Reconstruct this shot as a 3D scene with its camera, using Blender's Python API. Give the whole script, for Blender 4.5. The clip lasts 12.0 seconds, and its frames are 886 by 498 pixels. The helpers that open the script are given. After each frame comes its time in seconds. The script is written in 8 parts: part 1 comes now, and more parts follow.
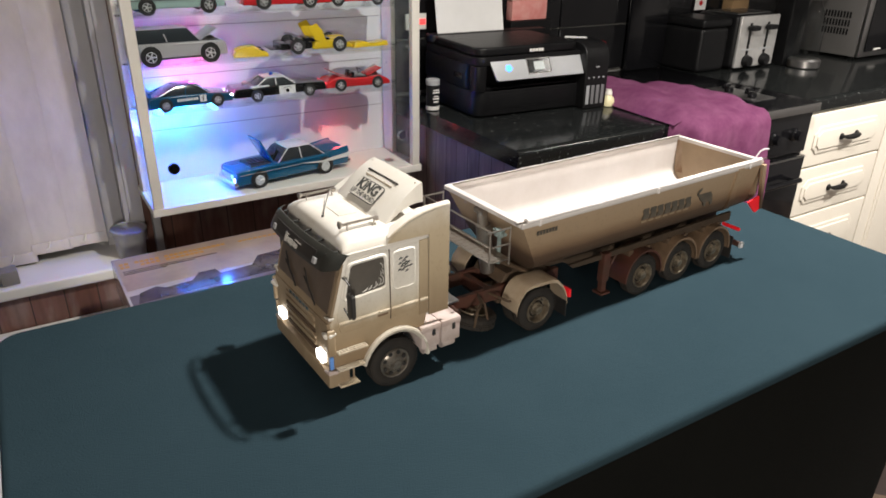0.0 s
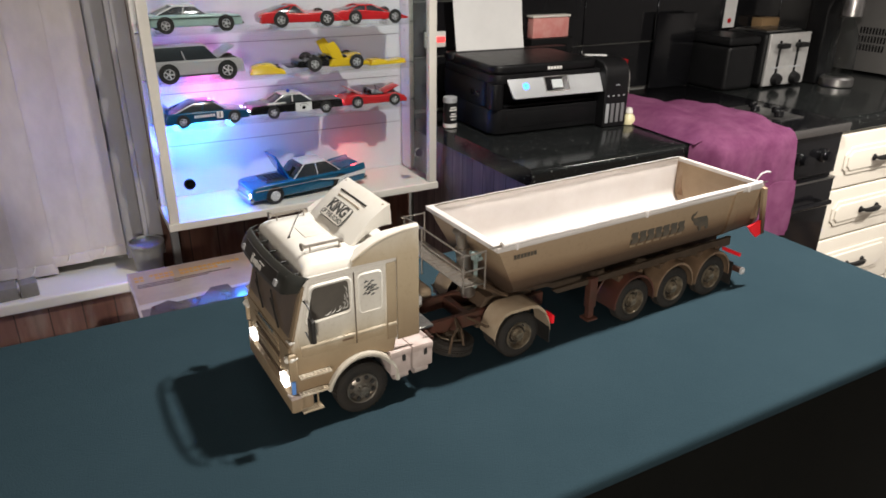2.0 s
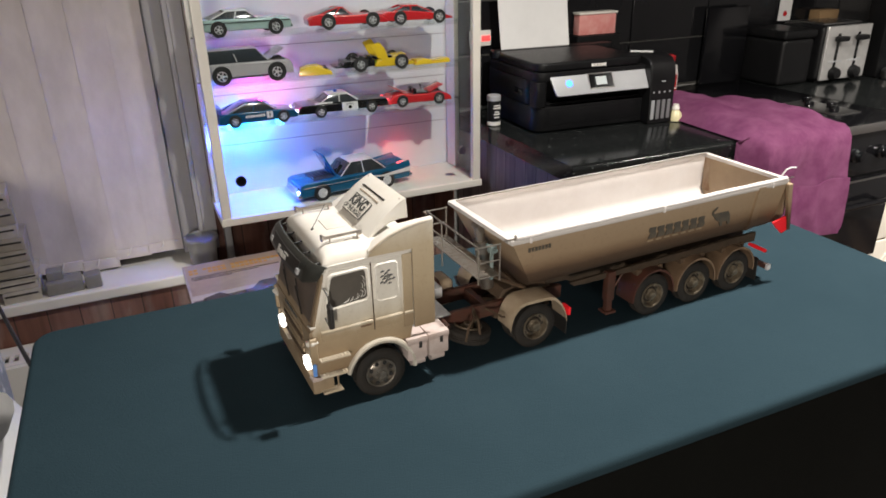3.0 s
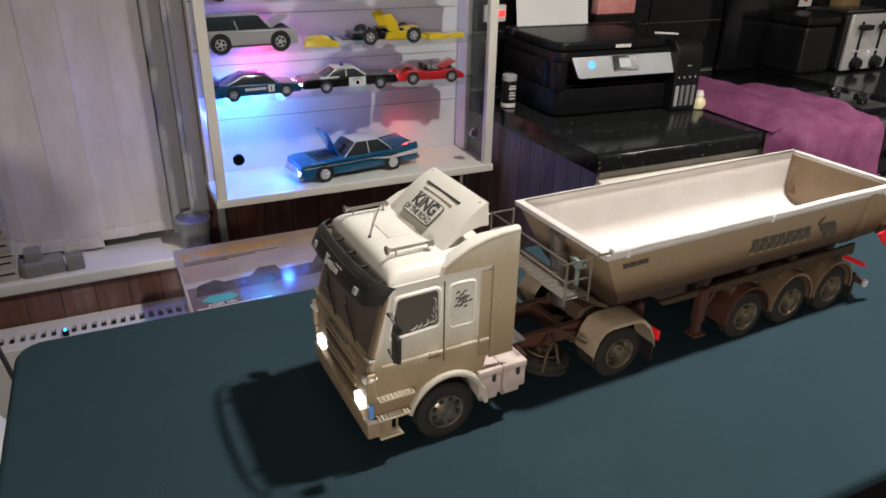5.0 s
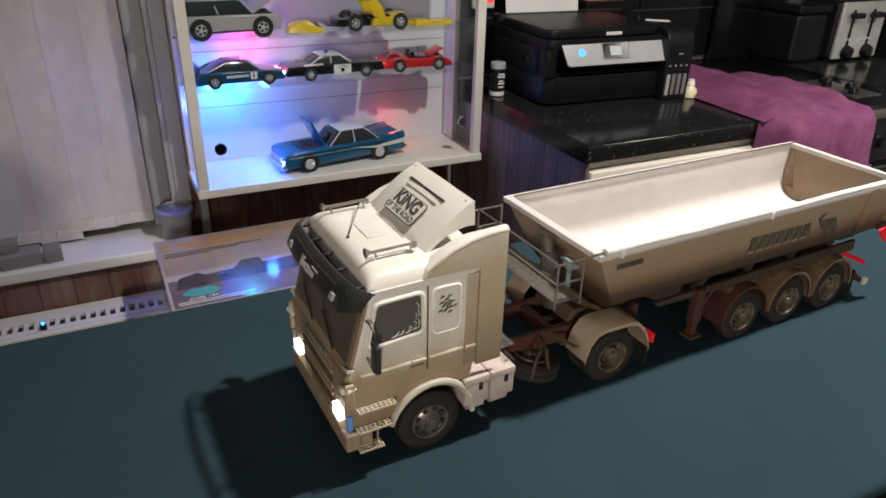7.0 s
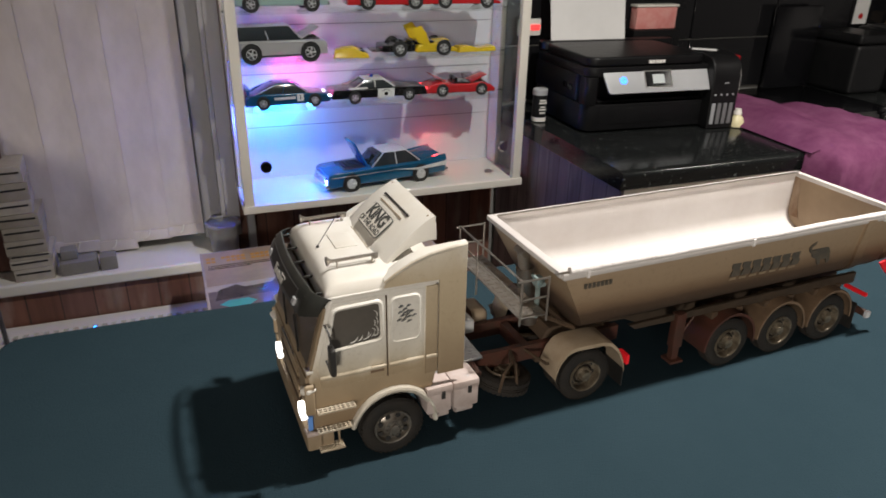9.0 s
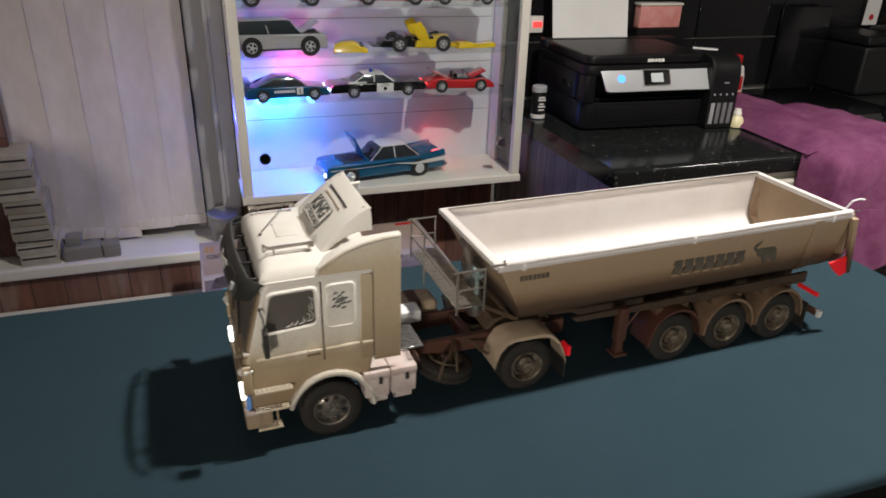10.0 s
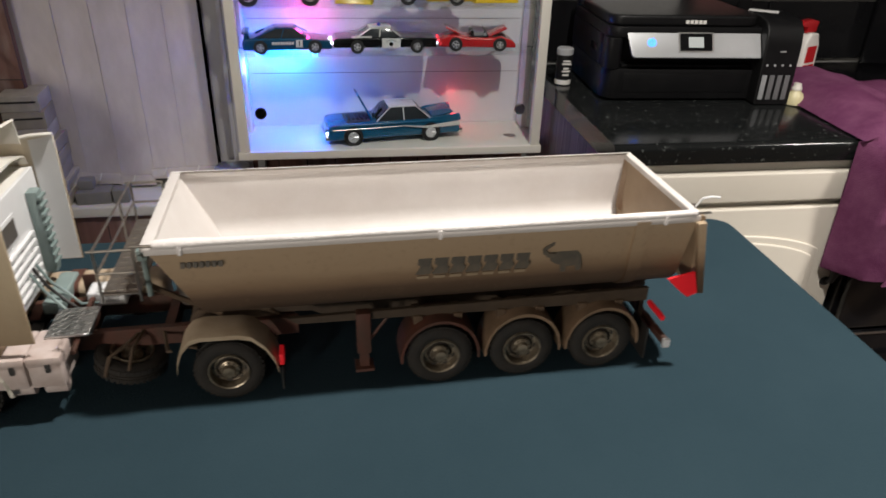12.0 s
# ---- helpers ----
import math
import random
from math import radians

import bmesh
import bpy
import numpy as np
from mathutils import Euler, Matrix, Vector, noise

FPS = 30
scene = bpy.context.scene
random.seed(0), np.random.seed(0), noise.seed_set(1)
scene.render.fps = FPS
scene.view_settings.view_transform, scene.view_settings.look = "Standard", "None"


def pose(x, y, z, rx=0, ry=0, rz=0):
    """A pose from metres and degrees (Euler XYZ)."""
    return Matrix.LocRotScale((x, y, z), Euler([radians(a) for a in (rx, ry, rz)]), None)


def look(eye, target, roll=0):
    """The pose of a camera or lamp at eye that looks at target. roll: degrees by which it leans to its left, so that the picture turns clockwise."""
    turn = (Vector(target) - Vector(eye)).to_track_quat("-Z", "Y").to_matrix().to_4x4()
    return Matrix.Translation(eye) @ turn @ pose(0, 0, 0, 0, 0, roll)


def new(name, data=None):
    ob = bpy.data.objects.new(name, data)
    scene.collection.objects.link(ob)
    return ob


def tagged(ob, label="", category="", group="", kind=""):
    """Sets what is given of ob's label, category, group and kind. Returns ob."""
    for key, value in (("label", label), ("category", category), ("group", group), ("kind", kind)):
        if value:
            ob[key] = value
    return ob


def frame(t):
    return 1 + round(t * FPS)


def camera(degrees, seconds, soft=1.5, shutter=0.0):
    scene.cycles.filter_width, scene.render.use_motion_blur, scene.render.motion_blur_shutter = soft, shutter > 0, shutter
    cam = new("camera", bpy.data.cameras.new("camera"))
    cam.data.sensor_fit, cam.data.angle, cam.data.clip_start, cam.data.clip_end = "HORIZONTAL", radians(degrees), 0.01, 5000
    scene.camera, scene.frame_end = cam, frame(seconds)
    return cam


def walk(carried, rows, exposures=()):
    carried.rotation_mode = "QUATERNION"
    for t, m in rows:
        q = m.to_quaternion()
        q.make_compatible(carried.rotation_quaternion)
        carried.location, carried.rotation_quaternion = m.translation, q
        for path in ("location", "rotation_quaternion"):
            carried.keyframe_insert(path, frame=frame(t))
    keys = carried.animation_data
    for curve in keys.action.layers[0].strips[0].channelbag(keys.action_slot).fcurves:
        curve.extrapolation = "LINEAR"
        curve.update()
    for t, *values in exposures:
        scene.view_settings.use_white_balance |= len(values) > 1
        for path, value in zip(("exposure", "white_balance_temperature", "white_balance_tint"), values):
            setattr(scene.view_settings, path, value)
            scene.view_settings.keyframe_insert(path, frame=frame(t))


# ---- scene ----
cam = camera(64.8, 12.0, soft=1.7, shutter=0.4)
PATH = [
    (0, (-0.213, -0.413, 1.362), (0.741, 1.129, 0.519), 0.9),
    (0.5, (-0.212, -0.417, 1.365), (0.75, 1.114, 0.509), 1.1),
    (1, (-0.203, -0.419, 1.368), (0.766, 1.122, 0.539), 1.1),
    (1.5, (-0.188, -0.415, 1.363), (0.754, 1.145, 0.54), 1.2),
    (2, (-0.163, -0.424, 1.362), (0.716, 1.183, 0.559), 0.5),
    (2.5, (-0.142, -0.443, 1.364), (0.647, 1.201, 0.542), -0.8),
    (3, (-0.146, -0.461, 1.368), (0.59, 1.214, 0.561), -1.1),
    (3.5, (-0.15, -0.472, 1.369), (0.563, 1.22, 0.575), -0.4),
    (5.5, (-0.169, -0.313, 1.344), (0.637, 1.291, 0.462), 1.7),
    (6, (-0.163, -0.315, 1.344), (0.657, 1.279, 0.457), 1.9),
    (6.5, (-0.158, -0.312, 1.342), (0.655, 1.284, 0.451), 1.8),
    (8.5, (-0.117, -0.34, 1.35), (0.599, 1.312, 0.479), 1.1),
    (9, (-0.104, -0.357, 1.347), (0.544, 1.342, 0.513), 1.2),
    (9.5, (-0.094, -0.376, 1.352), (0.469, 1.35, 0.513), 1.5),
    (10, (-0.059, -0.391, 1.353), (0.537, 1.32, 0.506), 1.7),
    (10.5, (-0.011, -0.348, 1.34), (0.573, 1.332, 0.425), 2.4),
    (11, (0.039, -0.311, 1.335), (0.526, 1.384, 0.391), -0.4),
    (11.5, (0.15, -0.335, 1.323), (0.496, 1.382, 0.359), 1.7),
    (12, (0.231, -0.354, 1.323), (0.491, 1.392, 0.383), 1.5),
]
walk(cam, [(t, look(eye, target, roll)) for t, eye, target, roll in PATH], exposures=[(0, 0.44), (3.0, 0.38), (3.7, 0.34), (5.5, 0.04), (9.5, 0.03), (10.5, 0.0), (12, -0.13)])

# ---- light ----
world = bpy.data.worlds.new("night_room")
world.use_nodes = True
scene.world = world
world.node_tree.nodes["Background"].inputs[0].default_value = (0.75, 0.85, 1.0, 1)
world.node_tree.nodes["Background"].inputs[1].default_value = 0.002


def spot_lamp(name, place, radius, watts, colour, cone=164, blend=0.12):
    """A ceiling lamp whose shade throws its light downwards in a cone."""
    data = bpy.data.lights.new(name, "SPOT")
    data.shadow_soft_size, data.energy, data.color = radius, watts, colour
    data.spot_size, data.spot_blend = radians(cone), blend
    ob = new(name, data)
    ob.location = place
    return ob


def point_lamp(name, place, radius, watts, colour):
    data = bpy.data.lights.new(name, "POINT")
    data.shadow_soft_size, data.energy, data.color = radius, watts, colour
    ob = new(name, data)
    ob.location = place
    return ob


spot_lamp("ceiling_spot", (0.62, -0.03, 2.20), 0.030, 104.0, (1.0, 0.95, 0.89), 150, 0.9).rotation_euler = (0, radians(-10), 0)
spot_lamp("kitchen_spot", (2.35, -0.45, 2.30), 0.12, 210.0, (1.0, 0.94, 0.87), 116, 0.4)
# Added fill behind the camera for the lorry's near side; no known source
point_lamp("low_fill_lamp", (-0.95, -2.15, 1.40), 0.16, 88.0, (1.0, 0.92, 0.82))

# ---- levels and planes, metres ----
TABLE_Z = 1.024
WALL_Y = 1.34
COUNTER_Z = 0.92
COUNTER_Y = 0.74
SILL_Z = 0.615
CEILING_Z = 2.4


# ---- materials ----
def material(name, colour, rough=0.5, metal=0.0, second=None, scale=20.0, amount=0.5, bump=0.0, bump_scale=200.0,
             specular=0.5, coat=0.0, stretch=(1, 1, 1), contrast=(0.35, 0.65)):
    """A surface of two colours that mix by noise at two sizes, with fine relief."""
    m = bpy.data.materials.new(name)
    m.use_nodes = True
    nt = m.node_tree
    p = nt.nodes["Principled BSDF"]
    p.inputs["Roughness"].default_value = rough
    p.inputs["Metallic"].default_value = metal
    p.inputs["Specular IOR Level"].default_value = specular
    p.inputs["Coat Weight"].default_value = coat
    tc = nt.nodes.new("ShaderNodeTexCoord")
    mp = nt.nodes.new("ShaderNodeMapping")
    mp.inputs["Scale"].default_value = stretch
    nt.links.new(tc.outputs["Object"], mp.inputs[0])
    if second is None:
        second = tuple(c * 0.8 for c in colour)
    n1 = nt.nodes.new("ShaderNodeTexNoise")
    n1.inputs["Scale"].default_value, n1.inputs["Detail"].default_value = scale, 6
    n1.inputs["Roughness"].default_value = 0.65
    nt.links.new(mp.outputs[0], n1.inputs["Vector"])
    ramp = nt.nodes.new("ShaderNodeValToRGB")
    ramp.color_ramp.elements[0].position, ramp.color_ramp.elements[1].position = contrast
    nt.links.new(n1.outputs["Fac"], ramp.inputs[0])
    mul = nt.nodes.new("ShaderNodeMath")
    mul.operation = "MULTIPLY"
    mul.inputs[1].default_value = amount
    nt.links.new(ramp.outputs[0], mul.inputs[0])
    mix = nt.nodes.new("ShaderNodeMix")
    mix.data_type = "RGBA"
    mix.inputs["A"].default_value, mix.inputs["B"].default_value = (*colour, 1), (*second, 1)
    nt.links.new(mul.outputs[0], mix.inputs["Factor"])
    nt.links.new(mix.outputs["Result"], p.inputs["Base Color"])
    mr = nt.nodes.new("ShaderNodeMapRange")
    mr.inputs["To Min"].default_value, mr.inputs["To Max"].default_value = max(0.02, rough - 0.08), min(1, rough + 0.1)
    nt.links.new(n1.outputs["Fac"], mr.inputs["Value"])
    nt.links.new(mr.outputs[0], p.inputs["Roughness"])
    if bump:
        n2 = nt.nodes.new("ShaderNodeTexNoise")
        n2.inputs["Scale"].default_value, n2.inputs["Detail"].default_value = bump_scale, 4
        nt.links.new(mp.outputs[0], n2.inputs["Vector"])
        b = nt.nodes.new("ShaderNodeBump")
        b.inputs["Strength"].default_value, b.inputs["Distance"].default_value = bump, 0.002
        nt.links.new(n2.outputs["Fac"], b.inputs["Height"])
        nt.links.new(b.outputs[0], p.inputs["Normal"])
    return m


def glass(name, colour=(0.95, 0.98, 1.0), rough=0.02):
    m = bpy.data.materials.new(name)
    m.use_nodes = True
    p = m.node_tree.nodes["Principled BSDF"]
    p.inputs["Base Color"].default_value = (*colour, 1)
    p.inputs["Roughness"].default_value = rough
    p.inputs["Transmission Weight"].default_value = 1.0
    p.inputs["IOR"].default_value = 1.45
    return m


def thin_glass(name, tint=(0.96, 0.985, 0.98), gloss=0.06):
    """A thin sheet: mostly clear, with a mirror share that grows at grazing angles."""
    m = bpy.data.materials.new(name)
    m.use_nodes = True
    nt = m.node_tree
    out = nt.nodes["Material Output"]
    nt.nodes.remove(nt.nodes["Principled BSDF"])
    clear = nt.nodes.new("ShaderNodeBsdfTransparent")
    clear.inputs[0].default_value = (*tint, 1)
    shine = nt.nodes.new("ShaderNodeBsdfGlossy")
    shine.inputs["Roughness"].default_value = 0.02
    lw = nt.nodes.new("ShaderNodeLayerWeight")
    power = nt.nodes.new("ShaderNodeMath")
    power.operation = "POWER"
    power.inputs[1].default_value = 4.0
    nt.links.new(lw.outputs["Facing"], power.inputs[0])
    fr = nt.nodes.new("ShaderNodeMapRange")
    fr.inputs["To Min"].default_value, fr.inputs["To Max"].default_value = gloss * 0.5, gloss * 9
    nt.links.new(power.outputs[0], fr.inputs["Value"])
    mix = nt.nodes.new("ShaderNodeMixShader")
    nt.links.new(fr.outputs[0], mix.inputs[0])
    nt.links.new(clear.outputs[0], mix.inputs[1])
    nt.links.new(shine.outputs[0], mix.inputs[2])
    nt.links.new(mix.outputs[0], out.inputs[0])
    return m


def glow(name, colour, strength):
    m = bpy.data.materials.new(name)
    m.use_nodes = True
    p = m.node_tree.nodes["Principled BSDF"]
    p.inputs["Base Color"].default_value = (*colour, 1)
    p.inputs["Emission Color"].default_value = (*colour, 1)
    p.inputs["Emission Strength"].default_value = strength
    return m


def planks(name, tones, board=0.07, length=0.9, rough=0.6, bump=0.3):
    """Printed rustic boards standing upright: each board has its own tone, with grain and scuffed pale paint."""
    m = bpy.data.materials.new(name)
    m.use_nodes = True
    nt = m.node_tree
    p = nt.nodes["Principled BSDF"]
    p.inputs["Roughness"].default_value = rough
    tc = nt.nodes.new("ShaderNodeTexCoord")
    mp = nt.nodes.new("ShaderNodeMapping")
    mp.inputs["Rotation"].default_value = (radians(90), 0, radians(90))
    nt.links.new(tc.outputs["Object"], mp.inputs[0])
    br = nt.nodes.new("ShaderNodeTexBrick")
    br.inputs["Scale"].default_value = 1.0
    br.inputs["Brick Width"].default_value, br.inputs["Row Height"].default_value = length, board
    br.inputs["Mortar Size"].default_value = 0.0012
    br.inputs["Color1"].default_value, br.inputs["Color2"].default_value = (0, 0, 0, 1), (1, 1, 1, 1)
    br.inputs["Mortar"].default_value = (0.02, 0.02, 0.02, 1)
    sep = nt.nodes.new("ShaderNodeSeparateXYZ")
    add = nt.nodes.new("ShaderNodeMath")
    add.operation = "ADD"
    com = nt.nodes.new("ShaderNodeCombineXYZ")
    nt.links.new(tc.outputs["Object"], sep.inputs[0])
    nt.links.new(sep.outputs[0], add.inputs[0])
    nt.links.new(sep.outputs[1], add.inputs[1])
    nt.links.new(sep.outputs[2], com.inputs[0])
    nt.links.new(add.outputs[0], com.inputs[1])
    nt.links.new(com.outputs[0], br.inputs["Vector"])
    ramp = nt.nodes.new("ShaderNodeValToRGB")
    ramp.color_ramp.elements[0].color = (*tones[0], 1)
    ramp.color_ramp.elements[1].color = (*tones[1], 1)
    for i, tone in enumerate(tones[2:]):
        e = ramp.color_ramp.elements.new((i + 1) / (len(tones) - 1))
        e.color = (*tone, 1)
    nt.links.new(br.outputs["Color"], ramp.inputs[0])
    grain = nt.nodes.new("ShaderNodeTexNoise")
    grain.inputs["Scale"].default_value, grain.inputs["Detail"].default_value = 18, 8
    gm = nt.nodes.new("ShaderNodeMapping")
    gm.inputs["Scale"].default_value = (0.35, 4, 1)
    nt.links.new(com.outputs[0], gm.inputs[0])
    nt.links.new(gm.outputs[0], grain.inputs["Vector"])
    scuff = nt.nodes.new("ShaderNodeTexNoise")
    scuff.inputs["Scale"].default_value, scuff.inputs["Detail"].default_value = 9, 5
    sm = nt.nodes.new("ShaderNodeMapping")
    sm.inputs["Scale"].default_value = (0.7, 2, 1)
    nt.links.new(com.outputs[0], sm.inputs[0])
    nt.links.new(sm.outputs[0], scuff.inputs["Vector"])
    sr = nt.nodes.new("ShaderNodeValToRGB")
    sr.color_ramp.elements[0].position, sr.color_ramp.elements[1].position = 0.52, 0.72
    nt.links.new(scuff.outputs["Fac"], sr.inputs[0])
    m1 = nt.nodes.new("ShaderNodeMix")
    m1.data_type, m1.blend_type = "RGBA", "MULTIPLY"
    gr = nt.nodes.new("ShaderNodeValToRGB")
    gr.color_ramp.elements[0].color, gr.color_ramp.elements[1].color = (0.35, 0.33, 0.32, 1), (1.25, 1.25, 1.25, 1)
    nt.links.new(grain.outputs["Fac"], gr.inputs[0])
    m1.inputs["Factor"].default_value = 1.0
    nt.links.new(ramp.outputs[0], m1.inputs["A"])
    nt.links.new(gr.outputs[0], m1.inputs["B"])
    m2 = nt.nodes.new("ShaderNodeMix")
    m2.data_type = "RGBA"
    m2.inputs["B"].default_value = (0.36, 0.29, 0.26, 1)
    mm = nt.nodes.new("ShaderNodeMath")
    mm.operation = "MULTIPLY"
    mm.inputs[1].default_value = 0.55
    nt.links.new(sr.outputs[0], mm.inputs[0])
    nt.links.new(mm.outputs[0], m2.inputs["Factor"])
    nt.links.new(m1.outputs["Result"], m2.inputs["A"])
    m3 = nt.nodes.new("ShaderNodeMix")
    m3.data_type = "RGBA"
    m3.inputs["B"].default_value = (0.03, 0.02, 0.018, 1)
    nt.links.new(br.outputs["Fac"], m3.inputs["Factor"])
    nt.links.new(m2.outputs["Result"], m3.inputs["A"])
    nt.links.new(m3.outputs["Result"], p.inputs["Base Color"])
    b = nt.nodes.new("ShaderNodeBump")
    b.inputs["Strength"].default_value, b.inputs["Distance"].default_value = bump, 0.002
    nt.links.new(grain.outputs["Fac"], b.inputs["Height"])
    nt.links.new(b.outputs[0], p.inputs["Normal"])
    return m


WOOD_PAPER = planks("rustic_board_wallpaper", [(0.15, 0.065, 0.045), (0.24, 0.12, 0.09), (0.31, 0.14, 0.095), (0.20, 0.10, 0.08)])
END_PAPER = planks("dark_board_wallpaper", [(0.17, 0.12, 0.125), (0.27, 0.20, 0.20), (0.22, 0.16, 0.165)], board=0.05)
CLOTH = material("slate_blue_cloth", (0.027, 0.049, 0.062), 0.9, second=(0.019, 0.037, 0.048), scale=6, bump=0.35, bump_scale=900, specular=0.04)
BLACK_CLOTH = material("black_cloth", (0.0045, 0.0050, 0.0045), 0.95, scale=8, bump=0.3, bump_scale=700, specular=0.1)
WHITE_PAINT = material("white_paint", (0.78, 0.76, 0.72), 0.45, second=(0.70, 0.67, 0.61), scale=5, amount=0.5)
CREAM_BOARD = material("cream_board", (0.74, 0.71, 0.64), 0.35, second=(0.66, 0.62, 0.55), scale=9, amount=0.6)
DOOR_WHITE = material("white_vinyl_door", (0.74, 0.69, 0.60), 0.4, second=(0.69, 0.63, 0.54), scale=7, amount=0.5)
# Unseen walls and ceiling are toned dark to cut light bounced into shadows
GREY_WALL = material("grey_wall_paint", (0.13, 0.125, 0.125), 0.8, scale=4, bump=0.1, bump_scale=300)
CEILING_PAINT = material("ceiling_paint", (0.4, 0.39, 0.375), 0.85, scale=3, bump=0.15, bump_scale=180)
FLOOR_WOOD = planks("floor_laminate", [(0.10, 0.07, 0.05), (0.16, 0.11, 0.08)], board=0.19, length=1.2, rough=0.4)
WORKTOP = material("black_granite_laminate", (0.010, 0.011, 0.011), 0.14, second=(0.17, 0.18, 0.17), scale=110, amount=0.8, contrast=(0.61, 0.70), specular=0.28)
BLACK_TILE = material("black_gloss_tile", (0.008, 0.008, 0.009), 0.12, second=(0.012, 0.012, 0.013), scale=6, specular=0.3)
GROUT = material("grey_grout", (0.24, 0.235, 0.22), 0.85, scale=60)
BLACK_PLASTIC = material("black_plastic", (0.006, 0.006, 0.0065), 0.40, second=(0.010, 0.010, 0.0105), scale=40, specular=0.28, bump=0.12, bump_scale=1500)
GLOSS_BLACK = material("gloss_black_plastic", (0.006, 0.006, 0.007), 0.12, scale=30)
GREY_PANEL = material("silver_grey_panel", (0.52, 0.53, 0.54), 0.38, metal=0.3, scale=30, amount=0.2)
CHROME = material("chrome", (0.75, 0.75, 0.76), 0.14, metal=1.0, second=(0.62, 0.61, 0.60), scale=60, amount=0.5)
BRUSHED = material("brushed_steel", (0.52, 0.51, 0.50), 0.32, metal=1.0, second=(0.42, 0.41, 0.40), scale=40, stretch=(1, 1, 12), amount=0.5)
SATIN = material("satin_polished_steel", (0.66, 0.65, 0.63), 0.30, metal=0.55, second=(0.40, 0.39, 0.38), scale=9, amount=0.7)
BLACK_IRON = material("black_iron", (0.012, 0.011, 0.011), 0.5, metal=0.4, scale=60, bump=0.3, bump_scale=500)
BLIND = material("grey_white_blind_fabric", (0.56, 0.505, 0.495), 0.85, second=(0.68, 0.62, 0.61), scale=9, amount=0.9, bump=0.2, bump_scale=600, stretch=(1.6, 1, 0.7))
FRAME_GREY = material("grey_window_frame", (0.42, 0.41, 0.43), 0.5, scale=10)
GREY_POT = material("grey_plastic_pot", (0.34, 0.34, 0.34), 0.55, second=(0.30, 0.30, 0.30), scale=20)
CABINET_GLASS = thin_glass("cabinet_glass")
SHELF_GLASS = thin_glass("shelf_glass", (0.965, 0.985, 0.98), 0.055)


# ---- mesh helpers ----
def shape():
    return bmesh.new()


def add_box(bm, x0, x1, y0, y1, z0, z1, bevel=0.0, seg=2):
    r = bmesh.ops.create_cube(bm, size=1.0)
    vs = r["verts"]
    bmesh.ops.scale(bm, vec=(x1 - x0, y1 - y0, z1 - z0), verts=vs)
    bmesh.ops.translate(bm, vec=((x0 + x1) / 2, (y0 + y1) / 2, (z0 + z1) / 2), verts=vs)
    if bevel:
        es = list({e for v in vs for e in v.link_edges})
        bmesh.ops.bevel(bm, geom=es, offset=bevel, segments=seg, affect="EDGES", profile=0.6)
    return bm


def add_prism(bm, outline, lo, hi, axis="y", bevel=0.0, seg=2):
    """A flat outline drawn out along an axis. axis y: outline in x, z; axis x: y, z; axis z: x, y."""
    def at(p, d):
        return {"y": (p[0], d, p[1]), "x": (d, p[0], p[1]), "z": (p[0], p[1], d)}[axis]
    a = [bm.verts.new(at(p, lo)) for p in outline]
    b = [bm.verts.new(at(p, hi)) for p in outline]
    faces = [bm.faces.new(a), bm.faces.new(b[::-1])]
    n = len(outline)
    for i in range(n):
        faces.append(bm.faces.new((a[i], b[i], b[(i + 1) % n], a[(i + 1) % n])))
    bmesh.ops.recalc_face_normals(bm, faces=faces)
    if bevel:
        es = list({e for f in faces[:2] for e in f.edges})
        bmesh.ops.bevel(bm, geom=es, offset=bevel, segments=seg, affect="EDGES", profile=0.6)
    return bm


def add_lathe(bm, profile, at=(0, 0, 0), axis="z", n=24, caps=True):
    """A turned form: profile is (radius, height along the axis)."""
    rings = []
    for r, h in profile:
        ring = []
        for i in range(n):
            a = 2 * math.pi * i / n
            u, v = r * math.cos(a), r * math.sin(a)
            p = {"z": (u, v, h), "y": (u, h, v), "x": (h, u, v)}[axis]
            ring.append(bm.verts.new((p[0] + at[0], p[1] + at[1], p[2] + at[2])))
        rings.append(ring)
    faces = []
    for r0, r1 in zip(rings, rings[1:]):
        for i in range(n):
            faces.append(bm.faces.new((r0[i], r0[(i + 1) % n], r1[(i + 1) % n], r1[i])))
    if caps and profile[0][0] > 1e-6:
        faces.append(bm.faces.new(rings[0][::-1]))
    if caps and profile[-1][0] > 1e-6:
        faces.append(bm.faces.new(rings[-1]))
    bmesh.ops.recalc_face_normals(bm, faces=faces)
    return bm


def add_tube(bm, points, radius, n=8, taper=None):
    """A round rod along points."""
    pts = [Vector(p) for p in points]
    rings = []
    for i, p in enumerate(pts):
        d = (pts[min(i + 1, len(pts) - 1)] - pts[max(i - 1, 0)]).normalized()
        side = d.cross(Vector((0, 0, 1)) if abs(d.z) < 0.95 else Vector((1, 0, 0))).normalized()
        up = side.cross(d)
        r = radius if taper is None else radius * taper[i]
        rings.append([bm.verts.new(p + r * (math.cos(2 * math.pi * k / n) * side + math.sin(2 * math.pi * k / n) * up)) for k in range(n)])
    faces = []
    for r0, r1 in zip(rings, rings[1:]):
        for k in range(n):
            faces.append(bm.faces.new((r0[k], r0[(k + 1) % n], r1[(k + 1) % n], r1[k])))
    faces += [bm.faces.new(rings[0][::-1]), bm.faces.new(rings[-1])]
    bmesh.ops.recalc_face_normals(bm, faces=faces)
    return bm


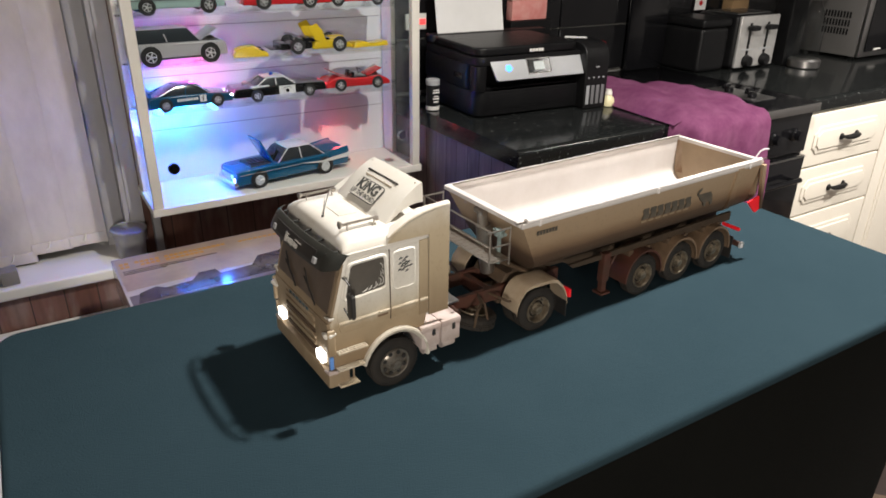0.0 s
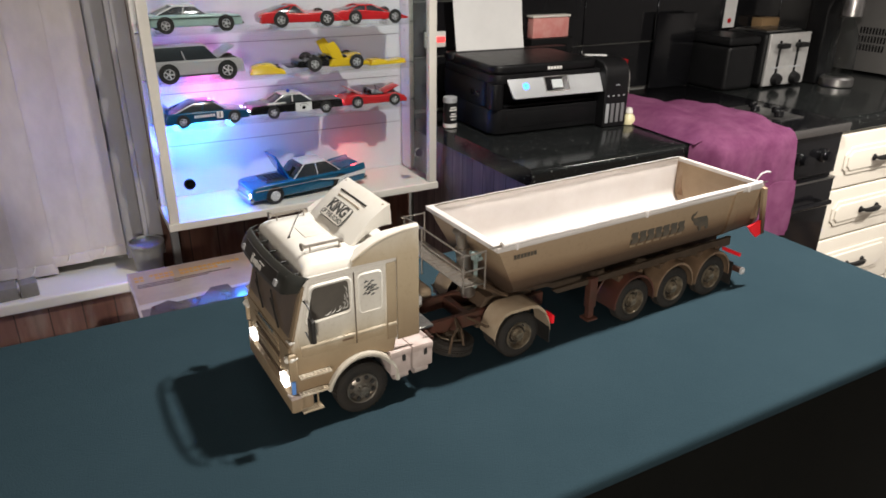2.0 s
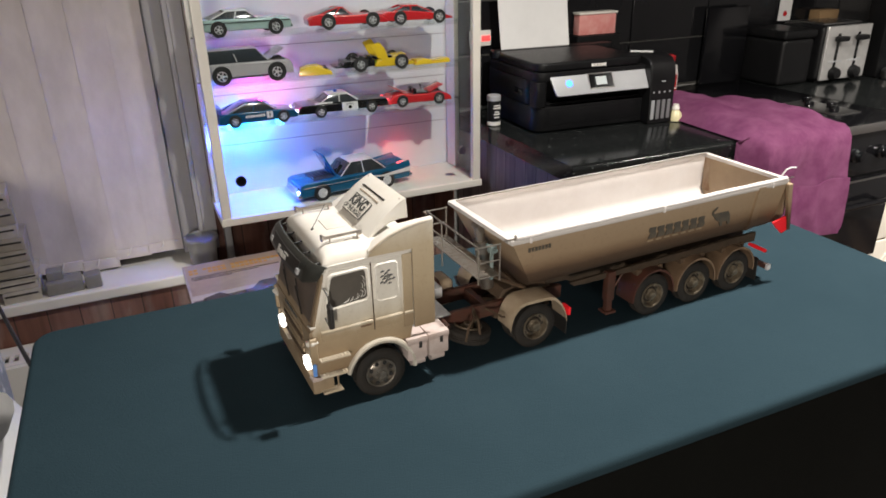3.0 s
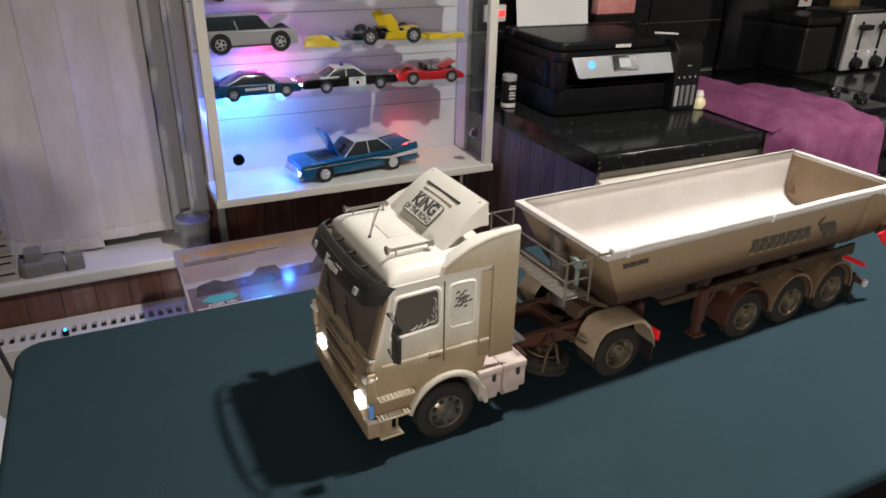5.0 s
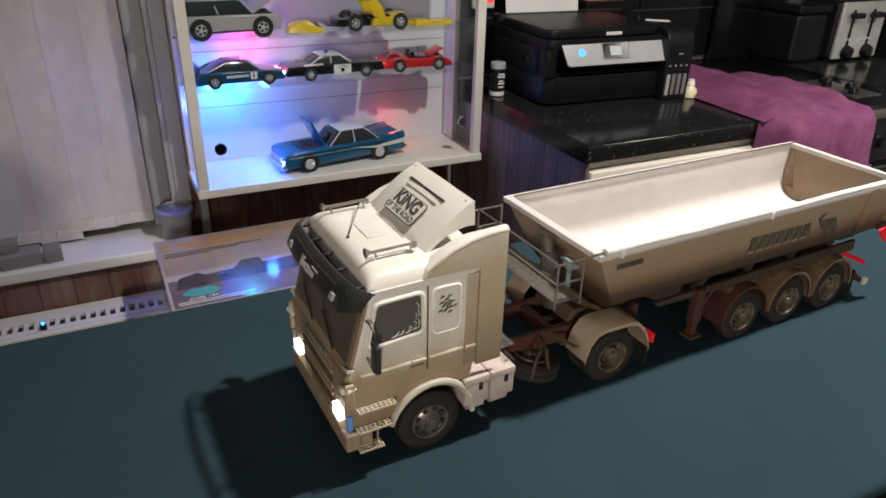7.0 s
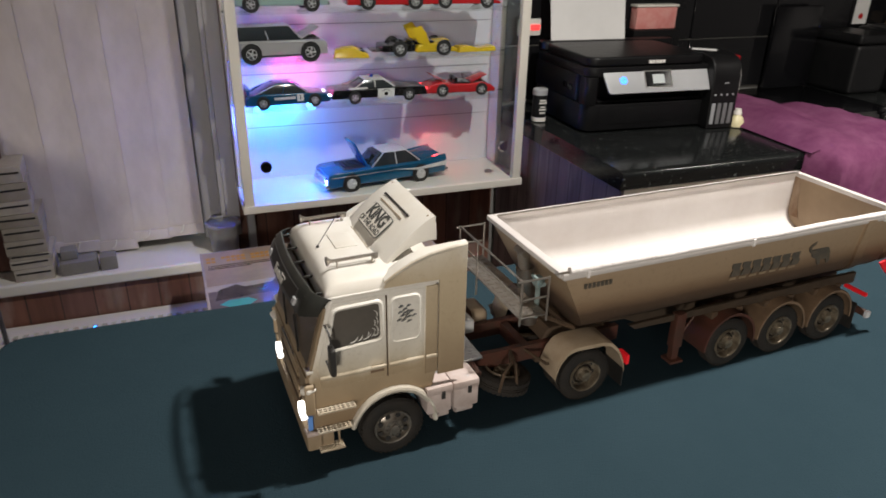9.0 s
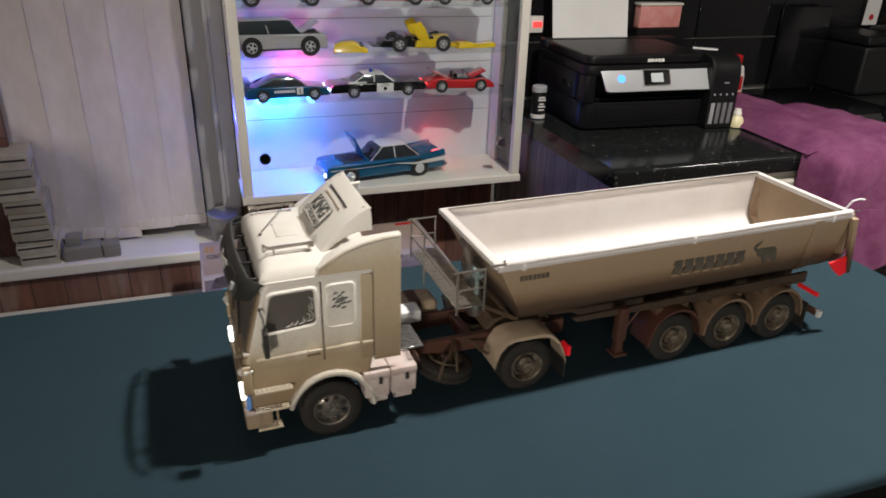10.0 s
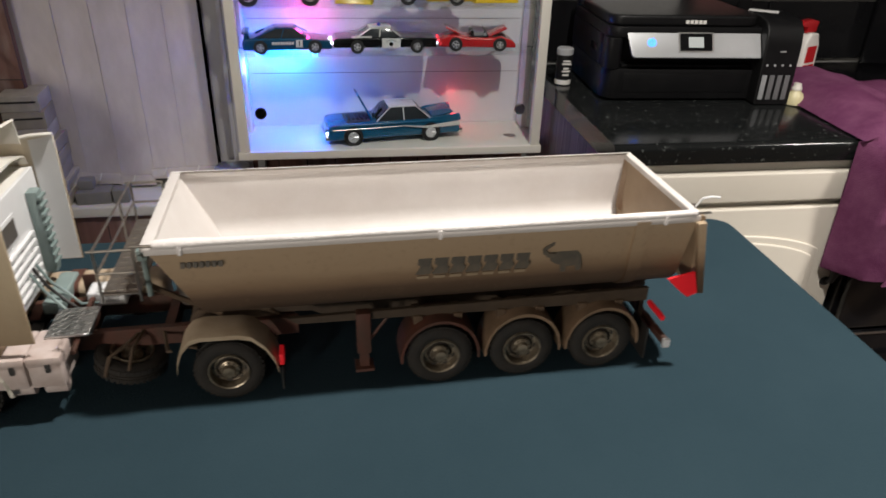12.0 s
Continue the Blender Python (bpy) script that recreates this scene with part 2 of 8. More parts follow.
def add_sheet(bm, grid, thick, towards=(0, 0, -1)):
    """A curved plate: rows of points, with a back at thick along towards."""
    t = Vector(towards) * thick
    top = [[bm.verts.new(p) for p in row] for row in grid]
    bot = [[bm.verts.new(Vector(p) + t) for p in row] for row in grid]
    R, C = len(grid), len(grid[0])
    faces = []
    for i in range(R - 1):
        for j in range(C - 1):
            faces.append(bm.faces.new((top[i][j], top[i + 1][j], top[i + 1][j + 1], top[i][j + 1])))
            faces.append(bm.faces.new((bot[i][j], bot[i][j + 1], bot[i + 1][j + 1], bot[i + 1][j])))
    for i in range(R - 1):
        for j in (0, C - 1):
            faces.append(bm.faces.new((top[i][j], bot[i][j], bot[i + 1][j], top[i + 1][j])))
    for j in range(C - 1):
        for i in (0, R - 1):
            faces.append(bm.faces.new((top[i][j], top[i][j + 1], bot[i][j + 1], bot[i][j])))
    bmesh.ops.recalc_face_normals(bm, faces=faces)
    return bm


def add_loops(bm, loops, close=False):
    """Bands between closed loops of points that have the same count; close fills the last loop."""
    rings = [[bm.verts.new(p) for p in loop] for loop in loops]
    faces = []
    for r0, r1 in zip(rings, rings[1:]):
        n = len(r0)
        for i in range(n):
            faces.append(bm.faces.new((r0[i], r0[(i + 1) % n], r1[(i + 1) % n], r1[i])))
    if close:
        faces.append(bm.faces.new(rings[-1]))
    bmesh.ops.recalc_face_normals(bm, faces=faces)
    return bm


def round_corners(corners, r, n=5):
    """A polygon whose corners are rounded by curves of reach r."""
    out = []
    m = len(corners)
    for i, c in enumerate(corners):
        c = Vector(c)
        a = (Vector(corners[i - 1]) - c).normalized() * r + c
        b = (Vector(corners[(i + 1) % m]) - c).normalized() * r + c
        for k in range(n + 1):
            t = k / n
            out.append(tuple((1 - t) ** 2 * a + 2 * t * (1 - t) * c + t * t * b))
    return out


def grown(corners, d):
    """A convex polygon moved outwards from its middle by about d."""
    cx = sum(p[0] for p in corners) / len(corners)
    cz = sum(p[1] for p in corners) / len(corners)
    return [(x + math.copysign(d, x - cx), z + math.copysign(d, z - cz)) for x, z in corners]


def finish(name, bm, mat, smooth=True):
    me = bpy.data.meshes.new(name)
    bm.to_mesh(me)
    bm.free()
    me.materials.append(mat)
    if smooth:
        me.shade_smooth()
        me.set_sharp_from_angle(angle=radians(38))
    return me


def part(name, bm, mat, parent=None, label="", smooth=True):
    ob = new(name, finish(name, bm, mat, smooth))
    ob.parent = parent
    if label:
        tagged(ob, label)
    return ob


def thing(name, label, category, m=None, group=""):
    ob = new(name)
    ob.empty_display_size = 0.05
    if m is not None:
        ob.matrix_world = m
    return tagged(ob, label, category, group)


def single(name, bm, mat, label, category, m=None, group="", kind=""):
    ob = new(name, finish(name, bm, mat))
    if m is not None:
        ob.matrix_world = m
    return tagged(ob, label, category, group, kind)


def writing(name, text, size, mat, parent, m, bold=0.0, shear=0.0, label=""):
    """Lettering in the built-in font, as a thin mesh."""
    cu = bpy.data.curves.new(name, "FONT")
    cu.body, cu.size, cu.align_x, cu.align_y, cu.extrude, cu.offset, cu.shear = text, size, "CENTER", "CENTER", size * 0.01, bold * size, shear
    tmp = new(name, cu)
    me = bpy.data.meshes.new_from_object(tmp.evaluated_get(bpy.context.evaluated_depsgraph_get()))
    bpy.data.objects.remove(tmp)
    bpy.data.curves.remove(cu)
    me.materials.append(mat)
    ob = new(name, me)
    ob.parent = parent
    ob.matrix_basis = m
    if label:
        tagged(ob, label)
    return ob


# ---- the room ----
X0, X1, Y0 = -2.2, 3.4, -3.0
bm = shape(); add_box(bm, X0 - 0.1, X1 + 0.1, Y0 - 0.1, WALL_Y + 0.4, -0.06, 0.0)
single("floor", bm, FLOOR_WOOD, "dark wood laminate floor", "floor", kind="structure")
bm = shape(); add_box(bm, X0 - 0.1, X1 + 0.1, Y0 - 0.1, WALL_Y + 0.4, CEILING_Z, CEILING_Z + 0.06)
single("ceiling", bm, CEILING_PAINT, "unseen ceiling, toned dark to cut bounced light", "ceiling", kind="structure")

WIN_L, WIN_R, WIN_TOP = -1.45, -0.035, 2.05
bm = shape()
add_box(bm, X0, WIN_L, WALL_Y, WALL_Y + 0.16, 0, CEILING_Z)
add_box(bm, WIN_L, WIN_R, WALL_Y, WALL_Y + 0.16, 0, SILL_Z - 0.03)
add_box(bm, WIN_L, WIN_R, WALL_Y, WALL_Y + 0.16, WIN_TOP, CEILING_Z)
add_box(bm, WIN_R, 0.685, WALL_Y, WALL_Y + 0.16, 0, CEILING_Z)
single("wall_north", bm, WOOD_PAPER, "wall papered with rustic reddish brown boards", "wall", kind="structure")
bm = shape(); add_box(bm, 0.685, X1, WALL_Y + 0.012, WALL_Y + 0.16, 0, CEILING_Z)
wall_tiled = single("wall_kitchen", bm, GROUT, "kitchen wall covered with glossy black tiles", "wall", kind="structure")
bm = shape(); add_box(bm, X1, X1 + 0.1, Y0, WALL_Y + 0.16, 0, CEILING_Z)
single("wall_east", bm, GREY_WALL, "unseen grey wall, toned dark to cut bounced light", "wall", kind="structure")
bm = shape(); add_box(bm, X0 - 0.1, X0, Y0, WALL_Y + 0.16, 0, CEILING_Z)
single("wall_west", bm, GREY_WALL, "unseen grey wall, toned dark to cut bounced light", "wall", kind="structure")
bm = shape(); add_box(bm, X0, X1, Y0 - 0.1, Y0, 0, CEILING_Z)
single("wall_south", bm, GREY_WALL, "unseen grey wall, toned dark to cut bounced light", "wall", kind="structure")
bm = shape(); add_box(bm, X0, X1, WALL_Y + 0.18, WALL_Y + 0.24, 0, CEILING_Z)
single("backdrop", bm, material("night_outside", (0.02, 0.02, 0.03), 0.9), "dark night outside the window", "backdrop", kind="structure")

# the boarded wall left of the window stands in front of the blind's end
bm = shape(); add_box(bm, -0.66, -0.485, WALL_Y - 0.02, WALL_Y + 0.0, SILL_Z + 0.004, CEILING_Z)
single("wall_pier", bm, WOOD_PAPER, "pier beside the window papered with rustic reddish boards", "wall", kind="structure")

# boarded apron under the window
bm = shape(); add_box(bm, WIN_L + 0.01, -0.001, 1.262, WALL_Y - 0.0005, 0.0, SILL_Z - 0.029)
single("wall_apron", bm, WOOD_PAPER, "wall below the sill papered with rustic reddish boards", "wall", kind="structure")
# window sill
bm = shape(); add_box(bm, WIN_L + 0.01, WIN_R + 0.02, 1.245, WALL_Y + 0.155, SILL_Z - 0.028, SILL_Z, 0.006, 3)
single("window_sill", bm, WHITE_PAINT, "white painted window sill", "window sill", kind="structure")
# window frame and pane
win = thing("window_1", "grey framed window behind vertical blinds", "window")
tagged(win, kind="structure")
bm = shape()
add_box(bm, WIN_R - 0.055, WIN_R, WALL_Y + 0.045, WALL_Y + 0.155, SILL_Z, WIN_TOP, 0.004)
part("window_frame", bm, FRAME_GREY, win)
bm = shape()
add_box(bm, WIN_R - 0.012, WIN_R - 0.001, WALL_Y - 0.006, WALL_Y + 0.045, SILL_Z, WIN_TOP, 0.002)
part("window_trim", bm, FRAME_GREY, win)
bm = shape()
add_box(bm, WIN_R - 0.0005, -0.0035, WALL_Y - 0.006, WALL_Y - 0.0005, SILL_Z + 0.02, WIN_TOP, 0.001)
part("architrave", bm, FRAME_GREY, win)
bm = shape(); add_box(bm, WIN_L, WIN_R - 0.06, WALL_Y + 0.14, WALL_Y + 0.15, SILL_Z + 0.001, WIN_TOP)
part("pane", bm, thin_glass("window_glass", (0.3, 0.32, 0.36)), win)

# vertical blind: slats overlap like tiles, each turned a little
blind = thing("vertical_blind", "grey white patterned vertical blind with weighted slats, closed", "blind", Matrix.Translation((0, WALL_Y + 0.028, SILL_Z)))
bm = shape(); add_box(bm, WIN_L + 0.1 , -0.06, -0.02, 0.02, 1.36, 1.40, 0.004)
part("headrail", bm, WHITE_PAINT, blind)
SLAT_W, STEP = 0.089, 0.078
for i in range(11):
    xr = -0.092 - i * STEP
    foot = 0.022 + 0.007 * math.sin(i * 2.1) + (0.004 if i == 0 else 0.0) - 0.005 * min(i, 2)
    bm = shape()
    rows = []
    for k in range(7):
        f = k / 6
        sway = 0.004 * math.sin(3 * f + i)
        rows.append([(xr - SLAT_W + SLAT_W * j / 4, -0.012 + 0.0035 * (1 - j / 4) + sway * 0.25 + 0.003 * math.sin(math.pi * j / 4), foot + (1.35 - foot) * f) for j in range(5)])
    add_sheet(bm, rows, 0.0012, (0, 1, 0))
    slat = part("slat", bm, BLIND, blind)
    bm = shape(); add_box(bm, xr - SLAT_W + 0.004, xr - 0.004, -0.0135, -0.010, foot + 0.001, foot + 0.028, 0.001)
    part("weight", bm, BLIND, slat)
    bm = shape(); add_tube(bm, [(xr - 0.045, -0.018, foot + 0.032), (xr - 0.050, -0.022, foot + 0.018), (xr - 0.056, -0.020, foot + 0.012)], 0.0016, 6)
    part("chain_clip", bm, WHITE_PAINT, slat)

# radiator under the sill
rad = thing("radiator", "white panel radiator with slotted top grille", "radiator", Matrix.Translation((0, -0.040, -0.028)))
bm = shape(); add_box(bm, -1.25, 0.25, 1.19, 1.203, 0.10, 0.535, 0.004)
part("front_panel", bm, WHITE_PAINT, rad)
bm = shape(); add_box(bm, -1.25, 0.25, 1.285, 1.297, 0.10, 0.535, 0.004)
part("rear_panel", bm, WHITE_PAINT, rad)
bm = shape()
add_box(bm, -1.25, 0.25, 1.2035, 1.222, 0.528, 0.535)
add_box(bm, -1.25, 0.25, 1.252, 1.2845, 0.528, 0.535)
for i in range(76):
    add_box(bm, -1.25 + i * 0.02, -1.25 + i * 0.02 + 0.009, 1.2225, 1.2515, 0.528, 0.535)
part("top_grille", bm, WHITE_PAINT, rad)
for x in (-1.1, 0.1):
    bm = shape(); add_box(bm, x, x + 0.03, 1.2975, 1.3015 if x < 0 else 1.3795, 0.2, 0.5)
    part("bracket", bm, WHITE_PAINT, rad)

# ---- the display table ----
table = thing("display_table", "long narrow table draped with slate blue cloth", "table", pose(0, 0, 0))
TX0, TX1, TY0, TY1 = -0.275, 0.610, -0.145, 0.245


def rounded(x0, x1, y0, y1, r, n=6):
    out = []
    for cx, cy, a0 in ((x1 - r, y1 - r, 0), (x0 + r, y1 - r, 90), (x0 + r, y0 + r, 180), (x1 - r, y0 + r, 270)):
        for k in range(n + 1):
            a = radians(a0 + 90 * k / n)
            out.append((cx + r * math.cos(a), cy + r * math.sin(a)))
    return out


bm = shape(); add_prism(bm, rounded(TX0, TX1, TY0, TY1, 0.022), TABLE_Z - 0.014, TABLE_Z, "z", 0.006, 3)
part("cloth_top", bm, CLOTH, table, "slate blue felt cloth, slightly dusty")
bm = shape()
out = rounded(TX0 + 0.001, TX1 - 0.001, TY0 + 0.001, TY1 - 0.001, 0.022, 8)
rows = []
for z, wave in ((TABLE_Z - 0.0142, 0.0), (TABLE_Z - 0.2, 0.006), (TABLE_Z - 0.55, 0.014), (0.06, 0.02)):
    row = []
    n = len(out)
    for i in range(n * 5 + 1):
        j, f = divmod(i, 5)
        a, b = out[j % n], out[(j + 1) % n]
        x, y = a[0] + (b[0] - a[0]) * f / 5, a[1] + (b[1] - a[1]) * f / 5
        cx, cy = x - 0.16, y - 0.05
        d = math.hypot(cx, cy)
        s = -0.004 - wave * (0.5 + 0.5 * math.sin(23 * math.atan2(cy * 2, cx)))
        row.append((x + cx / d * s, y + cy / d * s, z))
    rows.append(row)
add_sheet(bm, rows, 0.001, (0, 0, -1))
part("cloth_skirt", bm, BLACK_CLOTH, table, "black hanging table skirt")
for x in (TX0 + 0.06, TX1 - 0.06):
    for y in (TY0 + 0.06, TY1 - 0.06):
        bm = shape(); add_box(bm, x - 0.02, x + 0.02, y - 0.02, y + 0.02, 0.0, TABLE_Z - 0.0145, 0.003)
        part("leg", bm, BLACK_IRON, table)

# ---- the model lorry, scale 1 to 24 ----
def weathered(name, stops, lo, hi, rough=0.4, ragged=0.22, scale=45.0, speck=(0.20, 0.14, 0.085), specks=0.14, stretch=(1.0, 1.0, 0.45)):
    """Paint under sprayed-on road dust and mud, on the tub with side shade too: tones by height with ragged borders,
    streaks and fine specks.
    """
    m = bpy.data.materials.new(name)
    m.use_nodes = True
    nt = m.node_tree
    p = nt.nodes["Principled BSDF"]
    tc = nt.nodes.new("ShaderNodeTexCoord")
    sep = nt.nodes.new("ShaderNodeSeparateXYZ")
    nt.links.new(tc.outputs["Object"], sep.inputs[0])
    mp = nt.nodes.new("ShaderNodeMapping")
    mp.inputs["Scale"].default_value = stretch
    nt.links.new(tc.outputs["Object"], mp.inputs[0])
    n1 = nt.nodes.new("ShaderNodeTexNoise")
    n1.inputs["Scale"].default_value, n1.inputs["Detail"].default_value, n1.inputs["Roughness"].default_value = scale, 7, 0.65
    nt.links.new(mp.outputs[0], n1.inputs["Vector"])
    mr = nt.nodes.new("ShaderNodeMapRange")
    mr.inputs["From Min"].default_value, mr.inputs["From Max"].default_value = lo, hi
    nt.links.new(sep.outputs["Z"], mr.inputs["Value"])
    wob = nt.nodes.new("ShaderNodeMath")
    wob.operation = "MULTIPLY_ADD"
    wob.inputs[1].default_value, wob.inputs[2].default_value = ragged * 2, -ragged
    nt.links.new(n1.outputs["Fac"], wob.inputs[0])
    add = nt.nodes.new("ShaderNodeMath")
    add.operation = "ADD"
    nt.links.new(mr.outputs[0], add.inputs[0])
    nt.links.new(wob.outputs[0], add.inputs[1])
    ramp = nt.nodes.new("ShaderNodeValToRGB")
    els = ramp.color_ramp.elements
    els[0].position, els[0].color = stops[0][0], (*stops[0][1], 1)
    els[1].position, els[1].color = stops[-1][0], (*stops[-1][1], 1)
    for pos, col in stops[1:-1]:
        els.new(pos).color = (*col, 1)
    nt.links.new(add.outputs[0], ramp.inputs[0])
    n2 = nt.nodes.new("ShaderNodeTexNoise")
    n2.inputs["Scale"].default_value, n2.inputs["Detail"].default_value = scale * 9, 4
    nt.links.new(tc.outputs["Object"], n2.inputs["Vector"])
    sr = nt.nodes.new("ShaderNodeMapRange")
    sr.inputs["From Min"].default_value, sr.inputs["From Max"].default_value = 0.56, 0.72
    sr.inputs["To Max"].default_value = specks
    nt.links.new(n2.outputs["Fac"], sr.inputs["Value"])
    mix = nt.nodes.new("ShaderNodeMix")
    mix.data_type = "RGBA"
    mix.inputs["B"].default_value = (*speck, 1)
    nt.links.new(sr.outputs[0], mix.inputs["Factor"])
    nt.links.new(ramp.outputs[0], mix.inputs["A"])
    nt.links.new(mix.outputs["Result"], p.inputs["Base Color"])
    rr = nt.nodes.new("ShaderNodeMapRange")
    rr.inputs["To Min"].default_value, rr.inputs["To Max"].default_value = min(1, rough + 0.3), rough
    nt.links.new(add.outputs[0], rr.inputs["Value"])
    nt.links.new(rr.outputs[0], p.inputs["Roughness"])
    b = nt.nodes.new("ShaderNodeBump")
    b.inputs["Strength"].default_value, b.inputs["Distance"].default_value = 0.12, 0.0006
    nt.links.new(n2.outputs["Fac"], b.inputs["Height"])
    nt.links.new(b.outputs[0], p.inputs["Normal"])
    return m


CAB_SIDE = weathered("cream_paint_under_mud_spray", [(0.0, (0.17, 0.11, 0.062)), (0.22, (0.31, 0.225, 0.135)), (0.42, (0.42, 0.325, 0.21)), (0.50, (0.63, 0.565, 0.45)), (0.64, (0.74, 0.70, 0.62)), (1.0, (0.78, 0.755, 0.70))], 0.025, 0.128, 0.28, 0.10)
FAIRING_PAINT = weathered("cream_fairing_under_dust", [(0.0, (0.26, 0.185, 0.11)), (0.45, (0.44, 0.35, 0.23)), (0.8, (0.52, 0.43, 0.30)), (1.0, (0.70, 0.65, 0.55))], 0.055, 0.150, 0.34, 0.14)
# Tub tones hold mud below and also shade of the inward-curving side
TUB_SIDE = weathered("beige_tub_mud_and_side_shade", [(0.0, (0.055, 0.031, 0.017)), (0.28, (0.095, 0.056, 0.031)), (0.41, (0.22, 0.140, 0.082)), (0.58, (0.36, 0.255, 0.158)), (1.0, (0.43, 0.32, 0.21))], 0.062, 0.116, 0.40, 0.10, 30.0, (0.17, 0.11, 0.065), 0.2, (0.35, 1.0, 1.0))
TUB_DECAL = material("faded_grey_decal", (0.075, 0.070, 0.060), 0.5, second=(0.17, 0.135, 0.095), scale=90, amount=0.6)
ARCH_PAINT = material("pale_dusted_arch", (0.58, 0.55, 0.48), 0.5, second=(0.38, 0.32, 0.24), scale=45, amount=0.7, bump=0.05, bump_scale=900)
SCOOP_PAINT = material("cream_scoop_paint", (0.74, 0.71, 0.645), 0.36, second=(0.60, 0.53, 0.42), scale=30, amount=0.5, contrast=(0.45, 0.8), bump=0.04, bump_scale=700)
CAB_LOW = material("lightly_dusted_paint", (0.62, 0.56, 0.46), 0.36, second=(0.40, 0.31, 0.20), scale=40, amount=0.8, bump=0.05, bump_scale=900, stretch=(0.6, 1, 1.4))
CAB_DIRT = material("muddy_cream_paint", (0.34, 0.26, 0.17), 0.55, second=(0.24, 0.17, 0.10), scale=34, amount=0.75, bump=0.1, bump_scale=900, stretch=(1, 1, 0.5))
ROOF_PAINT = material("pale_cream_paint", (0.76, 0.73, 0.67), 0.34, second=(0.58, 0.51, 0.40), scale=18, amount=0.6, contrast=(0.45, 0.8))
TUB_PAINT = material("dusty_beige_tub", (0.37, 0.265, 0.165), 0.45, second=(0.22, 0.145, 0.085), scale=16, amount=0.6, bump=0.06, bump_scale=900, stretch=(0.5, 1, 1.2))
TUB_INSIDE = material("chalk_white_tub_inside", (0.63, 0.595, 0.57), 0.55, second=(0.52, 0.47, 0.435), scale=14, amount=0.6, bump=0.05, bump_scale=600)
TARP = material("white_rolled_tarpaulin", (0.78, 0.75, 0.73), 0.7, second=(0.66, 0.60, 0.57), scale=60, bump=0.4, bump_scale=500)
RUST = material("rust_red_chassis", (0.095, 0.030, 0.018), 0.6, second=(0.055, 0.032, 0.021), scale=60, amount=0.8, bump=0.2, bump_scale=900)
MUD = material("mud_brown", (0.105, 0.066, 0.038), 0.75, second=(0.065, 0.042, 0.025), scale=70, amount=0.8, bump=0.3, bump_scale=900)
# Near-black puts the shade of the deep wheel dish into its colour
DISH_SHADE = material("dish_shade_black", (0.018, 0.013, 0.010), 0.7, second=(0.035, 0.024, 0.015), scale=120)
# Darker copy of the mud for rails, with the tub's shade painted in
MUD_SHADED = material("shaded_mud", (0.06, 0.04, 0.024), 0.7, second=(0.03, 0.02, 0.013), scale=90)
MUD_FENDER = material("mud_brown_fender", (0.24, 0.155, 0.095), 0.6, second=(0.13, 0.085, 0.05), scale=50, amount=0.8, bump=0.15, bump_scale=900)
FENDER = material("dusty_fender", (0.48, 0.38, 0.27), 0.55, second=(0.34, 0.25, 0.16), scale=45, amount=0.7, bump=0.1, bump_scale=900)
PALE_BOX = material("dusty_pink_white_box", (0.55, 0.47, 0.44), 0.55, second=(0.40, 0.30, 0.26), scale=60, amount=0.7)
TYRE = material("dusty_tyre_rubber", (0.011, 0.010, 0.009), 0.8, second=(0.036, 0.027, 0.019), scale=60, amount=0.5, bump=0.3, bump_scale=1200)
BRIGHT_RIM = material("silver_rim", (0.30, 0.275, 0.24), 0.32, metal=0.6, second=(0.10, 0.075, 0.05), scale=140, amount=0.7)
RIM = material("dusty_silver_rim", (0.36, 0.30, 0.22), 0.32, metal=0.5, second=(0.06, 0.042, 0.026), scale=120, amount=0.8)
MODEL_DARK = material("matt_black_model_plastic", (0.018, 0.018, 0.018), 0.5, second=(0.05, 0.042, 0.035), scale=80, amount=0.6)
VISOR_GREY = material("dark_grey_visor_plastic", (0.022, 0.025, 0.023), 0.32, second=(0.055, 0.050, 0.042), scale=90, amount=0.5)
MODEL_WHITE = material("bare_white_model_plastic", (0.76, 0.76, 0.76), 0.4, second=(0.68, 0.68, 0.69), scale=30, amount=0.5)
MODEL_GREEN = material("grey_green_model_plastic", (0.22, 0.28, 0.27), 0.5, second=(0.16, 0.21, 0.2), scale=60)
DUSTY_GLASS = material("dust_coated_windscreen", (0.080, 0.057, 0.038), 0.32, second=(0.15, 0.105, 0.068), scale=35, amount=0.8, stretch=(1, 1, 0.5))
MODEL_GLASS = material("smoked_model_window", (0.10, 0.095, 0.085), 0.12, second=(0.16, 0.14, 0.12), scale=30, amount=0.5, specular=0.6)
WIRE = material("bare_metal_wire", (0.42, 0.39, 0.35), 0.35, metal=0.9, second=(0.25, 0.2, 0.16), scale=150)
DECAL = material("dark_grey_decal", (0.05, 0.055, 0.055), 0.5, second=(0.10, 0.095, 0.08), scale=120, amount=0.6)
PALE_DECAL = material("pale_decal", (0.62, 0.60, 0.56), 0.5, scale=60)
RED_LENS = glow("red_lens", (0.60, 0.010, 0.016), 0.28)
HEADLIGHT = glow("lit_headlight", (1.0, 0.97, 0.92), 3.5)
BLUE_LENS = glow("blue_side_light", (0.10, 0.22, 0.5), 0.22)

RIG = pose(0, 0, TABLE_Z + 0.0005, 0, 0, 2.5)
WHEEL_R = 0.0215


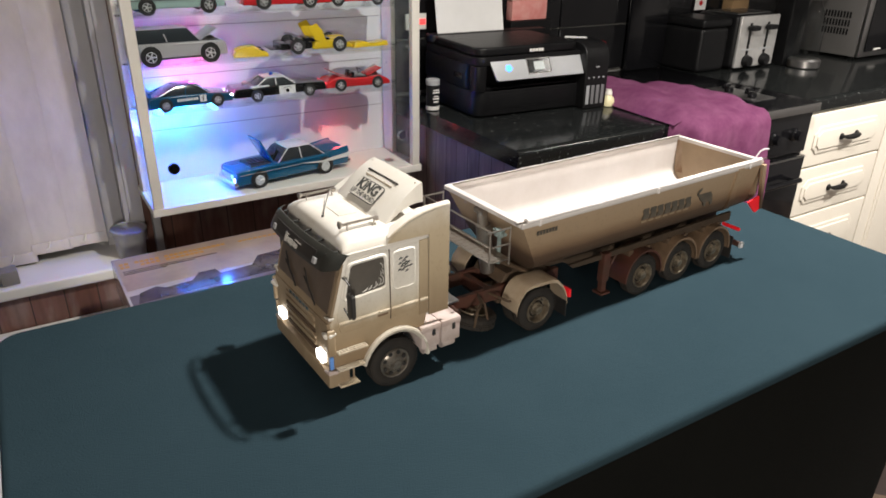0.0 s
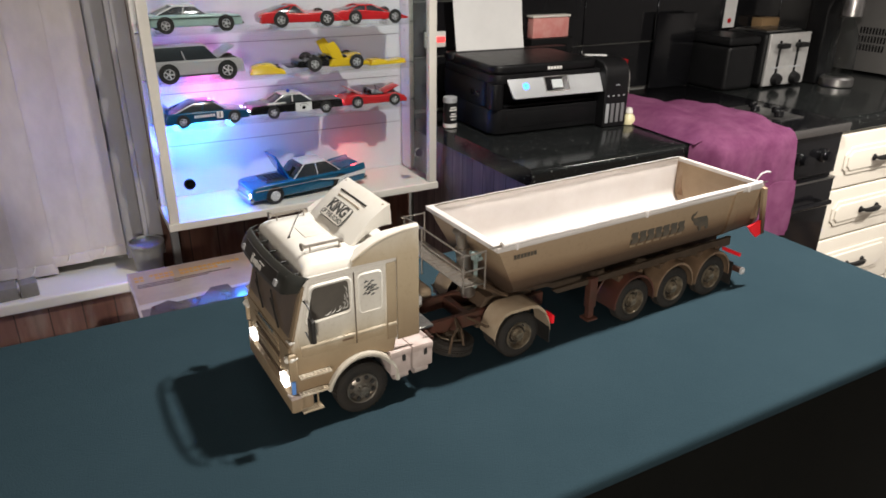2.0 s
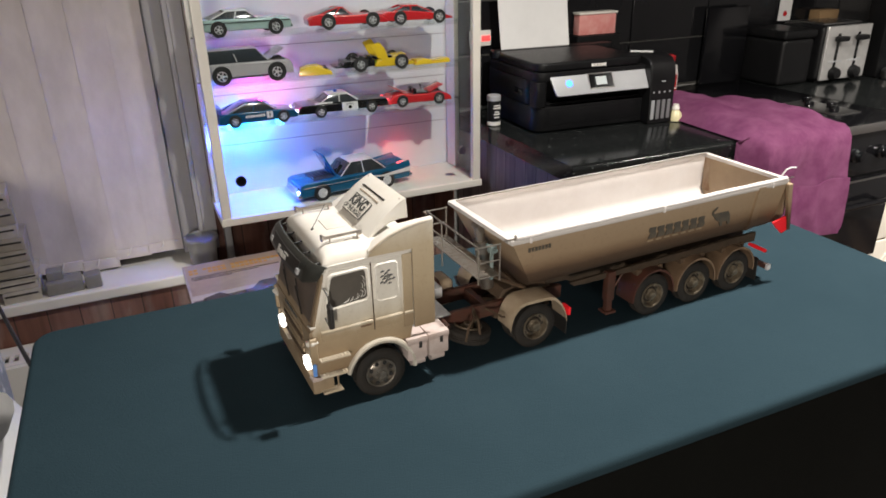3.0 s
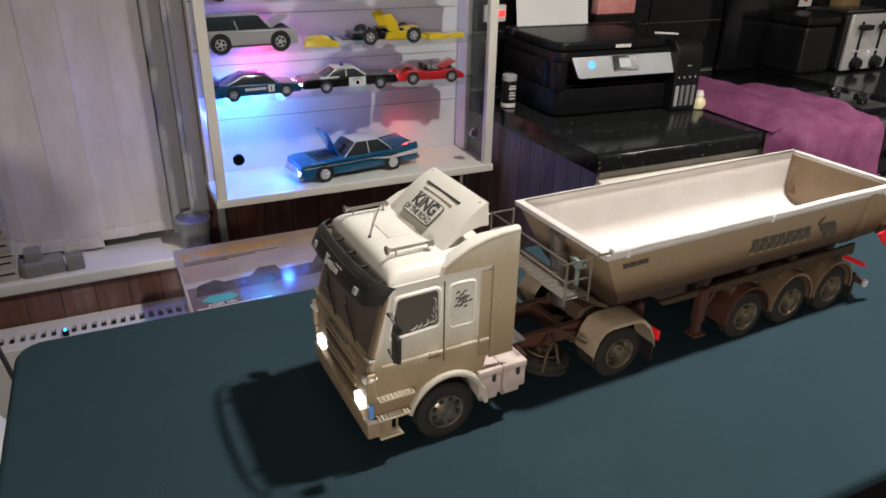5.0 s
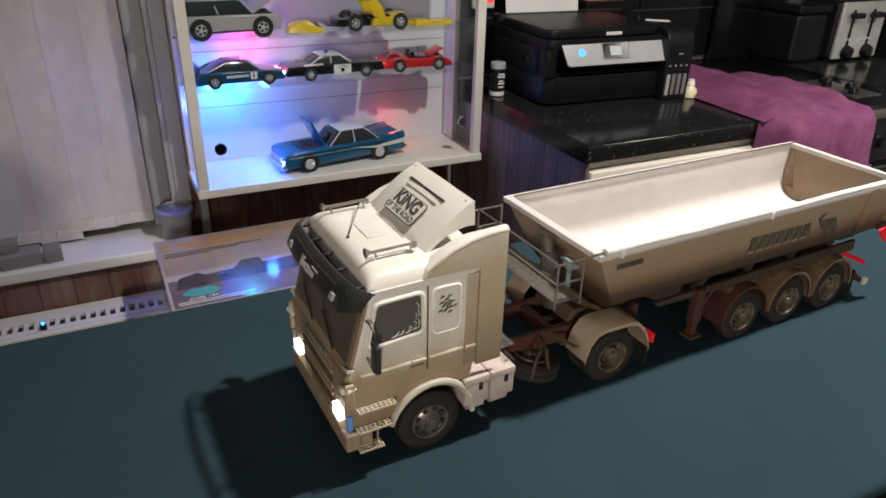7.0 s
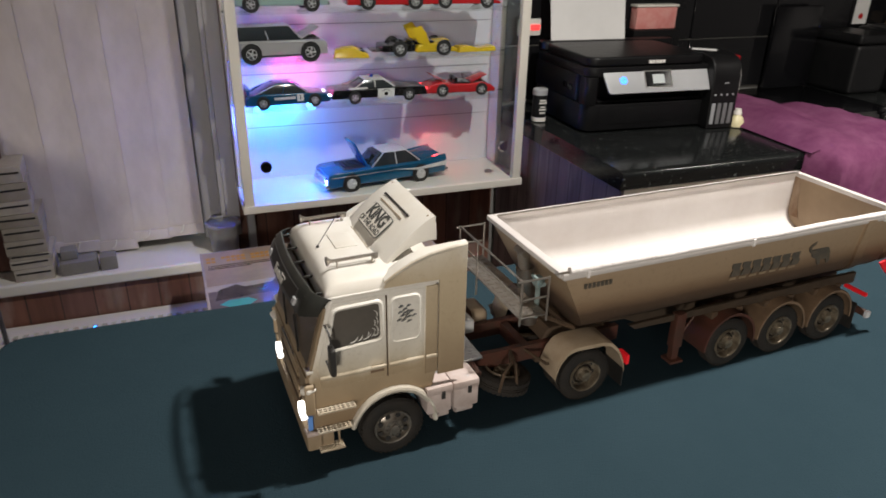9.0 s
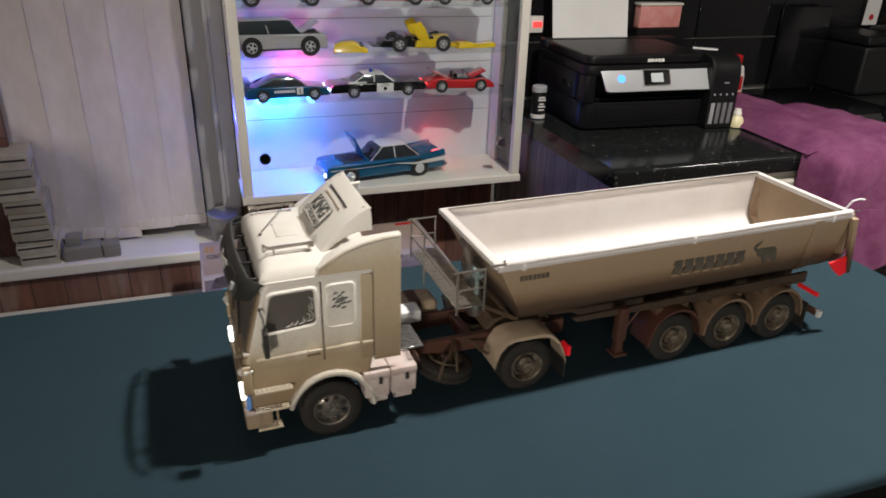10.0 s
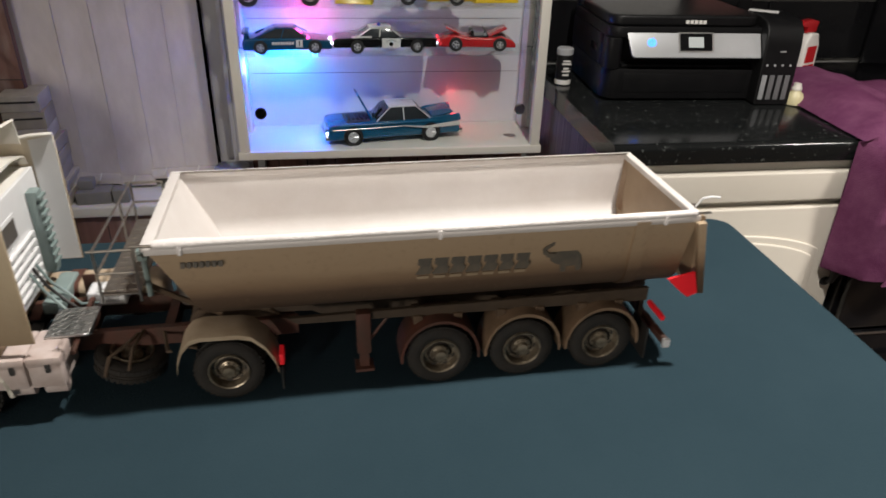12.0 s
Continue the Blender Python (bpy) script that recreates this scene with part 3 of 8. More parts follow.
def wheel_meshes(style):
    """Tyre with tread blocks, rim and hub; the outer face looks to -y at y 0."""
    w = 0.0125
    r = WHEEL_R
    bm = shape()
    add_lathe(bm, [(r * 0.60, 0.0012), (r * 0.66, 0.0002), (r * 0.80, 0.0), (r * 0.92, 0.0008), (r * 0.985, 0.0022), (r, 0.0036), (r, 0.0048), (r * 0.975, 0.005),
                   (r * 0.975, 0.0058), (r, 0.006), (r, w - 0.006), (r * 0.975, w - 0.0058), (r * 0.975, w - 0.005), (r, w - 0.0048), (r, w - 0.0036), (r * 0.92, w - 0.001), (r * 0.60, w)], axis="y", n=36, caps=False)
    for k in range(36):
        a = 2 * math.pi * k / 36
        c, s = math.cos(a), math.sin(a)
        for y0, y1 in ((0.0016, 0.0046), (w - 0.0046, w - 0.0016)):
            q = shape(); add_box(q, -0.0011, 0.0011, y0, y1, r * 0.97, r * 1.012)
            bmesh.ops.rotate(q, matrix=Matrix.Rotation(a, 3, "Y"), verts=q.verts)
            me = bpy.data.meshes.new("t"); q.to_mesh(me); q.free(); bm.from_mesh(me); bpy.data.meshes.remove(me)
    tyre = finish("tyre", bm, TYRE)
    bm = shape()
    if style == "front":
        add_lathe(bm, [(r * 0.60, 0.0011), (r * 0.585, -0.0002), (r * 0.54, 0.0002), (r * 0.50, 0.003), (r * 0.36, 0.0015), (r * 0.30, -0.0008), (r * 0.17, -0.0012), (r * 0.15, -0.0032), (0.0, -0.0034)], axis="y", n=32, caps=False)
        for k in range(10):
            a = 2 * math.pi * k / 10
            add_lathe(bm, [(0.0006, -0.002), (0.0006, 0.0)], (r * 0.24 * math.cos(a), -0.0008, r * 0.24 * math.sin(a)), "y", 6)
    else:
        add_lathe(bm, [(r * 0.60, 0.0011), (r * 0.59, -0.0006), (r * 0.55, -0.0002), (r * 0.51, 0.0030), (r * 0.50, 0.0052), (r * 0.44, 0.0056), (r * 0.42, 0.0046), (r * 0.385, 0.0044)], axis="y", n=32, caps=False)
    rim = finish("rim", bm, BRIGHT_RIM if style == "front" else RIM)
    holes = []
    if style == "rear":
        bm = shape(); add_lathe(bm, [(r * 0.52, 0.0068), (r * 0.36, 0.0066), (r * 0.34, 0.0052), (0.0, 0.0052)], axis="y", n=28, caps=False)
        holes.append(finish("rim_hole", bm, DISH_SHADE))
        bm = shape(); add_lathe(bm, [(r * 0.30, 0.0040), (r * 0.29, 0.0026), (r * 0.20, 0.0018), (r * 0.17, -0.0010), (0.0, -0.0016)], axis="y", n=24)
        for k in range(10):
            a = 2 * math.pi * k / 10
            add_lathe(bm, [(0.0006, 0.0010), (0.0006, 0.0030)], (r * 0.245 * math.cos(a), 0.0, r * 0.245 * math.sin(a)), "y", 6)
        holes.append(finish("hub", bm, RIM))
    # flat dark discs stand in for the shaded hand-holes
    for k in range(8):
        a = 2 * math.pi * k / 8 + 0.2
        bm = shape()
        add_lathe(bm, [(0.0, 0.0), (0.0018, 0.0), (0.0018, 0.0008), (0.0, 0.0008)], (r * 0.43 * math.cos(a), 0.0006 if style == "front" else 0.0050, r * 0.43 * math.sin(a)), "y", 8)
        holes.append(finish("rim_hole", bm, MODEL_DARK))
    return tyre, rim, holes


FRONT_WHEEL, REAR_WHEEL = wheel_meshes("front"), wheel_meshes("rear")


def add_wheel(parent, x, y, style="rear", far=False, m=None):
    w = new("wheel", (FRONT_WHEEL if style == "front" else REAR_WHEEL)[0])
    w.parent = parent
    w.matrix_basis = m if m is not None else pose(x, y, WHEEL_R, 0, random.uniform(0, 40), 180 if far else 0)
    for nm, me in [("rim", (FRONT_WHEEL if style == "front" else REAR_WHEEL)[1])] + [(h.name.split(".")[0], h) for h in (FRONT_WHEEL if style == "front" else REAR_WHEEL)[2]]:
        o = new(nm, me)
        o.parent = w
    return w


def arc(cx, cz, r, a0, a1, n):
    return [(cx + r * math.cos(radians(a0 + (a1 - a0) * k / n)), cz + r * math.sin(radians(a0 + (a1 - a0) * k / n))) for k in range(n + 1)]


tractor = thing("model_lorry_tractor", "weathered cream scale model lorry tractor with roof deflector on blue cloth", "model lorry", RIG)
CW = 0.103  # width of the cab

# cab shell, its lower edge arched over the wheel
outline = [(-0.0525, 0.0345), (-0.0535, 0.050), (-0.0535, 0.0745), (-0.0515, 0.080), (-0.0405, 0.1215), (-0.037, 0.1265), (0.030, 0.1265), (0.030, 0.0585), (0.0275, 0.047)] + arc(0, 0.0215, 0.0285, 62, 152, 12) + [(-0.0275, 0.0345)]
bm = shape(); add_prism(bm, outline, 0.0, CW, "y", 0.0028, 3)
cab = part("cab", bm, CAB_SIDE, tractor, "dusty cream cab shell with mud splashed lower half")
# doors, windows, seams (near and far side alike)
SIDE_WIN = [(-0.0410, 0.0918), (-0.0082, 0.0942), (-0.0088, 0.1180), (-0.0355, 0.1172)]
SLEEPER_WIN = [(0.0006, 0.0900), (0.0160, 0.0900), (0.0160, 0.1180), (0.0006, 0.1180)]
for side, y in ((-1, 0.0), (1, CW)):
    s = side
    def slab(name, pts, d0, d1, mat, parent=cab, label="", bev=0.0004):
        b = shape(); add_prism(b, pts, y + s * d0, y + s * d1, "y", bev, 1)
        return part(name, b, mat, parent, label)
    def embossed(name, corners, steps, r, mat, parent, label=""):
        """A pressed frame: loops at (growth, height) round the corners."""
        b = shape()
        add_loops(b, [[(px, y + s * h, pz) for px, pz in round_corners(grown(corners, g), max(0.0006, r + g))] for g, h in steps])
        return part(name, b, mat, parent, label)
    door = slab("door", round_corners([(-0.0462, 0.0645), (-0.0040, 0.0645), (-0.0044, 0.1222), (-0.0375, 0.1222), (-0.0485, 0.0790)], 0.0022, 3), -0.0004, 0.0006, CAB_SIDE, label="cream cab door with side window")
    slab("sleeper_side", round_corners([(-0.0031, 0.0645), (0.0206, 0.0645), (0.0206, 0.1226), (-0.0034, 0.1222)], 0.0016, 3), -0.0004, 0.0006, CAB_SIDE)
    slab("door_gap", [(-0.0041, 0.0640), (-0.0031, 0.0640), (-0.0034, 0.1222), (-0.0044, 0.1222)], -0.0003, 0.00025, MUD, bev=0.0)
    embossed("window_surround", SIDE_WIN, ((0.0030, 0.0005), (0.0026, 0.0014), (0.0017, 0.0019), (0.0008, 0.0017), (0.0002, 0.0011), (-0.0003, 0.0006)), 0.0028, CAB_SIDE, door)
    b = shape(); add_loops(b, [[(px, y + s * 0.0009, pz) for px, pz in round_corners(SIDE_WIN, 0.0028)]], True)
    part("side_window", b, MODEL_GLASS, door, "smoked side window with scroll decal")
    strokes = [((-0.0275, 0.0942), 0.20, 0.0060), ((-0.0225, 0.0944), 0.55, 0.0050), ((-0.0190, 0.0950), 0.25, 0.0062), ((-0.0140, 0.0956), 0.75, 0.0046), ((-0.0125, 0.0962), 0.15, 0.0036), ((-0.0100, 0.0975), 1.45, 0.0060),
               ((-0.0112, 0.0990), 2.0, 0.0036), ((-0.0102, 0.1035), 1.40, 0.0058), ((-0.0122, 0.1030), 1.2, 0.0044), ((-0.0100, 0.1090), 1.65, 0.0052), ((-0.0165, 0.0968), 1.0, 0.0030)]
    for (px, pz), ang, ln in strokes:
        b = shape()
        add_tube(b, [(px + ln * q * math.cos(ang + 0.7 * (q - 0.5)), y + s * 0.0010, pz + ln * q * math.sin(ang + 0.7 * (q - 0.5))) for q in (0.0, 0.25, 0.5, 0.75, 1.0)], 0.00034, 5, [0.5, 1.2, 1.3, 1.0, 0.3])
        part("scroll_decal", b, PALE_DECAL, door)
    embossed("sleeper_window_surround", SLEEPER_WIN, ((0.0026, 0.0005), (0.0022, 0.0013), (0.0014, 0.0017), (0.0006, 0.0014), (0.0001, 0.0008)), 0.0024, CAB_SIDE, cab)
    b = shape(); add_loops(b, [[(px, y + s * h, pz) for px, pz in round_corners(grown(SLEEPER_WIN, g), 0.0020)] for g, h in ((0.0, 0.0007), (-0.0006, 0.0013), (-0.0010, 0.0014))], True)
    part("sleeper_panel", b, CAB_SIDE, cab)
    for k in range(15):
        a = k * 2.4
        rr = 0.0010 + 0.0052 * (k / 15)
        b = shape(); cx, cz = 0.0085 + rr * math.cos(a), 0.107 + 1.25 * rr * math.sin(a)
        add_tube(b, [(cx - 0.0017, y + s * 0.0014, cz - 0.0006), (cx, y + s * 0.0015, cz + 0.0006), (cx + 0.0016, y + s * 0.0014, cz + 0.0004)], 0.00075, 5, [0.4, 1.2, 0.5])
        part("emblem_stroke", b, DECAL, cab)
    # pressed swage line with the handle in it
    for x0, x1, own in ((-0.0468, -0.0046, door), (-0.0026, 0.0204, cab), (0.0222, 0.0296, cab)):
        b = shape(); add_loops(b, [[(x, y + s * h, z) for z, h in ((0.0700, 0.0004), (0.0712, 0.0012), (0.0726, 0.0016), (0.0736, 0.0012), (0.0742, 0.0004))] for x in (x0, x1)])
        part("swage_line", b, CAB_SIDE, own)
    b = shape(); add_box(b, -0.0145, -0.0055, min(y + s * 0.001, y + s * 0.0030), max(y + s * 0.001, y + s * 0.0030), 0.0728, 0.0745, 0.0006)
    part("door_handle", b, CAB_LOW, door)
    b = shape(); add_box(b, -0.0150, -0.0062, min(y + s * 0.0005, y + s * 0.0010), max(y + s * 0.0005, y + s * 0.0010), 0.0690, 0.0726, 0.0004)
    part("handle_recess", b, MUD_FENDER, door)
    slab("rear_corner_panel", [(0.0218, 0.0595), (0.0218, 0.1235), (0.0300, 0.1235), (0.0300, 0.0595)], -0.0002, 0.0010, FAIRING_PAINT)
    b = shape(); add_tube(b, [(-0.0395, y + s * 0.0003, 0.1262), (0.0210, y + s * 0.0003, 0.1268)], 0.0007, 8)
    part("roof_gutter", b, CAB_SIDE, cab)
    # mirror on its bent arm
    b = shape(); add_box(b, -0.0430, -0.0395, min(y + s * 0.0065, y + s * 0.0150), max(y + s * 0.0065, y + s * 0.0150), 0.0815, 0.1000, 0.0016, 3)
    mir = part("mirror", b, MODEL_DARK, tractor, "black door mirror on a bent wire arm")
    b = shape(); add_tube(b, [(-0.0425, y + s * 0.0008, 0.1095), (-0.0425, y + s * 0.0060, 0.1100), (-0.0418, y + s * 0.0095, 0.1075), (-0.0412, y + s * 0.0108, 0.0998)], 0.0007, 6)
    add_tube(b, [(-0.0425, y + s * 0.0008, 0.0850), (-0.0415, y + s * 0.0085, 0.0790), (-0.0412, y + s * 0.0105, 0.0818)], 0.0006, 6)
    part("mirror_arm", b, MODEL_DARK, mir)
    # arch lip over the front wheel, thick and pale
    b = shape()
    rows = []
    for k in range(17):
        a = radians(162 - 160 * k / 16)
        rows.append([(0.0295 * math.cos(a) * rr_, y + s * d, 0.0215 + 0.0325 * math.sin(a) * rr_) for rr_, d in ((0.93, 0.0022), (0.985, 0.0036), (1.03, 0.0030), (1.045, 0.0004), (1.045, -0.010))])
    add_sheet(b, rows, 0.0012, (0, -s * 0.3, -0.9))
    part("wheel_arch", b, ARCH_PAINT, tractor, "pale dusty wheel arch")
    # steps of open mesh
    for k, (sx0, sx1, sz) in enumerate(((-0.0500, -0.0268, 0.0505), (-0.0505, -0.0300, 0.0360), (-0.0500, -0.0350, 0.0215))):
        b = shape()
        for q in range(4):
            yy = y + s * (-0.001 + 0.0022 * q)
            add_box(b, sx0, sx1, yy - 0.0004, yy + 0.0004, sz - 0.0006, sz + 0.0006)
        for q in range(9):
            xx = sx0 + (sx1 - sx0) * q / 8
            add_box(b, xx - 0.0004, xx + 0.0004, min(y - s * 0.001, y + s * 0.006), max(y - s * 0.001, y + s * 0.006), sz - 0.0008, sz + 0.0004)
        part("step", b, CAB_LOW, tractor, "open mesh entry step")
        if k == 2:
            b = shape()
            for xx in (sx0 + 0.002, sx1 - 0.002):
                add_box(b, xx - 0.0006, xx + 0.0006, min(y, y + s * 0.001), max(y, y + s * 0.001), sz, 0.0345)
            part("step_hanger", b, CAB_DIRT, tractor)

# front: bumper, grille, screen, lamps
bm = shape(); add_box(bm, -0.0575, -0.040, -0.001, CW + 0.001, 0.0195, 0.0335, 0.002)
bumper = part("bumper", bm, CAB_DIRT, tractor, "muddy front bumper")
for y0 in (0.006, CW - 0.0215):
    bm = shape(); add_box(bm, -0.0585, -0.0545, y0 + 0.0022, y0 + 0.0125, 0.0380, 0.0462, 0.0006)
    part("headlight", bm, HEADLIGHT, tractor, "lit white headlight")
for y in (-0.0008, CW + 0.0008):
    bm = shape(); add_box(bm, -0.0562, -0.0532, y - 0.0010, y + 0.0010, 0.0365, 0.0470, 0.0006)
    part("indicator", bm, BLUE_LENS if y < 0 else CAB_DIRT, tractor, "bluish corner lamp lens")
    bm = shape(); add_box(bm, -0.0572, -0.0508, y - 0.0014, y + 0.0014, 0.0480, 0.0700, 0.0014, 3)
    part("corner_deflector", bm, CAB_SIDE, tractor, "muddy cream corner deflector")
    inward = 1 if y < 0.05 else -1
    bm = shape(); add_tube(bm, [(-0.0500, y - inward * 0.0004, 0.0660), (-0.0545, y, 0.0658), (-0.0568, y + inward * 0.0020, 0.0652), (-0.0568, y + inward * 0.0085, 0.0640)], 0.0027, 12, [0.3, 0.9, 1.0, 0.35])
    part("corner_lamp", bm, ROOF_PAINT, tractor, "pale cream moulded corner lamp")
    bm = shape(); add_tube(bm, [(-0.0510, y - inward * 0.0004, 0.0790), (-0.0540, y + inward * 0.0004, 0.0786), (-0.0548, y + inward * 0.0080, 0.0776)], 0.0013, 8, [0.5, 1.0, 0.3])
    part("pillar_foot", bm, ROOF_PAINT, tractor)
    bm = shape(); add_tube(bm, [(-0.0500, y, 0.0325), (-0.0560, y + inward * 0.001, 0.0325), (-0.0572, y + inward * 0.0075, 0.0322)], 0.0020, 10, [0.6, 1.0, 0.4])
    part("bumper_corner", bm, PALE_BOX, bumper, "pale dusty bumper corner")
bm = shape(); add_prism(bm, [(-0.0545, 0.036), (-0.0555, 0.0735), (-0.0530, 0.0735), (-0.0520, 0.036)], 0.002, CW - 0.002, "y", 0.0004, 1)
part("front_panel", bm, CAB_DIRT, tractor, "muddy front panel")
for k in range(6):
    z = 0.0395 + k * 0.0053
    bm = shape(); add_box(bm, -0.0562, -0.0548, 0.024, CW - 0.024, z, z + 0.0034, 0.0004, 1)
    part("grille_slat", bm, CAB_DIRT if k % 3 else MUD, tractor)
for k in range(6):
    bm = shape(); add_box(bm, -0.0562, -0.0549, 0.034 + 0.0062 * k, 0.0382 + 0.0062 * k, 0.0705, 0.0730)
    part("badge_bar", bm, CHROME, tractor)
bm = shape(); add_prism(bm, [(-0.0533, 0.0800), (-0.0428, 0.1195), (-0.0410, 0.1195), (-0.0515, 0.0800)], 0.005, CW - 0.005, "y", 0.0006, 1)
part("windscreen", bm, DUSTY_GLASS, tractor, "dusty smoked windscreen")
# Surround's brown holds mud dust and also the shade on the cab front
bm = shape(); add_prism(bm, [(-0.0548, 0.0738), (-0.0528, 0.0790), (-0.0422, 0.1195), (-0.0400, 0.1195), (-0.0500, 0.0738)], 0.0008, CW - 0.0008, "y", 0.0006, 1)
part("windscreen_surround", bm, CAB_DIRT, tractor, "windscreen surround, brown for mud dust and front shade")
for y0 in (0.024, 0.060):
    bm = shape(); add_tube(bm, [(-0.0545, y0, 0.0795), (-0.0535, y0 + 0.008, 0.0850), (-0.0515, y0 + 0.024, 0.0925)], 0.0006, 6)
    add_tube(bm, [(-0.0530, y0 + 0.012, 0.0850), (-0.0500, y0 + 0.026, 0.0985)], 0.0005, 6)
    part("wiper", bm, MODEL_DARK, tractor)

# sun visor: stands off the roof on stays, its ends swept back
bm = shape()
rows = []
for j in range(25):
    f = j / 24
    g = 2 * f - 1
    y = CW / 2 + g * (CW / 2 + 0.0055)
    bow = 0.0040 * (1 - g * g)
    edge = max(0.0, abs(g) - 0.84) / 0.16
    back = 0.0068 * edge ** 1.3
    rows.append([(-0.0462 - bow + back, y, 0.1302 - 0.0018 * edge), (-0.0488 - bow + back, y, 0.1286 - 0.0010 * edge), (-0.0522 - bow + back, y, 0.1235), (-0.0548 - bow + back, y, 0.1176 + 0.0022 * edge), (-0.0550 - bow + back, y, 0.1162 + 0.0030 * edge)])
add_sheet(bm, rows, 0.0015, (0.85, 0, -0.35))
visor = part("sun_visor", bm, VISOR_GREY, tractor, "dark grey sun visor with pale lettering bars")
VISOR = Matrix.Translation((-0.0576, CW / 2, 0.1213)) @ Matrix.Rotation(radians(-90), 4, "Z") @ Matrix.Rotation(radians(66), 4, "X")
bm = shape()
add_sheet(bm, [[(-0.0518 - 0.0040 * (1 - g * g) - q * 0.0026, CW / 2 + g * (CW / 2 + 0.0055), 0.1252 - q * 0.0058) for q in (-0.35, 0.3, 1.0)] for g in [k / 10 * 1.24 - 0.62 for k in range(11)]], 0.0006, (1, 0, 0))
part("visor_panel", bm, MODEL_DARK, visor)
for k, (dx, w, h) in enumerate([(0, 0.0036, 0.0052), (0.0043, 0.0032, 0.0034), (0.0081, 0.0032, 0.0042), (0.0111, 0.0012, 0.0050), (0.0131, 0.0012, 0.0036), (0.0154, 0.0032, 0.0034), (0.0192, 0.0032, 0.0034)]):
    bm = shape(); add_prism(bm, [(-w / 2, -h / 2), (w / 2, -h / 2), (w / 2, h / 2), (-w / 2, h / 2)], 0.0005, 0.0008, "z")
    o = part("lettering_bar", bm, PALE_DECAL, visor)
    o.matrix_basis = VISOR @ Matrix.Translation((-0.0100 + dx, -0.0002, 0))
for x0, x1, z0 in ((-0.0125, -0.0060, 0.0031), (0.0045, 0.0150, 0.0031)):
    bm = shape(); add_prism(bm, [(x0, z0), (x1, z0), (x1, z0 + 0.0007), (x0, z0 + 0.0007)], 0.0005, 0.0008, "z")
    o = part("lettering_line", bm, PALE_DECAL, visor); o.matrix_basis = VISOR
for x0 in (-0.0385, 0.0345):
    bm = shape(); add_prism(bm, [(x0, -0.0020), (x0 + 0.0042, -0.0020), (x0 + 0.0042, 0.0022), (x0, 0.0022)], -0.0026, -0.0006, "z", 0.0002, 1)
    o = part("visor_badge", bm, GREY_PANEL, visor, "small grey badge"); o.matrix_basis = VISOR @ Matrix.Translation((0, 0, 0.0002))
for y in (0.006, 0.030, 0.052, 0.074, CW - 0.006):
    bm = shape(); add_box(bm, -0.0515, -0.0395, y - 0.0005, y + 0.0005, 0.1265, 0.1282, 0.0003, 1)
    part("visor_stay", bm, MODEL_DARK, visor)

# raised roof with soft shoulders and a broad pressed middle
bm = shape()
rows = []
for i in range(25):
    f = i / 24
    x = -0.0418 + 0.0718 * f
    nose = min(1.0, f / 0.17)
    rise = 0.0112 * (1 - (1 - nose) ** 2.4) ** 0.5 + 0.0012 * f
    row = []
    for j in range(33):
        g = j / 32 * 2 - 1
        g = math.copysign(abs(g) ** 0.75, g)
        press = 0.0007 / (1 + math.exp((abs(g) - 0.62) * 60)) * min(1.0, nose)
        row.append((x, CW / 2 + g * (CW / 2 + 0.0006), 0.1262 + rise * (1 - abs(g) ** 5.5) ** 0.40 + press))
    rows.append(row)
add_sheet(bm, rows, 0.0012, (0, 0, -1))
roof = part("roof", bm, ROOF_PAINT, tractor, "pale cream high roof")
bm = shape(); add_box(bm, -0.0235, -0.0085, 0.040, 0.063, 0.1372, 0.13905, 0.0005)
part("roof_hatch", bm, ROOF_PAINT, roof)
for y in (0.016, 0.087):
    bm = shape(); add_tube(bm, [(-0.0345, y, 0.1425), (-0.0310, y, 0.1425), (-0.0060, y, 0.1428)], 0.0008, 8)
    add_lathe(bm, [(0.0, -0.0352), (0.0028, -0.0356), (0.0030, -0.0348), (0.0016, -0.0335), (0.0008, -0.0318)], (0, y, 0.1425), "x", 14)
    add_tube(bm, [(-0.0320, y + 0.0024, 0.1402), (-0.0070, y + 0.0024, 0.1408)], 0.0005, 6)
    for x in (-0.0290, -0.0070):
        add_tube(bm, [(x, y, 0.1365), (x, y, 0.1426)], 0.0006, 6)
    add_lathe(bm, [(0.0, 0.0), (0.0022, 0.0004), (0.0022, 0.0028), (0.0, 0.0034)], (-0.0055, y, 0.1400), "z", 10)
    part("air_horn", bm, WIRE, roof, "bare metal roof horn")
bm = shape(); add_tube(bm, [(-0.0330, 0.048, 0.1372), (-0.0325, 0.048, 0.1395), (-0.0100, 0.0845, 0.1440)], 0.0003, 5)
add_lathe(bm, [(0.0012, 0.1355), (0.0010, 0.1388), (0.0, 0.1390)], (-0.0330, 0.048, 0), "z", 8)
part("aerial", bm, MODEL_DARK, roof)

# roof deflector: a hollow scoop with a bowed face and sharp-edged cheeks
def scoop(f):
    """Middle line of the scoop's face as (x, z), from its foot to its top edge."""
    return -0.0080 + 0.0400 * f ** 1.06, 0.1350 + 0.0288 * math.sin(f * 1.15) / math.sin(1.15)


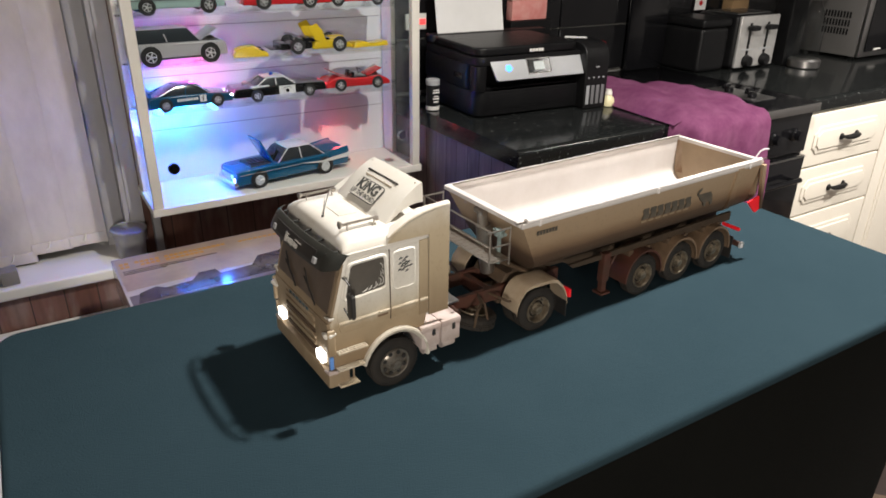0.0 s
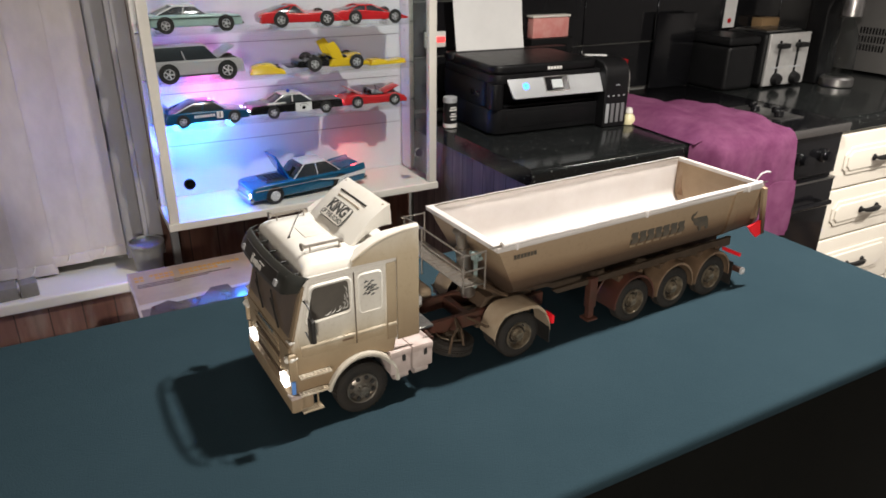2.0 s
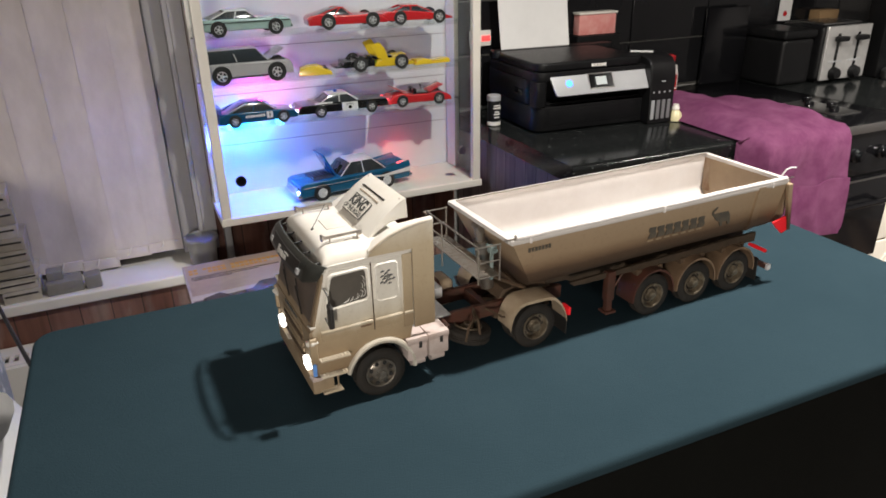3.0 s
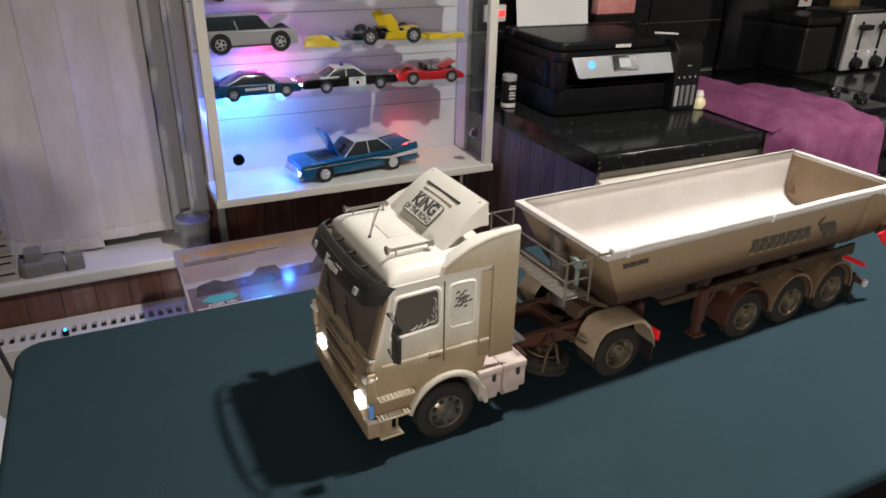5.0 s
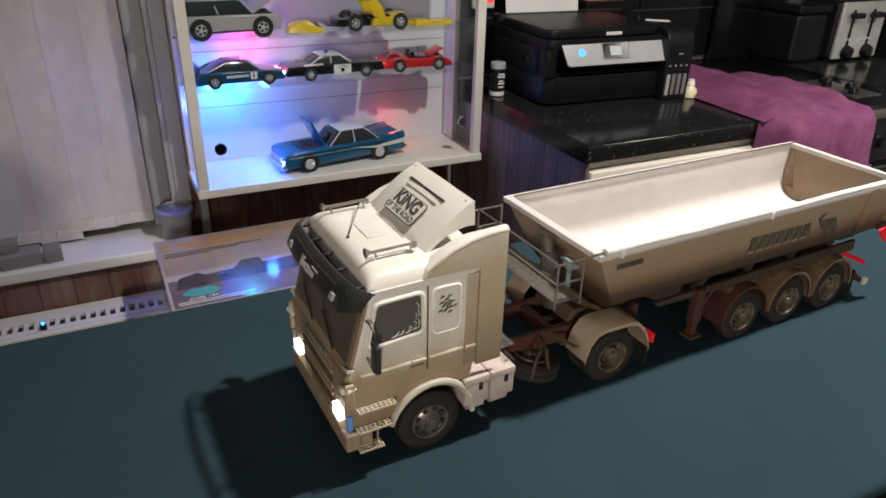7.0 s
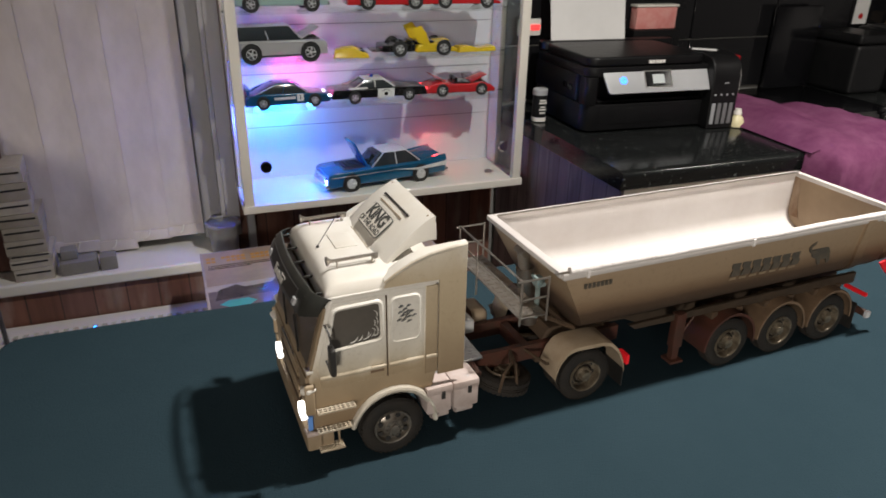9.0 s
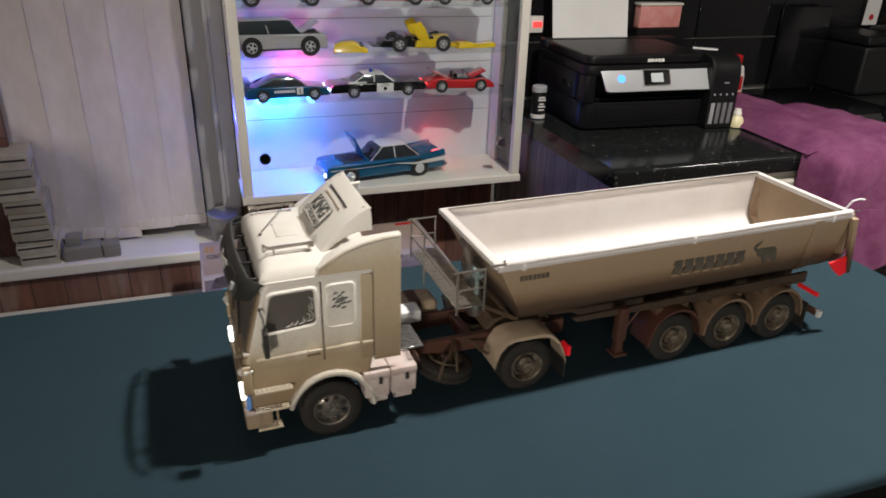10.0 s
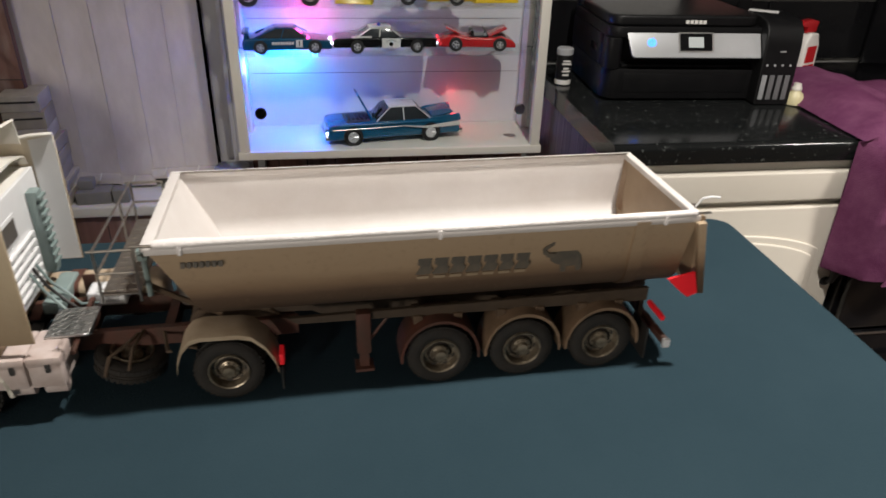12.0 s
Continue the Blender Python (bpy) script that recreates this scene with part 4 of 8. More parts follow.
bm = shape()
rows = []
for i in range(21):
    f = i / 20
    px, pz = scoop(f)
    row = []
    for j in range(25):
        g = j / 24 * 2 - 1
        sweep = 0.0055 * abs(g) ** 3.0
        row.append((px + sweep * (1 - 0.75 * f), CW / 2 + g * (0.0400 - 0.0030 * f), pz - 0.0012 * g * g))
    rows.append(row)
add_sheet(bm, rows, 0.0013, (0.72, 0, -0.69))
defl = part("roof_deflector", bm, SCOOP_PAINT, tractor, "cream roof air deflector with lettered plate")
for s in (-1, 1):
    bm = shape()
    rows = []
    for i in range(21):
        f = i / 20
        px, pz = scoop(f)
        y = CW / 2 + s * (0.0400 - 0.0030 * f)
        x0 = px + 0.0055 * (1 - 0.75 * f)
        depth = 0.0010 + 0.0150 * f ** 1.4
        rows.append([(x0, y, pz - 0.0012), (x0 + 0.0006, y + s * 0.0003, pz - 0.0012 - 0.35 * depth), (x0 + 0.0012, y, pz - 0.0012 - depth)])
    add_sheet(bm, rows, 0.0010, (0, -s, 0))
    part("deflector_cheek", bm, SCOOP_PAINT, defl)
    for x, z in ((0.0065, 0.1435), (0.0300, 0.1612)):
        bm = shape(); add_lathe(bm, [(0.0, 0.0010), (0.0006, 0.0008), (0.0008, 0.0)], (x, CW / 2 + s * 0.0330, z), "z", 8)
        part("rivet", bm, CAB_DIRT, defl)
# lettered plate on the scoop
SLOPE = math.degrees(math.atan2(scoop(0.55)[1] - scoop(0.25)[1], scoop(0.55)[0] - scoop(0.25)[0]))
PLATE = Matrix.Translation((scoop(0.40)[0] - 0.0006, CW / 2, scoop(0.40)[1] + 0.0006)) @ Matrix.Rotation(radians(-90), 4, "Z") @ Matrix.Rotation(radians(SLOPE), 4, "X")
bm = shape(); add_prism(bm, rounded(-0.0185, 0.0185, -0.0085, 0.0085, 0.0028), -0.0004, 0.0004, "z")
o = part("plate", bm, DECAL, defl); o.matrix_basis = PLATE
bm = shape(); add_prism(bm, rounded(-0.0179, 0.0179, -0.0079, 0.0079, 0.0023), 0.0004, 0.0007, "z")
o = part("plate_face", bm, SCOOP_PAINT, defl); o.matrix_basis = PLATE
writing("lettering", "KiNG", 0.0128, DECAL, defl, PLATE @ Matrix.Translation((0, 0.0026, 0.0009)), bold=0.035)
writing("lettering", "OF THE ROAD", 0.0054, DECAL, defl, PLATE @ Matrix.Translation((0, -0.0050, 0.0009)), bold=0.02)
def on_scoop(f):
    (x0, z0), (x1, z1) = scoop(f - 0.02), scoop(f + 0.02)
    return Matrix.Translation((*scoop(f)[:1], CW / 2, scoop(f)[1])) @ Matrix.Rotation(radians(-90), 4, "Z") @ Matrix.Rotation(math.atan2(z1 - z0, x1 - x0), 4, "X")


for f, half, wide, mt in ((0.74, 0.0225, 0.0007, MODEL_DARK), (0.645, 0.0195, 0.0004, CAB_DIRT), (0.10, 0.0200, 0.0004, CAB_LOW)):
    bm = shape(); add_box(bm, -half, half, -wide, wide, -0.0008, 0.0003)
    o = part("slot", bm, mt, defl); o.matrix_basis = on_scoop(f)

# side fairings behind the cab
for s, y in ((-1, 0.0), (1, CW)):
    top = [(-0.0060, 0.1270), (-0.0050, 0.1315), (0.0020, 0.1365), (0.0120, 0.1418), (0.0240, 0.1456), (0.0360, 0.1476), (0.0490, 0.1482)]
    bm = shape(); add_prism(bm, top + [(0.0490, 0.0570), (0.0305, 0.0570), (0.0305, 0.1265)], y + s * 0.0012, y - s * 0.0004, "y", 0.0004, 1)
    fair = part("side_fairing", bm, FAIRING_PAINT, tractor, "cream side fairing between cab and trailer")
    bm = shape(); add_prism(bm, [(0.0335, 0.0580), (0.0335, 0.1440), (0.0484, 0.1468), (0.0484, 0.0580)], y - s * 0.0005, y - s * 0.0012, "y")
    part("inner_lining", bm, MODEL_WHITE, fair, "bare white plastic inner face")
    bm = shape()
    rows = []
    for px, pz in top:
        rows.append([(px, y + s * 0.0012, pz - 0.0012), (px, y + s * 0.0006, pz + 0.0004), (px, y - s * 0.0015, pz + 0.0012), (px, y - s * (0.0075 if px < 0.03 else 0.0045), pz + 0.0006)])
    add_sheet(bm, rows, 0.0010, (0, 0, -1))
    part("fairing_flange", bm, ROOF_PAINT, fair)

# cab rear wall with window, air stack and hoses
bm = shape(); add_box(bm, 0.0300, 0.0325, 0.0015, CW - 0.0015, 0.0560, 0.1270, 0.0008)
rear = part("cab_rear_wall", bm, MODEL_WHITE, tractor, "bare white plastic cab rear wall")
bm = shape(); add_box(bm, 0.0324, 0.0332, 0.030, 0.056, 0.0980, 0.1150, 0.0006)
part("rear_window_frame", bm, MODEL_WHITE, rear)
bm = shape(); add_box(bm, 0.0330, 0.0335, 0.033, 0.053, 0.1005, 0.1125)
part("rear_window", bm, MODEL_GLASS, rear)
for k in range(6):
    bm = shape(); add_box(bm, 0.0324, 0.0348, 0.012, 0.074, 0.0630 + 0.0058 * k, 0.0652 + 0.0058 * k, 0.0006)
    part("rear_rib", bm, MODEL_WHITE, rear)
bm = shape(); add_box(bm, 0.0326, 0.0400, 0.078, 0.088, 0.0600, 0.1180, 0.0018)
for k in range(9):
    add_box(bm, 0.0398, 0.0412, 0.0775, 0.0885, 0.0660 + 0.0058 * k, 0.0680 + 0.0058 * k)
part("air_intake", bm, MODEL_GREEN, tractor, "grey green ribbed air intake")
for k in range(3):
    bm = shape(); y0 = 0.050 + k * 0.006
    add_tube(bm, [(0.0345, y0, 0.0760), (0.0400, y0 + 0.001, 0.0620), (0.0500, y0 - 0.002, 0.0500 + 0.002 * k), (0.0580, y0 - 0.006, 0.0475), (0.0680, y0 - 0.004, 0.0470)], 0.0010, 7)
    part("hose", bm, (MODEL_GREEN, MODEL_DARK, MODEL_GREEN)[k], tractor)
bm = shape(); add_box(bm, 0.0360, 0.0480, 0.050, 0.092, 0.0440, 0.0530, 0.0020, 3)
part("intake_foot", bm, MODEL_GREEN, tractor)
bm = shape(); add_box(bm, 0.0610, 0.0850, 0.0575, 0.0730, 0.0434, 0.0540, 0.0018, 3)
part("equipment_box", bm, MODEL_WHITE, tractor, "white plastic equipment box behind the cab")

# chassis
for y in (0.030, 0.070):
    bm = shape(); add_box(bm, -0.048, 0.196, y - 0.0025, y + 0.0025, 0.0300, 0.0430, 0.0005, 1)
    part("chassis_rail", bm, RUST, tractor, "rust red chassis rail")
for x in (-0.02, 0.064, 0.115, 0.19):
    bm = shape(); add_box(bm, x - 0.003, x + 0.003, 0.0326, 0.0674, 0.0310, 0.0415)
    part("cross_member", bm, RUST, tractor)
for x in (0.0, 0.152):
    bm = shape(); add_tube(bm, [(x, 0.010, WHEEL_R), (x, CW - 0.010, WHEEL_R)], 0.004, 10)
    add_lathe(bm, [(0.0, -0.009), (0.006, -0.007), (0.0095, 0.0), (0.006, 0.007), (0.0, 0.009)], (x, 0.052, WHEEL_R), "x", 14) if x > 0.1 else None
    part("axle", bm, MUD, tractor)
for y in (0.030, 0.070):
    bm = shape()
    rows = [[(0.152 + 0.03 * (k / 4 - 1) , y - 0.003, 0.0300 - 0.005 * (1 - (k / 4 - 1) ** 2)), (0.152 + 0.03 * (k / 4 - 1), y + 0.003, 0.0300 - 0.005 * (1 - (k / 4 - 1) ** 2))] for k in range(9)]
    add_sheet(bm, rows, 0.0035, (0, 0, -1))
    part("leaf_spring", bm, MUD, tractor)
bm = shape(); add_prism(bm, [(0.128, 0.0432), (0.134, 0.0520), (0.176, 0.0520), (0.186, 0.0432)], 0.030, 0.072, "y", 0.001, 1)
part("fifth_wheel", bm, MUD, tractor, "greasy brown coupling plate")
bm = shape(); add_box(bm, 0.0470, 0.0720, 0.016, 0.048, 0.0484, 0.0500, 0.0003, 1)
for i in range(9):
    for j in range(9):
        q = shape(); add_box(q, -0.0012, 0.0012, -0.0004, 0.0004, 0.0, 0.0006)
        bmesh.ops.rotate(q, matrix=Matrix.Rotation(radians(45 if (i + j) % 2 else -45), 3, "Z"), verts=q.verts)
        bmesh.ops.translate(q, vec=(0.0488 + 0.0027 * i, 0.0180 + 0.0035 * j, 0.0500), verts=q.verts)
        me = bpy.data.meshes.new("t"); q.to_mesh(me); q.free(); bm.from_mesh(me); bpy.data.meshes.remove(me)
for x in (0.050, 0.069):
    add_box(bm, x - 0.0012, x + 0.0012, 0.026, 0.034, 0.0430, 0.0484)
part("catwalk_plate", bm, BRUSHED, tractor, "chequered metal catwalk plate")
# battery boxes near side, tank far side
for x0, x1 in ((0.0225, 0.0405), (0.0417, 0.0600)):
    bm = shape(); add_box(bm, x0, x1, -0.0030, 0.0270, 0.0270, 0.0470, 0.0016)
    bx = part("battery_box", bm, PALE_BOX, tractor, "dusty pinkish white battery box")
    bm = shape(); add_box(bm, x0 - 0.0004, x1 + 0.0004, -0.0036, 0.0275, 0.0420, 0.0482, 0.0014)
    part("lid", bm, PALE_BOX, bx)
    bm = shape(); add_box(bm, x0 + 0.010, x0 + 0.0125, -0.0044, -0.0034, 0.0385, 0.0440)
    part("clasp", bm, MODEL_DARK, bx)
for x in (0.034, 0.052):
    bm = shape(); add_tube(bm, [(x - 0.006, 0.006, 0.0225), (x + 0.006, 0.006, 0.0225)], 0.0048, 12)
    part("air_tank", bm, PALE_BOX, tractor)
bm = shape(); add_box(bm, 0.0260, 0.1060, CW - 0.028, CW - 0.002, 0.0230, 0.0500, 0.006, 3)
tank = part("fuel_tank", bm, FENDER, tractor, "dusty beige fuel tank")
for x in (0.045, 0.085):
    bm = shape(); add_box(bm, x, x + 0.003, CW - 0.0285, CW - 0.0012, 0.0222, 0.0508, 0.006, 3)
    part("tank_strap", bm, RUST, tank)
bm = shape(); add_box(bm, 0.0560, 0.0640, CW - 0.031, CW - 0.0295, 0.0432, 0.0600, 0.0006)
part("bracket", bm, RUST, tractor)
# spare wheel lying flat under the near rail
spare = add_wheel(tractor, 0, 0, "rear", m=pose(0.0925, 0.0235, 0.0310, -90, 12, 0))
tagged(spare, "muddy spare wheel lying flat under the chassis")
bm = shape(); add_tube(bm, [(0.080, 0.004, 0.0260), (0.084, 0.006, 0.0385), (0.0925, 0.012, 0.0420), (0.098, 0.024, 0.0425)], 0.0012, 6)
add_tube(bm, [(0.094, 0.004, 0.0290), (0.0965, 0.012, 0.0400), (0.100, 0.028, 0.0420)], 0.0012, 6)
part("spare_bracket", bm, MUD, tractor, "brown bent spare wheel bracket")
bm = shape(); add_tube(bm, [(0.0645, 0.006, 0.0440), (0.0645, 0.060, 0.0500)], 0.0018, 8)
part("pipe", bm, RUST, tractor)
# wheels and rear fenders
add_wheel(tractor, 0.0, 0.0005, "front")
add_wheel(tractor, 0.0, CW - 0.0005, "front", True)
for yn, far in ((0.0035, False), (CW - 0.0035, True)):
    add_wheel(tractor, 0.152, yn, "rear", far)
    add_wheel(tractor, 0.152, yn + (-0.0145 if far else 0.0145), "rear", far)
for s, y in ((-1, -0.0005), (1, CW + 0.0005)):
    bm = shape()
    prof = [(0.1225, 0.0290), (0.1235, 0.0360), (0.1265, 0.0440), (0.1320, 0.0505), (0.1385, 0.0525), (0.1610, 0.0520), (0.1685, 0.0500), (0.1760, 0.0425), (0.1810, 0.0330), (0.1830, 0.0240)]
    rows = [[(px, y + s * 0.0006, pz - 0.0028), (px, y + s * 0.0006, pz - 0.0006), (px, y - s * 0.0006, pz), (px, y - s * 0.022, pz)] for px, pz in prof]
    add_sheet(bm, rows, 0.0010, (0.0, -s * 0.4, -0.9))
    f = part("rear_fender", bm, FENDER, tractor, "faceted dusty beige rear fender")
    bm = shape(); add_box(bm, 0.1838, 0.1866, min(y + s * 0.0010, y - s * 0.010), max(y + s * 0.0010, y - s * 0.010), 0.0270, 0.0350, 0.0006)
    part("tail_light", bm, RED_LENS, tractor, "lit red tail light")
    bm = shape(); add_box(bm, 0.1840, 0.1850, min(y - s * 0.002, y - s * 0.028), max(y - s * 0.002, y - s * 0.028), 0.0060, 0.0235)
    part("mud_flap", bm, MODEL_DARK, tractor)
    bm = shape(); add_tube(bm, [(0.120, y - s * 0.006, 0.0395), (0.118, y - s * 0.006, 0.0395), (0.112, y - s * 0.030, 0.0395)], 0.0011, 6)
    part("fender_stay", bm, MUD, tractor)

# ---- the tipping trailer ----
trailer = thing("model_tipper_trailer", "weathered beige scale model half-pipe tipping semi-trailer with white tub", "model trailer", RIG)
TF, TR = 0.119, 0.4475   # rim, front and rear
TW0, TW1 = -0.0045, 0.1055
RIM_Z = 0.1140


def tub_section(inset, drop):
    """Half-pipe section from the near rim round the bottom to the far rim, as (y, z)."""
    c = (TW0 + TW1) / 2
    half = (TW1 - TW0) / 2 - inset
    pts = []
    for k in range(25):
        g = k / 24 * 2 - 1
        a = abs(g)
        if a > 0.62:
            z = 0.0810 + (a - 0.62) / 0.38 * (RIM_Z - 0.0810)
            w = half - 0.0045 * (1 - (a - 0.62) / 0.38)
        else:
            q = a / 0.62 * math.pi / 2
            w = (half - 0.0045) * (math.sin(q) ** 0.75)
            z = 0.0810 - (0.0255 - drop) * math.cos(q) ** 0.8
        pts.append((c + math.copysign(w, g), z))
    return pts


def lining_section():
    """Inside of the tub: flat walls, a chamfer and a flat floor."""
    c, half = (TW0 + TW1) / 2, (TW1 - TW0) / 2 - 0.0026
    right = [(half, RIM_Z)] + [(half - 0.0030 * k / 4, RIM_Z - (RIM_Z - 0.0830) * k / 4) for k in range(1, 5)]
    right += [(half - 0.0030 - 0.020 * (1 - math.cos(radians(11.25 * k))), 0.0830 - 0.0160 * math.sin(radians(11.25 * k))) for k in range(1, 9)] + [((half - 0.0230) * (1 - k / 3), 0.0670 - 0.0006 * k / 3) for k in range(1, 4)]
    left = [(-y, z) for y, z in right]
    return [(c + y, z) for y, z in left + right[-2::-1]]


def tub_x(z, f, inset=0.0):
    front = TF + inset + (RIM_Z - z) * 0.52
    rear_x = TR - inset - (RIM_Z - z) * 0.10
    return front + (rear_x - front) * f


bm = shape()
outer, inner = tub_section(0.0, 0.0), lining_section()
N = 12
go = [[bm.verts.new((tub_x(z, i / N), y, z)) for y, z in outer] for i in range(N + 1)]
for i in range(N):
    for j in range(24):
        bm.faces.new((go[i][j], go[i + 1][j], go[i + 1][j + 1], go[i][j + 1]))
bm.faces.new(go[0]); bm.faces.new(go[-1][::-1])
bmesh.ops.recalc_face_normals(bm, faces=bm.faces[:])
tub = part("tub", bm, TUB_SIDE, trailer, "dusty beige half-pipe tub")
bm = shape()
M = len(inner) - 1
gi = [[bm.verts.new((tub_x(z, i / N, 0.0030), y, z + 0.0004)) for j, (y, z) in enumerate(inner)] for i in range(N + 1)]
for i in range(N):
    for j in range(M):
        bm.faces.new((gi[i][j], gi[i][j + 1], gi[i + 1][j + 1], gi[i + 1][j]))
bm.faces.new(gi[0][::-1])
part("tub_lining", bm, TUB_INSIDE, tub, "chalky white inside of the tub")
# Tailgate inside gets brown paint for shade, turned away from the lamp
bm = shape()
end = [bm.verts.new(v) for v in [(tub_x(z, 1, 0.0032), y, z) for y, z in inner]]
bm.faces.new(end)
part("tailgate_inside", bm, TUB_PAINT, tub, "inside of the tailgate, coloured brown for its shade", smooth=False)
# rim rails
RZ0, RZ1 = RIM_Z - 0.001, RIM_Z + 0.0030
bm = shape(); add_box(bm, TF - 0.003, TR + 0.002, TW1 - 0.0028, TW1 + 0.0012, RZ0, RZ1, 0.0007)
part("far_rail", bm, TUB_INSIDE, tub)
bm = shape(); add_tube(bm, [(TF + 0.004, TW1 - 0.0036, RZ1 + 0.0004), (TR - 0.002, TW1 - 0.0036, RZ1 + 0.0004)], 0.0007, 6)
part("rope_rail", bm, WIRE, tub)
bm = shape(); add_box(bm, TF - 0.003, TF + 0.0035, TW0 + 0.001, TW1 - 0.0030, RZ0, RZ1, 0.0007)
part("front_rail", bm, TUB_INSIDE, tub)
bm = shape(); add_box(bm, TR - 0.0035, TR + 0.002, TW0 + 0.001, TW1 - 0.0030, RZ0, RZ1, 0.0007)
part("rear_rail", bm, TUB_INSIDE, tub)
bm = shape(); add_box(bm, TF - 0.001, TR + 0.001, TW0 - 0.0012, TW0 + 0.0030, RZ0 - 0.0015, RZ1 - 0.001, 0.0007)
part("near_rail", bm, TUB_INSIDE, tub)
pts, tp = [], []
for k in range(61):
    f = k / 60
    pts.append((TF + 0.004 + (TR - TF - 0.006) * f, TW0 + 0.0005 + 0.0004 * math.sin(19 * f), RZ1 + 0.0004 - 0.0012 * math.sin(math.pi * f) * 0.4))
    tp.append(1 + 0.13 * noise.noise(Vector((f * 14, 0, 3))) + (0.35 * math.exp(-((f - 0.04) / 0.05) ** 2)))
bm = shape(); add_tube(bm, pts, 0.0023, 12, tp)
part("rolled_tarpaulin", bm, TARP, trailer, "white crumpled rolled tarpaulin along the rim")
bm = shape(); add_tube(bm, [(TF - 0.007, TW0 + 0.0005, RZ1), (TR + 0.008, TW0 + 0.0005, RZ1)], 0.0008, 6)
part("tarpaulin_rod", bm, WIRE, trailer)
for x in (0.137, 0.283, 0.425):
    bm = shape(); add_box(bm, x - 0.0012, x + 0.0012, TW0 - 0.0024, TW0 - 0.0008, RZ0 - 0.0020, RZ1, 0.0004, 1)
    part("tarpaulin_clip", bm, TARP, trailer)
# hook of white wire at the rear rim
bm = shape(); add_tube(bm, [(TR + 0.001, 0.004, RZ1), (TR + 0.004, 0.002, RZ1 + 0.007), (TR + 0.009, 0.000, RZ1 + 0.009), (TR + 0.014, -0.001, RZ1 + 0.0085)], 0.0008, 6)
part("tail_hook", bm, MODEL_WHITE, trailer)
# outer ribs: rear rib and side seam
for x0, x1 in ((0.4060, 0.4150),):
    bm = shape()
    rows = []
    for y, z in outer[:11]:
        rows.append([(x0, y - 0.0022, z), (x1, y - 0.0022, z)])
    add_sheet(bm, rows, 0.0025, (0, 1, 0))
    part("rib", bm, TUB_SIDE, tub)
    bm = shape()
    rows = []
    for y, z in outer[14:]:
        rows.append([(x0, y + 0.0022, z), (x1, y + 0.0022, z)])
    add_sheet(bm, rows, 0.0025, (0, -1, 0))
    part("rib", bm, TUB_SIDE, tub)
# tailgate outside
bm = shape(); add_prism(bm, [(y, z) for y, z in outer], 0, 0.0045, "x", 0.0004, 1)
o = part("tailgate", bm, TUB_PAINT, trailer, "beige tailgate leaning out at the bottom")
o.matrix_basis = Matrix.Translation((TR + 0.0006, 0, 0)) @ Matrix.Translation((0, 0, RIM_Z)) @ Matrix.Rotation(radians(-8), 4, "Y") @ Matrix.Translation((0, 0, -RIM_Z))
for y in (TW0 - 0.002, TW1 + 0.002):
    bm = shape(); add_prism(bm, [(TR - 0.002, RIM_Z - 0.002), (TR + 0.004, RIM_Z - 0.002), (TR + 0.0125, 0.060), (TR + 0.0085, 0.060)], y - 0.0022, y + 0.0022, "y", 0.0005, 1)
    part("tailgate_post", bm, TUB_SIDE, trailer)
    bm = shape(); add_prism(bm, [(TR - 0.014, 0.0720), (TR + 0.0040, 0.0760), (TR + 0.0085, 0.0600), (TR + 0.002, 0.0575), (TR - 0.006, 0.0640)], y - 0.0010, y + 0.0010, "y")
    part("red_marker", bm, RED_LENS, trailer, "red lit side marker panel")
# lettering blocks and emblem on the near side
def side_mark(name, pts, x, z, mat=TUB_DECAL):
    b = shape(); add_prism(b, pts, -0.0003, 0.0003, "z")
    o = part(name, b, mat, tub)
    yy = -0.0030 - 0.0010 + 0.0045 * max(0.0, (RIM_Z - z)) / 0.033
    o.matrix_basis = Matrix.Translation((x, yy - 0.0016, z)) @ Matrix.Rotation(radians(90 - 7.5), 4, "X")
for k in range(7):
    x = 0.2740 + k * 0.0102
    w, h = (0.0086, 0.0104)
    side_mark("lettering_block", [(-w / 2 - 0.001, -h / 2), (w / 2 - 0.001, -h / 2), (w / 2 + 0.001, -h / 2 + h * 0.35), (w / 2 - 0.0014 + 0.001, -h / 2 + h * 0.5), (w / 2 + 0.001, h / 2), (-w / 2 + 0.001, h / 2), (-w / 2 + 0.0005, h * 0.12), (-w / 2 + 0.0022, 0.0)], x, 0.0915 - 0.0001 * k)
for k in range(7):
    side_mark("lettering_line", [(-0.0036, -0.0009), (0.0034, -0.0009), (0.0036, 0.0009), (-0.0034, 0.0009)], 0.2735 + k * 0.0102, 0.0832, CAB_DIRT)
side_mark("emblem", [(-0.0093, -0.0006), (-0.0097, 0.0044), (-0.0066, 0.0077), (-0.0029, 0.0075), (0.0019, 0.0065), (0.0076, 0.0060), (0.0106, 0.0019), (0.0110, -0.0063), (0.0099, -0.0083), (0.0074, -0.0083), (0.0068, -0.0047), (0.0009, -0.0050), (0.0004, -0.0085), (-0.0025, -0.0085), (-0.0032, -0.0037), (-0.0062, -0.0028)], 0.3630, 0.0900)
side_mark("emblem_stroke", [(0.0030, -0.0050), (-0.0018, -0.0048), (-0.0050, -0.0020), (-0.0052, 0.0010), (-0.0030, 0.0030), (0.0000, 0.0044), (0.0024, 0.0072), (0.0036, 0.0066), (0.0018, 0.0032), (-0.0014, 0.0012), (-0.0028, 0.0000), (-0.0010, -0.0020), (0.0030, -0.0024)], 0.3530, 0.0972)
